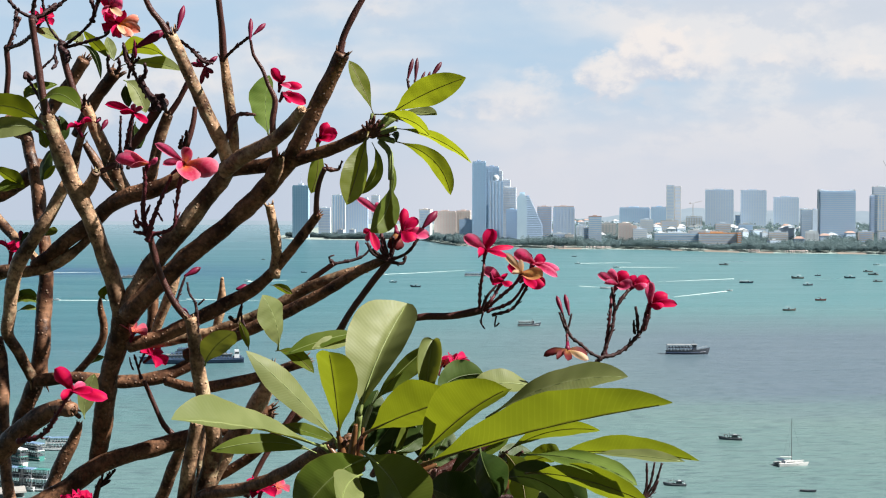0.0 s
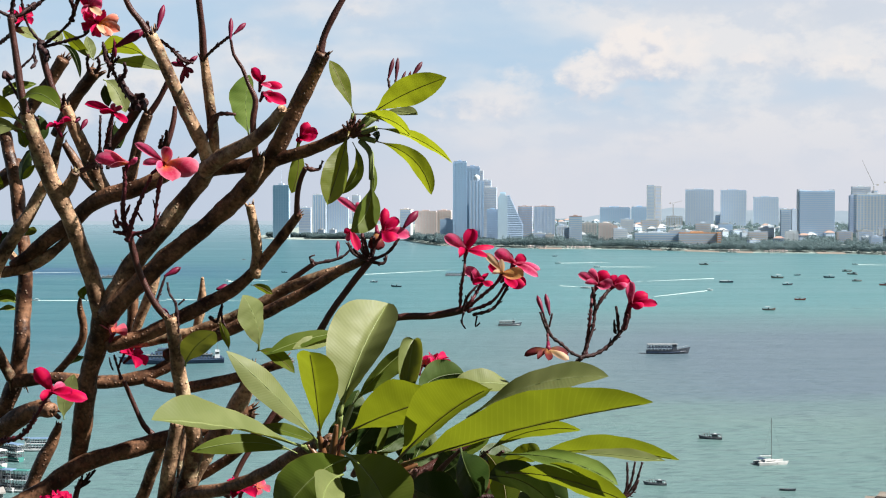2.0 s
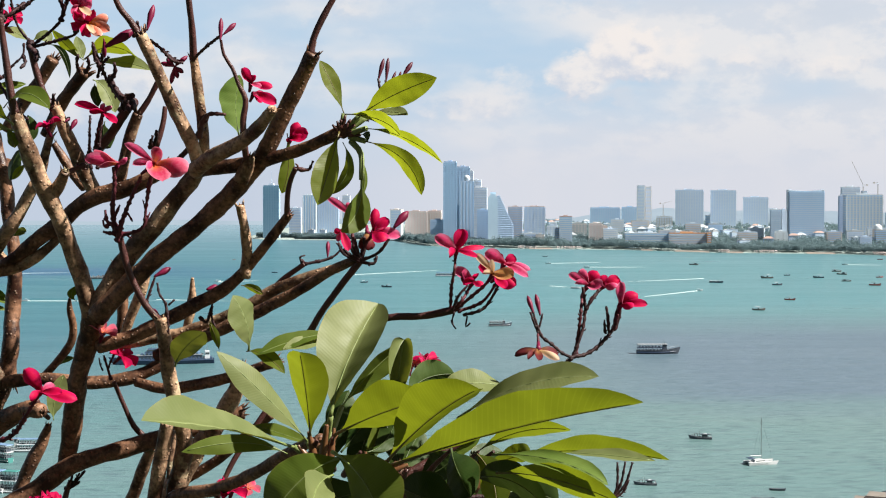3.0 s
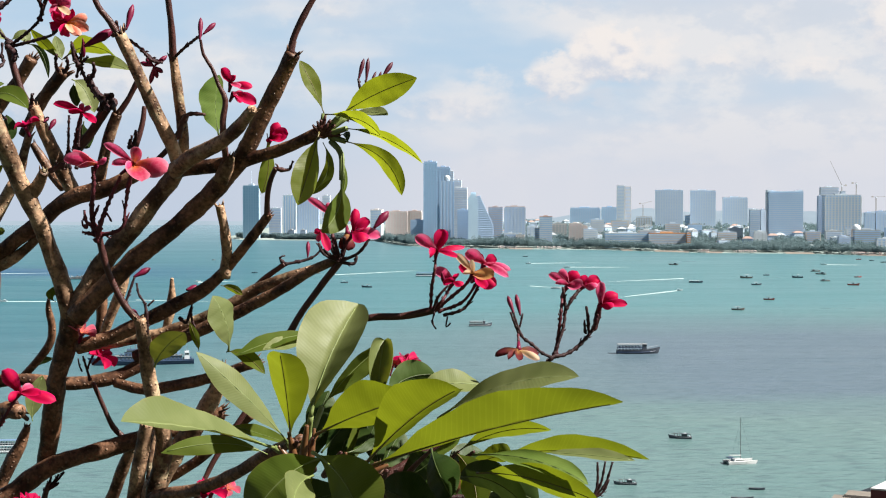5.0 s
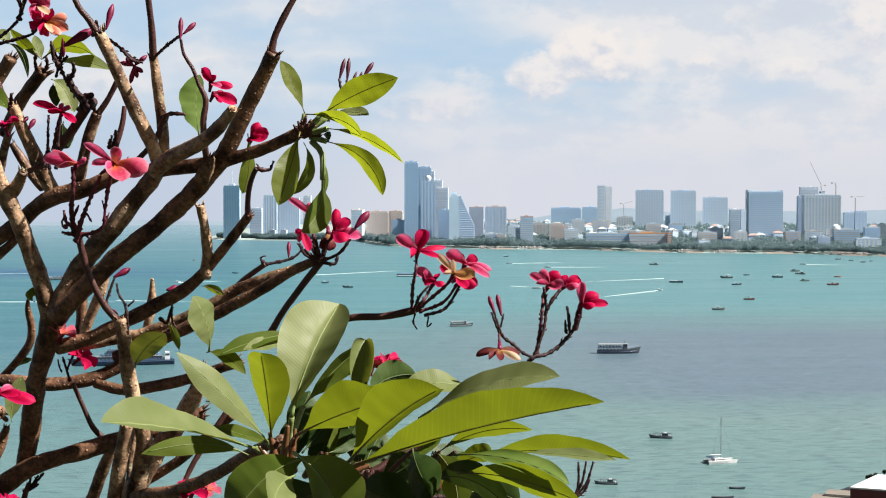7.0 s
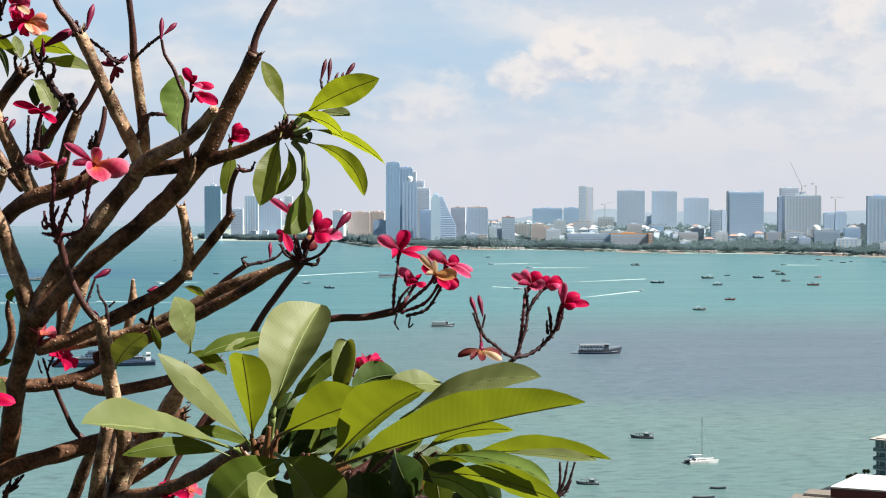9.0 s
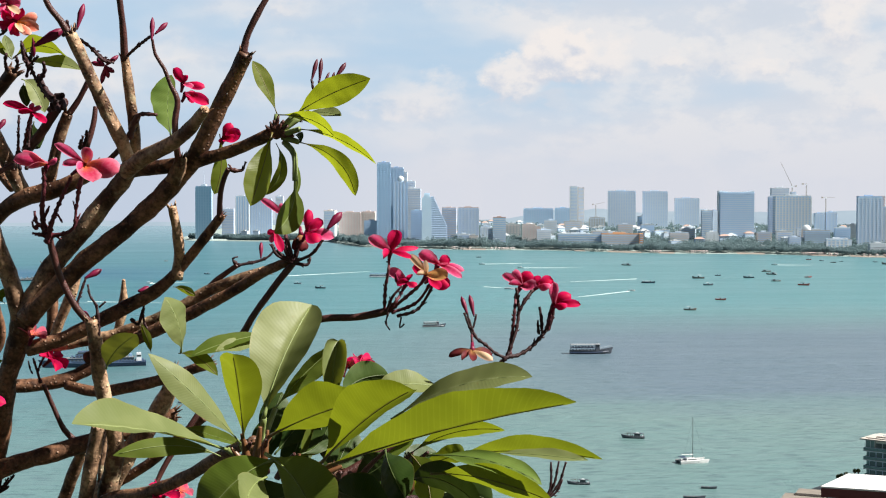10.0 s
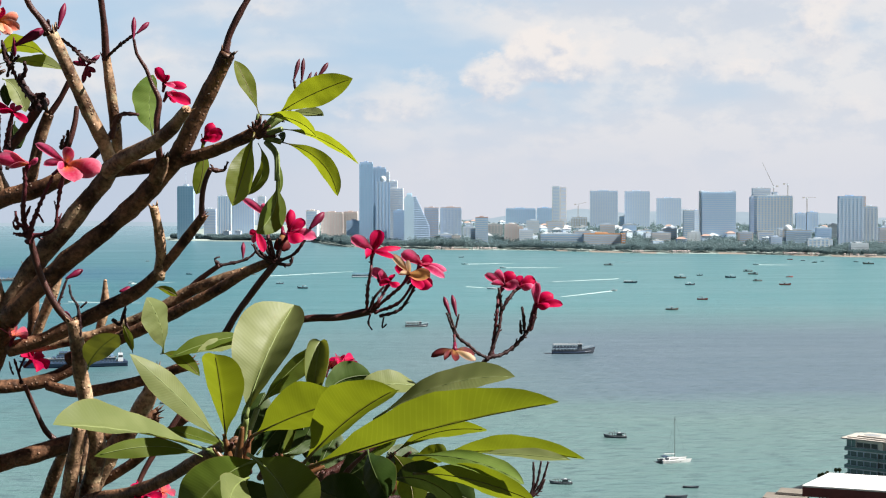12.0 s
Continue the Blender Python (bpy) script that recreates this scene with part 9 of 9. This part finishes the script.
flower((-0.666, 2.200, 85.920), (0.20, -0.20, 0.92), 0.0287, 'red', 15, 10)
bud((-0.652, 2.200, 85.938), (-0.654, 2.210, 85.952), 0.0044)
bloom((0.055, 1.860, 85.933), (0.054, 1.872, 85.922), [
    ((0.027, 1.850, 85.953), 0.0091, (-0.630, 0.237, -0.740), (-0.0001, -0.0035, 0.0019), M_PETAL_ROSE, 0.55),
    ((0.066, 1.860, 85.961), 0.0102, (-0.897, 0.214, 0.387), (-0.0001, -0.0030, 0.0016), M_PETAL, -0.50),
    ((0.093, 1.870, 85.938), 0.0065, (-0.269, 0.712, 0.649), (-0.0001, -0.0040, 0.0021), M_PETAL, 0.40),
    ((0.082, 1.840, 85.925), 0.0056, (0.549, 0.493, 0.675), (-0.0001, -0.0035, 0.0019), M_PETAL, -0.35),
    ((0.045, 1.830, 85.929), 0.0067, (0.197, 0.068, -0.978), (-0.0001, -0.0032, 0.0017), M_PETAL, 0.60)], 'crimson flower', stem=[(0.048, 1.880, 85.854, 0.0021), (0.049, 1.870, 85.884, 0.0021), (0.053, 1.860, 85.910, 0.0018)])
bloom((0.119, 1.880, 85.916), (0.114, 1.892, 85.901), [
    ((0.093, 1.870, 85.931), 0.0101, (-0.550, 0.239, -0.800), (-0.0002, -0.0032, 0.0018), M_PETAL_ROSE, 0.55),
    ((0.135, 1.880, 85.923), 0.0081, (-0.361, 0.403, 0.841), (-0.0001, -0.0017, 0.0009), M_PETAL, -0.50),
    ((0.153, 1.870, 85.907), 0.0063, (0.338, 0.354, 0.872), (-0.0002, -0.0037, 0.0020), M_PETAL_ROSE, 0.40),
    ((0.149, 1.860, 85.898), 0.0066, (0.655, 0.371, 0.659), (-0.0003, -0.0040, 0.0022), M_PETAL_ROSE, -0.35),
    ((0.109, 1.890, 85.926), 0.0069, (-0.403, 0.419, -0.813), (-0.0001, -0.0017, 0.0009), M_PETAL, 0.60)], 'crimson flower', stem=[(0.057, 1.880, 85.852, 0.0026), (0.090, 1.880, 85.865, 0.0021), (0.109, 1.880, 85.891, 0.0021)])
bloom((0.103, 1.850, 85.904), (0.096, 1.862, 85.892), [
    ((0.079, 1.850, 85.930), 0.0062, (-0.692, 0.348, -0.633), (-0.0002, -0.0035, 0.0019), M_PETAL_CREAM, 0.55),
    ((0.101, 1.840, 85.923), 0.0046, (-0.893, 0.421, 0.161), (-0.0001, -0.0021, 0.0012), M_PETAL_CREAM, -0.50),
    ((0.084, 1.860, 85.913), 0.0082, (-0.334, 0.212, -0.918), (-0.0001, -0.0023, 0.0013), M_PETAL, 0.40),
    ((0.127, 1.820, 85.901), 0.0099, (0.380, 0.202, 0.903), (-0.0002, -0.0039, 0.0021), M_PETAL_ORANGE, -0.35),
    ((0.088, 1.830, 85.906), 0.0043, (-0.446, 0.257, -0.857), (-0.0001, -0.0025, 0.0014), M_PETAL_CREAM, 0.60)], 'fading cream-orange flower', stem=[(0.053, 1.880, 85.853, 0.0026), (0.071, 1.870, 85.869, 0.0023), (0.089, 1.860, 85.885, 0.0021)])
bloom((0.108, 1.870, 85.897), (0.102, 1.882, 85.891), [
    ((0.133, 1.860, 85.887), 0.0114, (0.470, 0.268, 0.841), (-0.0002, -0.0028, 0.0016), M_PETAL, 0.55),
    ((0.118, 1.850, 85.884), 0.0084, (0.922, 0.260, 0.288), (-0.0002, -0.0026, 0.0014), M_PETAL, -0.50)], 'crimson flower')
bloom((0.078, 1.880, 85.892), (0.072, 1.892, 85.880), [
    ((0.053, 1.880, 85.909), 0.0083, (-0.556, 0.236, -0.797), (-0.0001, -0.0030, 0.0017), M_PETAL_ROSE, 0.55),
    ((0.063, 1.860, 85.893), 0.0066, (-0.294, 0.188, -0.937), (-0.0001, -0.0024, 0.0014), M_PETAL, -0.50),
    ((0.090, 1.870, 85.887), 0.0064, (0.611, 0.437, 0.659), (-0.0001, -0.0017, 0.0010), M_PETAL, 0.40),
    ((0.084, 1.890, 85.902), 0.0052, (-0.870, 0.489, 0.068), (-0.0001, -0.0015, 0.0009), M_PETAL, -0.35)], 'crimson flower', stem=[(0.051, 1.880, 85.854, 0.0026), (0.064, 1.870, 85.869, 0.0021)])
stalk([(0.064, 1.870, 85.848, 0.0020), (0.090, 1.870, 85.856, 0.0020), (0.105, 1.870, 85.876, 0.0020), (0.114, 1.870, 85.895, 0.0020)])
stalk([(0.050, 1.870, 85.854, 0.0020), (0.058, 1.870, 85.873, 0.0020), (0.071, 1.870, 85.888, 0.0015)])
stalk([(0.053, 1.870, 85.853, 0.0012), (0.050, 1.870, 85.839, 0.0012), (0.055, 1.870, 85.830, 0.0012)])
stalk([(0.070, 1.870, 85.847, 0.0012), (0.068, 1.870, 85.833, 0.0012), (0.074, 1.870, 85.838, 0.0012)])
bud((0.062, 1.860, 85.905), (0.065, 1.870, 85.891), 0.0029)
stalk([(0.198, 1.860, 85.782, 0.0029), (0.208, 1.860, 85.794, 0.0027), (0.223, 1.865, 85.796, 0.0024), (0.240, 1.870, 85.805, 0.0024), (0.255, 1.875, 85.819, 0.0024), (0.264, 1.880, 85.831, 0.0024), (0.268, 1.880, 85.849, 0.0022), (0.271, 1.880, 85.860, 0.0021)])
bloom((0.230, 1.880, 85.887), (0.224, 1.892, 85.874), [
    ((0.204, 1.880, 85.902), 0.0068, (-0.474, 0.351, -0.807), (-0.0004, -0.0029, 0.0016), M_PETAL_ROSE, 0.55),
    ((0.220, 1.890, 85.906), 0.0082, (-0.817, 0.234, -0.527), (-0.0003, -0.0023, 0.0013), M_PETAL_ROSE, -0.50),
    ((0.243, 1.880, 85.905), 0.0103, (-0.764, 0.303, 0.569), (-0.0003, -0.0022, 0.0012), M_PETAL, 0.40),
    ((0.246, 1.860, 85.886), 0.0095, (0.376, 0.256, 0.891), (-0.0003, -0.0025, 0.0014), M_PETAL_ROSE, -0.35),
    ((0.211, 1.860, 85.892), 0.0059, (-0.545, 0.320, -0.775), (-0.0003, -0.0028, 0.0016), M_PETAL_ROSE, 0.60)], 'crimson flower', stem=[(0.212, 1.870, 85.795, 0.0031), (0.217, 1.870, 85.828, 0.0023), (0.220, 1.870, 85.858, 0.0021)])
bloom((0.253, 1.890, 85.886), (0.246, 1.902, 85.877), [
    ((0.249, 1.900, 85.898), 0.0088, (-0.784, 0.296, -0.546), (-0.0002, -0.0016, 0.0009), M_PETAL, 0.55),
    ((0.274, 1.890, 85.893), 0.0093, (-0.315, 0.356, 0.880), (-0.0003, -0.0022, 0.0012), M_PETAL, -0.50),
    ((0.266, 1.870, 85.884), 0.0075, (0.530, 0.251, 0.810), (-0.0003, -0.0023, 0.0013), M_PETAL_ROSE, 0.40),
    ((0.280, 1.900, 85.887), 0.0069, (-0.247, 0.530, 0.812), (-0.0004, -0.0028, 0.0016), M_PETAL, -0.35)], 'crimson flower', stem=[(0.224, 1.880, 85.846, 0.0021), (0.233, 1.880, 85.865, 0.0021)])
bloom((0.272, 1.870, 85.862), (0.270, 1.882, 85.849), [
    ((0.295, 1.870, 85.875), 0.0107, (-0.469, 0.305, 0.829), (-0.0004, -0.0027, 0.0016), M_PETAL, 0.55),
    ((0.306, 1.860, 85.862), 0.0067, (0.114, 0.394, 0.912), (-0.0005, -0.0036, 0.0021), M_PETAL, -0.50),
    ((0.285, 1.850, 85.859), 0.0067, (0.519, 0.223, 0.825), (-0.0003, -0.0024, 0.0014), M_PETAL, 0.40),
    ((0.274, 1.880, 85.891), 0.0074, (-0.922, 0.384, -0.043), (-0.0004, -0.0031, 0.0018), M_PETAL_ROSE, -0.35)], 'crimson flower', stem=[(0.264, 1.880, 85.827, 0.0026), (0.266, 1.870, 85.839, 0.0023)])
stalk([(0.258, 1.880, 85.823, 0.0020), (0.257, 1.880, 85.842, 0.0018), (0.254, 1.880, 85.859, 0.0015)])
stalk([(0.254, 1.880, 85.822, 0.0015), (0.252, 1.880, 85.835, 0.0015)])
stalk([(0.266, 1.880, 85.827, 0.0020), (0.272, 1.880, 85.846, 0.0020), (0.273, 1.880, 85.861, 0.0020)])
stalk([(0.207, 1.860, 85.793, 0.0023), (0.194, 1.860, 85.799, 0.0021), (0.180, 1.860, 85.811, 0.0020), (0.168, 1.860, 85.820, 0.0019), (0.162, 1.860, 85.833, 0.0017), (0.158, 1.860, 85.845, 0.0015), (0.156, 1.860, 85.853, 0.0012)])
stalk([(0.209, 1.865, 85.794, 0.0023), (0.217, 1.865, 85.816, 0.0022), (0.222, 1.868, 85.831, 0.0021), (0.225, 1.870, 85.852, 0.0020), (0.224, 1.870, 85.869, 0.0020), (0.222, 1.870, 85.885, 0.0019)])
stalk([(0.225, 1.870, 85.854, 0.0022), (0.234, 1.870, 85.868, 0.0021), (0.244, 1.875, 85.882, 0.0021)])
stalk([(0.257, 1.880, 85.829, 0.0018), (0.256, 1.880, 85.841, 0.0016), (0.254, 1.880, 85.856, 0.0010)])
stalk([(0.253, 1.880, 85.823, 0.0018), (0.252, 1.880, 85.832, 0.0015), (0.252, 1.880, 85.841, 0.0012)])
stalk([(0.164, 1.860, 85.822, 0.0020), (0.157, 1.860, 85.840, 0.0018), (0.152, 1.860, 85.853, 0.0015)])
bud((0.165, 1.860, 85.848), (0.160, 1.870, 85.876), 0.0036)
bud((0.157, 1.860, 85.849), (0.149, 1.870, 85.874), 0.0034)
stalk([(0.164, 1.860, 85.833, 0.0015), (0.168, 1.860, 85.851, 0.0013)])
bloom((0.161, 1.840, 85.805), (0.162, 1.852, 85.814), [
    ((0.129, 1.830, 85.799), 0.0067, (0.065, 0.369, -0.927), (-0.0003, -0.0034, 0.0021), M_PETAL_DRY, 0.55),
    ((0.158, 1.810, 85.795), 0.0065, (0.957, -0.003, -0.292), (-0.0003, -0.0032, 0.0019), M_PETAL_DRY, -0.50),
    ((0.186, 1.820, 85.794), 0.0057, (0.601, 0.327, 0.729), (-0.0003, -0.0034, 0.0021), M_PETAL_CREAM, 0.40),
    ((0.188, 1.850, 85.799), 0.0072, (-0.008, 0.544, 0.839), (-0.0003, -0.0030, 0.0018), M_PETAL_DRY, -0.35),
    ((0.144, 1.810, 85.798), 0.0055, (0.236, 0.090, -0.968), (-0.0003, -0.0035, 0.0021), M_PETAL_DRY, 0.60)], 'withered brown-red flower', stem=[(0.162, 1.860, 85.825, 0.0013)])
bloom((-0.056, 1.980, 85.956), (-0.063, 1.992, 85.944), [
    ((-0.054, 1.990, 85.988), 0.0079, (-0.975, 0.222, -0.005), (0.0001, -0.0034, 0.0018), M_PETAL, 0.55),
    ((-0.034, 1.980, 85.972), 0.0088, (-0.579, 0.260, 0.773), (0.0001, -0.0027, 0.0014), M_PETAL, -0.50),
    ((-0.041, 1.960, 85.942), 0.0116, (0.808, 0.217, 0.548), (0.0001, -0.0028, 0.0015), M_PETAL, 0.40),
    ((-0.019, 1.970, 85.948), 0.0095, (0.279, 0.357, 0.892), (0.0001, -0.0039, 0.0020), M_PETAL_ROSE, -0.35)], 'crimson flower', stem=[(-0.076, 2.000, 85.917, 0.0033), (-0.068, 1.990, 85.936, 0.0028)])
bloom((-0.084, 2.000, 85.974), (-0.086, 2.012, 85.961), [
    ((-0.122, 2.000, 86.003), 0.0062, (-0.581, 0.308, -0.753), (0.0002, -0.0048, 0.0025), M_PETAL_ROSE, 0.55),
    ((-0.095, 2.010, 85.995), 0.0062, (-0.776, 0.274, -0.568), (0.0001, -0.0026, 0.0013), M_PETAL_ROSE, -0.50),
    ((-0.064, 2.000, 85.987), 0.0062, (-0.508, 0.331, 0.795), (0.0001, -0.0023, 0.0012), M_PETAL_ROSE, 0.40),
    ((-0.060, 1.980, 85.971), 0.0057, (0.462, 0.400, 0.791), (0.0001, -0.0031, 0.0016), M_PETAL_ROSE, -0.35)], 'pink flower with pale petals', stem=[(-0.082, 2.000, 85.919, 0.0028), (-0.086, 2.000, 85.947, 0.0022)])
bloom((-0.100, 1.980, 85.956), (-0.095, 1.992, 85.960), [
    ((-0.111, 1.980, 85.955), 0.0052, (0.073, 0.325, -0.943), (0.0001, -0.0010, 0.0005), M_PETAL, 0.55),
    ((-0.091, 1.970, 85.929), 0.0069, (0.932, 0.296, 0.208), (0.0001, -0.0030, 0.0015), M_PETAL, -0.50),
    ((-0.106, 1.990, 85.941), 0.0054, (0.918, 0.391, -0.064), (0.0001, -0.0018, 0.0010), M_PETAL_ROSE, 0.40)], 'crimson flower')
bloom((-0.065, 2.000, 85.952), (-0.067, 2.012, 85.963), [
    ((-0.065, 1.990, 85.929), 0.0119, (0.979, 0.192, -0.069), (0.0001, -0.0025, 0.0013), M_PETAL_DRY, 0.55),
    ((-0.076, 2.000, 85.931), 0.0077, (0.822, 0.358, -0.443), (0.0001, -0.0023, 0.0012), M_PETAL_DRY, -0.50)], 'withered brown-red flower')
bud((-0.028, 1.970, 85.961), (-0.008, 1.980, 85.984), 0.0062)
stalk([(-0.074, 1.980, 85.915, 0.0027), (-0.050, 1.980, 85.926, 0.0024), (-0.036, 1.980, 85.944, 0.0021), (-0.027, 1.980, 85.962, 0.0021)])
stalk([(-0.074, 1.990, 85.913, 0.0027), (-0.085, 1.990, 85.927, 0.0024), (-0.091, 1.990, 85.944, 0.0021)])
stalk([(-0.074, 1.990, 85.913, 0.0027), (-0.079, 1.990, 85.930, 0.0024), (-0.084, 1.990, 85.948, 0.0021)])
stalk([(-0.074, 1.990, 85.913, 0.0027), (-0.069, 1.990, 85.932, 0.0024), (-0.070, 1.990, 85.949, 0.0021)])
stalk([(-0.074, 1.990, 85.913, 0.0027), (-0.097, 1.990, 85.924, 0.0024), (-0.106, 1.990, 85.940, 0.0021)])
stalk([(-0.074, 1.990, 85.913, 0.0027), (-0.056, 1.990, 85.911, 0.0024), (-0.052, 1.990, 85.922, 0.0021)])
stalk([(-0.074, 1.990, 85.913, 0.0027), (-0.090, 1.990, 85.923, 0.0024), (-0.098, 1.990, 85.932, 0.0021)])
stalk([(-0.162, 2.100, 85.905, 0.0023), (-0.132, 2.100, 85.911, 0.0023), (-0.116, 2.100, 85.918, 0.0017), (-0.107, 2.100, 85.928, 0.0017)])
bud((-0.127, 2.100, 85.915), (-0.127, 2.110, 85.939), 0.0033)
stalk([(-0.162, 2.100, 85.906, 0.0028), (-0.168, 2.100, 85.915, 0.0017), (-0.160, 2.100, 85.918, 0.0013)])
flower((0.017, 1.950, 85.778), (0.10, -0.25, 0.92), 0.0210, 'red', 28, 20)
flower((0.001, 1.950, 85.774), (-0.50, -0.30, 0.62), 0.0180, 'pink', 25, 0)
flower((-0.457, 2.100, 85.804), (0.30, -0.30, 0.72), 0.0226, 'pink', 15, 0)
flower((-0.441, 2.150, 85.764), (0.60, -0.30, 0.52), 0.0248, 'red', 15, 20)
bud((-0.391, 2.150, 85.884), (-0.367, 2.160, 85.897), 0.0051)
stalk([(-0.404, 2.150, 85.841, 0.0023), (-0.397, 2.150, 85.862, 0.0020), (-0.389, 2.150, 85.884, 0.0017)])
stalk([(-0.345, 2.000, 85.812, 0.0022), (-0.345, 2.000, 85.836, 0.0022), (-0.348, 2.000, 85.856, 0.0022)])
stalk([(-0.346, 2.000, 85.854, 0.0016), (-0.356, 2.000, 85.868, 0.0016), (-0.359, 2.000, 85.884, 0.0013)])
stalk([(-0.344, 2.000, 85.852, 0.0016), (-0.335, 2.000, 85.860, 0.0013)])
bud((-0.305, 2.100, 85.868), (-0.288, 2.110, 85.871), 0.0058)
stalk([(-0.280, 2.100, 85.803, 0.0013), (-0.293, 2.100, 85.815, 0.0017), (-0.298, 2.100, 85.832, 0.0017), (-0.295, 2.100, 85.861, 0.0017)])
stalk([(-0.316, 2.100, 85.828, 0.0023), (-0.305, 2.100, 85.820, 0.0023), (-0.299, 2.100, 85.840, 0.0017)])
bud((-0.264, 1.960, 86.215), (-0.264, 1.970, 86.249), 0.0035)
bud((-0.261, 1.970, 86.226), (-0.245, 1.980, 86.243), 0.0039)
stalk([(-0.309, 2.030, 86.201, 0.0022), (-0.287, 2.000, 86.214, 0.0022), (-0.263, 1.970, 86.226, 0.0019)])
bud((-0.371, 2.000, 86.235), (-0.363, 2.010, 86.272), 0.0048)
stalk([(-0.379, 2.000, 86.225, 0.0022), (-0.371, 2.000, 86.239, 0.0016)])
stalk([(-0.371, 2.020, 86.224, 0.0022), (-0.354, 2.020, 86.211, 0.0022), (-0.339, 2.020, 86.195, 0.0022), (-0.324, 2.020, 86.192, 0.0016)])
bud((-0.338, 2.030, 86.188), (-0.351, 2.040, 86.200), 0.0036)
bud((-0.338, 2.030, 86.188), (-0.359, 2.040, 86.194), 0.0036)
bud((-0.338, 2.030, 86.188), (-0.321, 2.040, 86.204), 0.0036)
bud((-0.338, 2.030, 86.188), (-0.327, 2.040, 86.180), 0.0036)
bud((-0.338, 2.030, 86.188), (-0.345, 2.040, 86.164), 0.0036)
bud((-0.338, 2.030, 86.188), (-0.335, 2.040, 86.172), 0.0036)
stalk([(-0.457, 2.100, 86.193, 0.0023), (-0.454, 2.100, 86.213, 0.0020), (-0.450, 2.100, 86.230, 0.0017)])
stalk([(-0.457, 2.100, 86.193, 0.0023), (-0.463, 2.100, 86.213, 0.0020), (-0.469, 2.100, 86.230, 0.0017)])
stalk([(-0.457, 2.100, 86.193, 0.0023), (-0.460, 2.100, 86.186, 0.0020), (-0.462, 2.100, 86.177, 0.0017)])
stalk([(-0.457, 2.100, 86.193, 0.0023), (-0.451, 2.100, 86.202, 0.0020), (-0.444, 2.100, 86.208, 0.0017)])
stalk([(-0.457, 2.100, 86.195, 0.0023), (-0.447, 2.100, 86.173, 0.0023), (-0.433, 2.100, 86.152, 0.0028), (-0.414, 2.100, 86.142, 0.0034)])
shoot([(-0.469, 2.120, 86.070, 0.0076), (-0.442, 2.113, 86.101, 0.0067), (-0.419, 2.107, 86.136, 0.0075), (-0.408, 2.100, 86.142, 0.0067)])
shoot([(-0.377, 2.100, 86.077, 0.0042), (-0.367, 2.100, 86.111, 0.0042), (-0.364, 2.100, 86.135, 0.0033)])
stalk([(-0.384, 2.100, 86.082, 0.0017), (-0.382, 2.100, 86.094, 0.0017)])
flower((-0.257, 2.000, 85.590), (0.20, -0.25, 0.82), 0.0246, 'red', 15, 0, stem=[(-0.274, 2.000, 85.564, 0.0022)])
flower((-0.237, 2.020, 85.591), (0.60, -0.25, 0.62), 0.0186, 'pink', 15, 0)
flower((-0.546, 2.100, 85.554), (0.10, -0.25, 0.92), 0.0242, 'red', 15, 0)
flower((-0.531, 2.100, 85.551), (0.60, -0.25, 0.72), 0.0210, 'red', 15, 0)
shoot([(-0.543, 2.200, 85.521, 0.0052), (-0.537, 2.200, 85.547, 0.0044), (-0.531, 2.200, 85.565, 0.0035)])
stalk([(-0.533, 2.200, 85.554, 0.0024), (-0.529, 2.200, 85.569, 0.0021), (-0.526, 2.200, 85.584, 0.0018)])
stalk([(-0.533, 2.200, 85.554, 0.0024), (-0.524, 2.200, 85.566, 0.0021), (-0.516, 2.200, 85.578, 0.0018)])
stalk([(-0.533, 2.200, 85.554, 0.0024), (-0.519, 2.200, 85.568, 0.0021), (-0.508, 2.200, 85.582, 0.0018)])
stalk([(-0.533, 2.200, 85.554, 0.0024), (-0.536, 2.200, 85.554, 0.0021), (-0.540, 2.200, 85.554, 0.0018)])
stalk([(-0.533, 2.200, 85.554, 0.0024), (-0.523, 2.200, 85.560, 0.0021), (-0.516, 2.200, 85.565, 0.0018)])
stalk([(0.274, 1.950, 85.587, 0.0021), (0.280, 1.950, 85.608, 0.0018), (0.280, 1.950, 85.638, 0.0016)])
stalk([(0.274, 1.950, 85.587, 0.0021), (0.285, 1.950, 85.609, 0.0018), (0.291, 1.950, 85.639, 0.0016)])
stalk([(0.274, 1.950, 85.587, 0.0021), (0.291, 1.950, 85.608, 0.0018), (0.301, 1.950, 85.638, 0.0016)])
stalk([(0.274, 1.950, 85.587, 0.0021), (0.288, 1.950, 85.597, 0.0018), (0.296, 1.950, 85.614, 0.0016)])
shoot([(-0.146, 2.030, 86.043, 0.0006), (-0.156, 2.030, 86.042, 0.0032), (-0.167, 2.030, 86.044, 0.0032)])
stalk([(-0.148, 2.030, 86.043, 0.0016), (-0.143, 2.030, 86.055, 0.0014)])
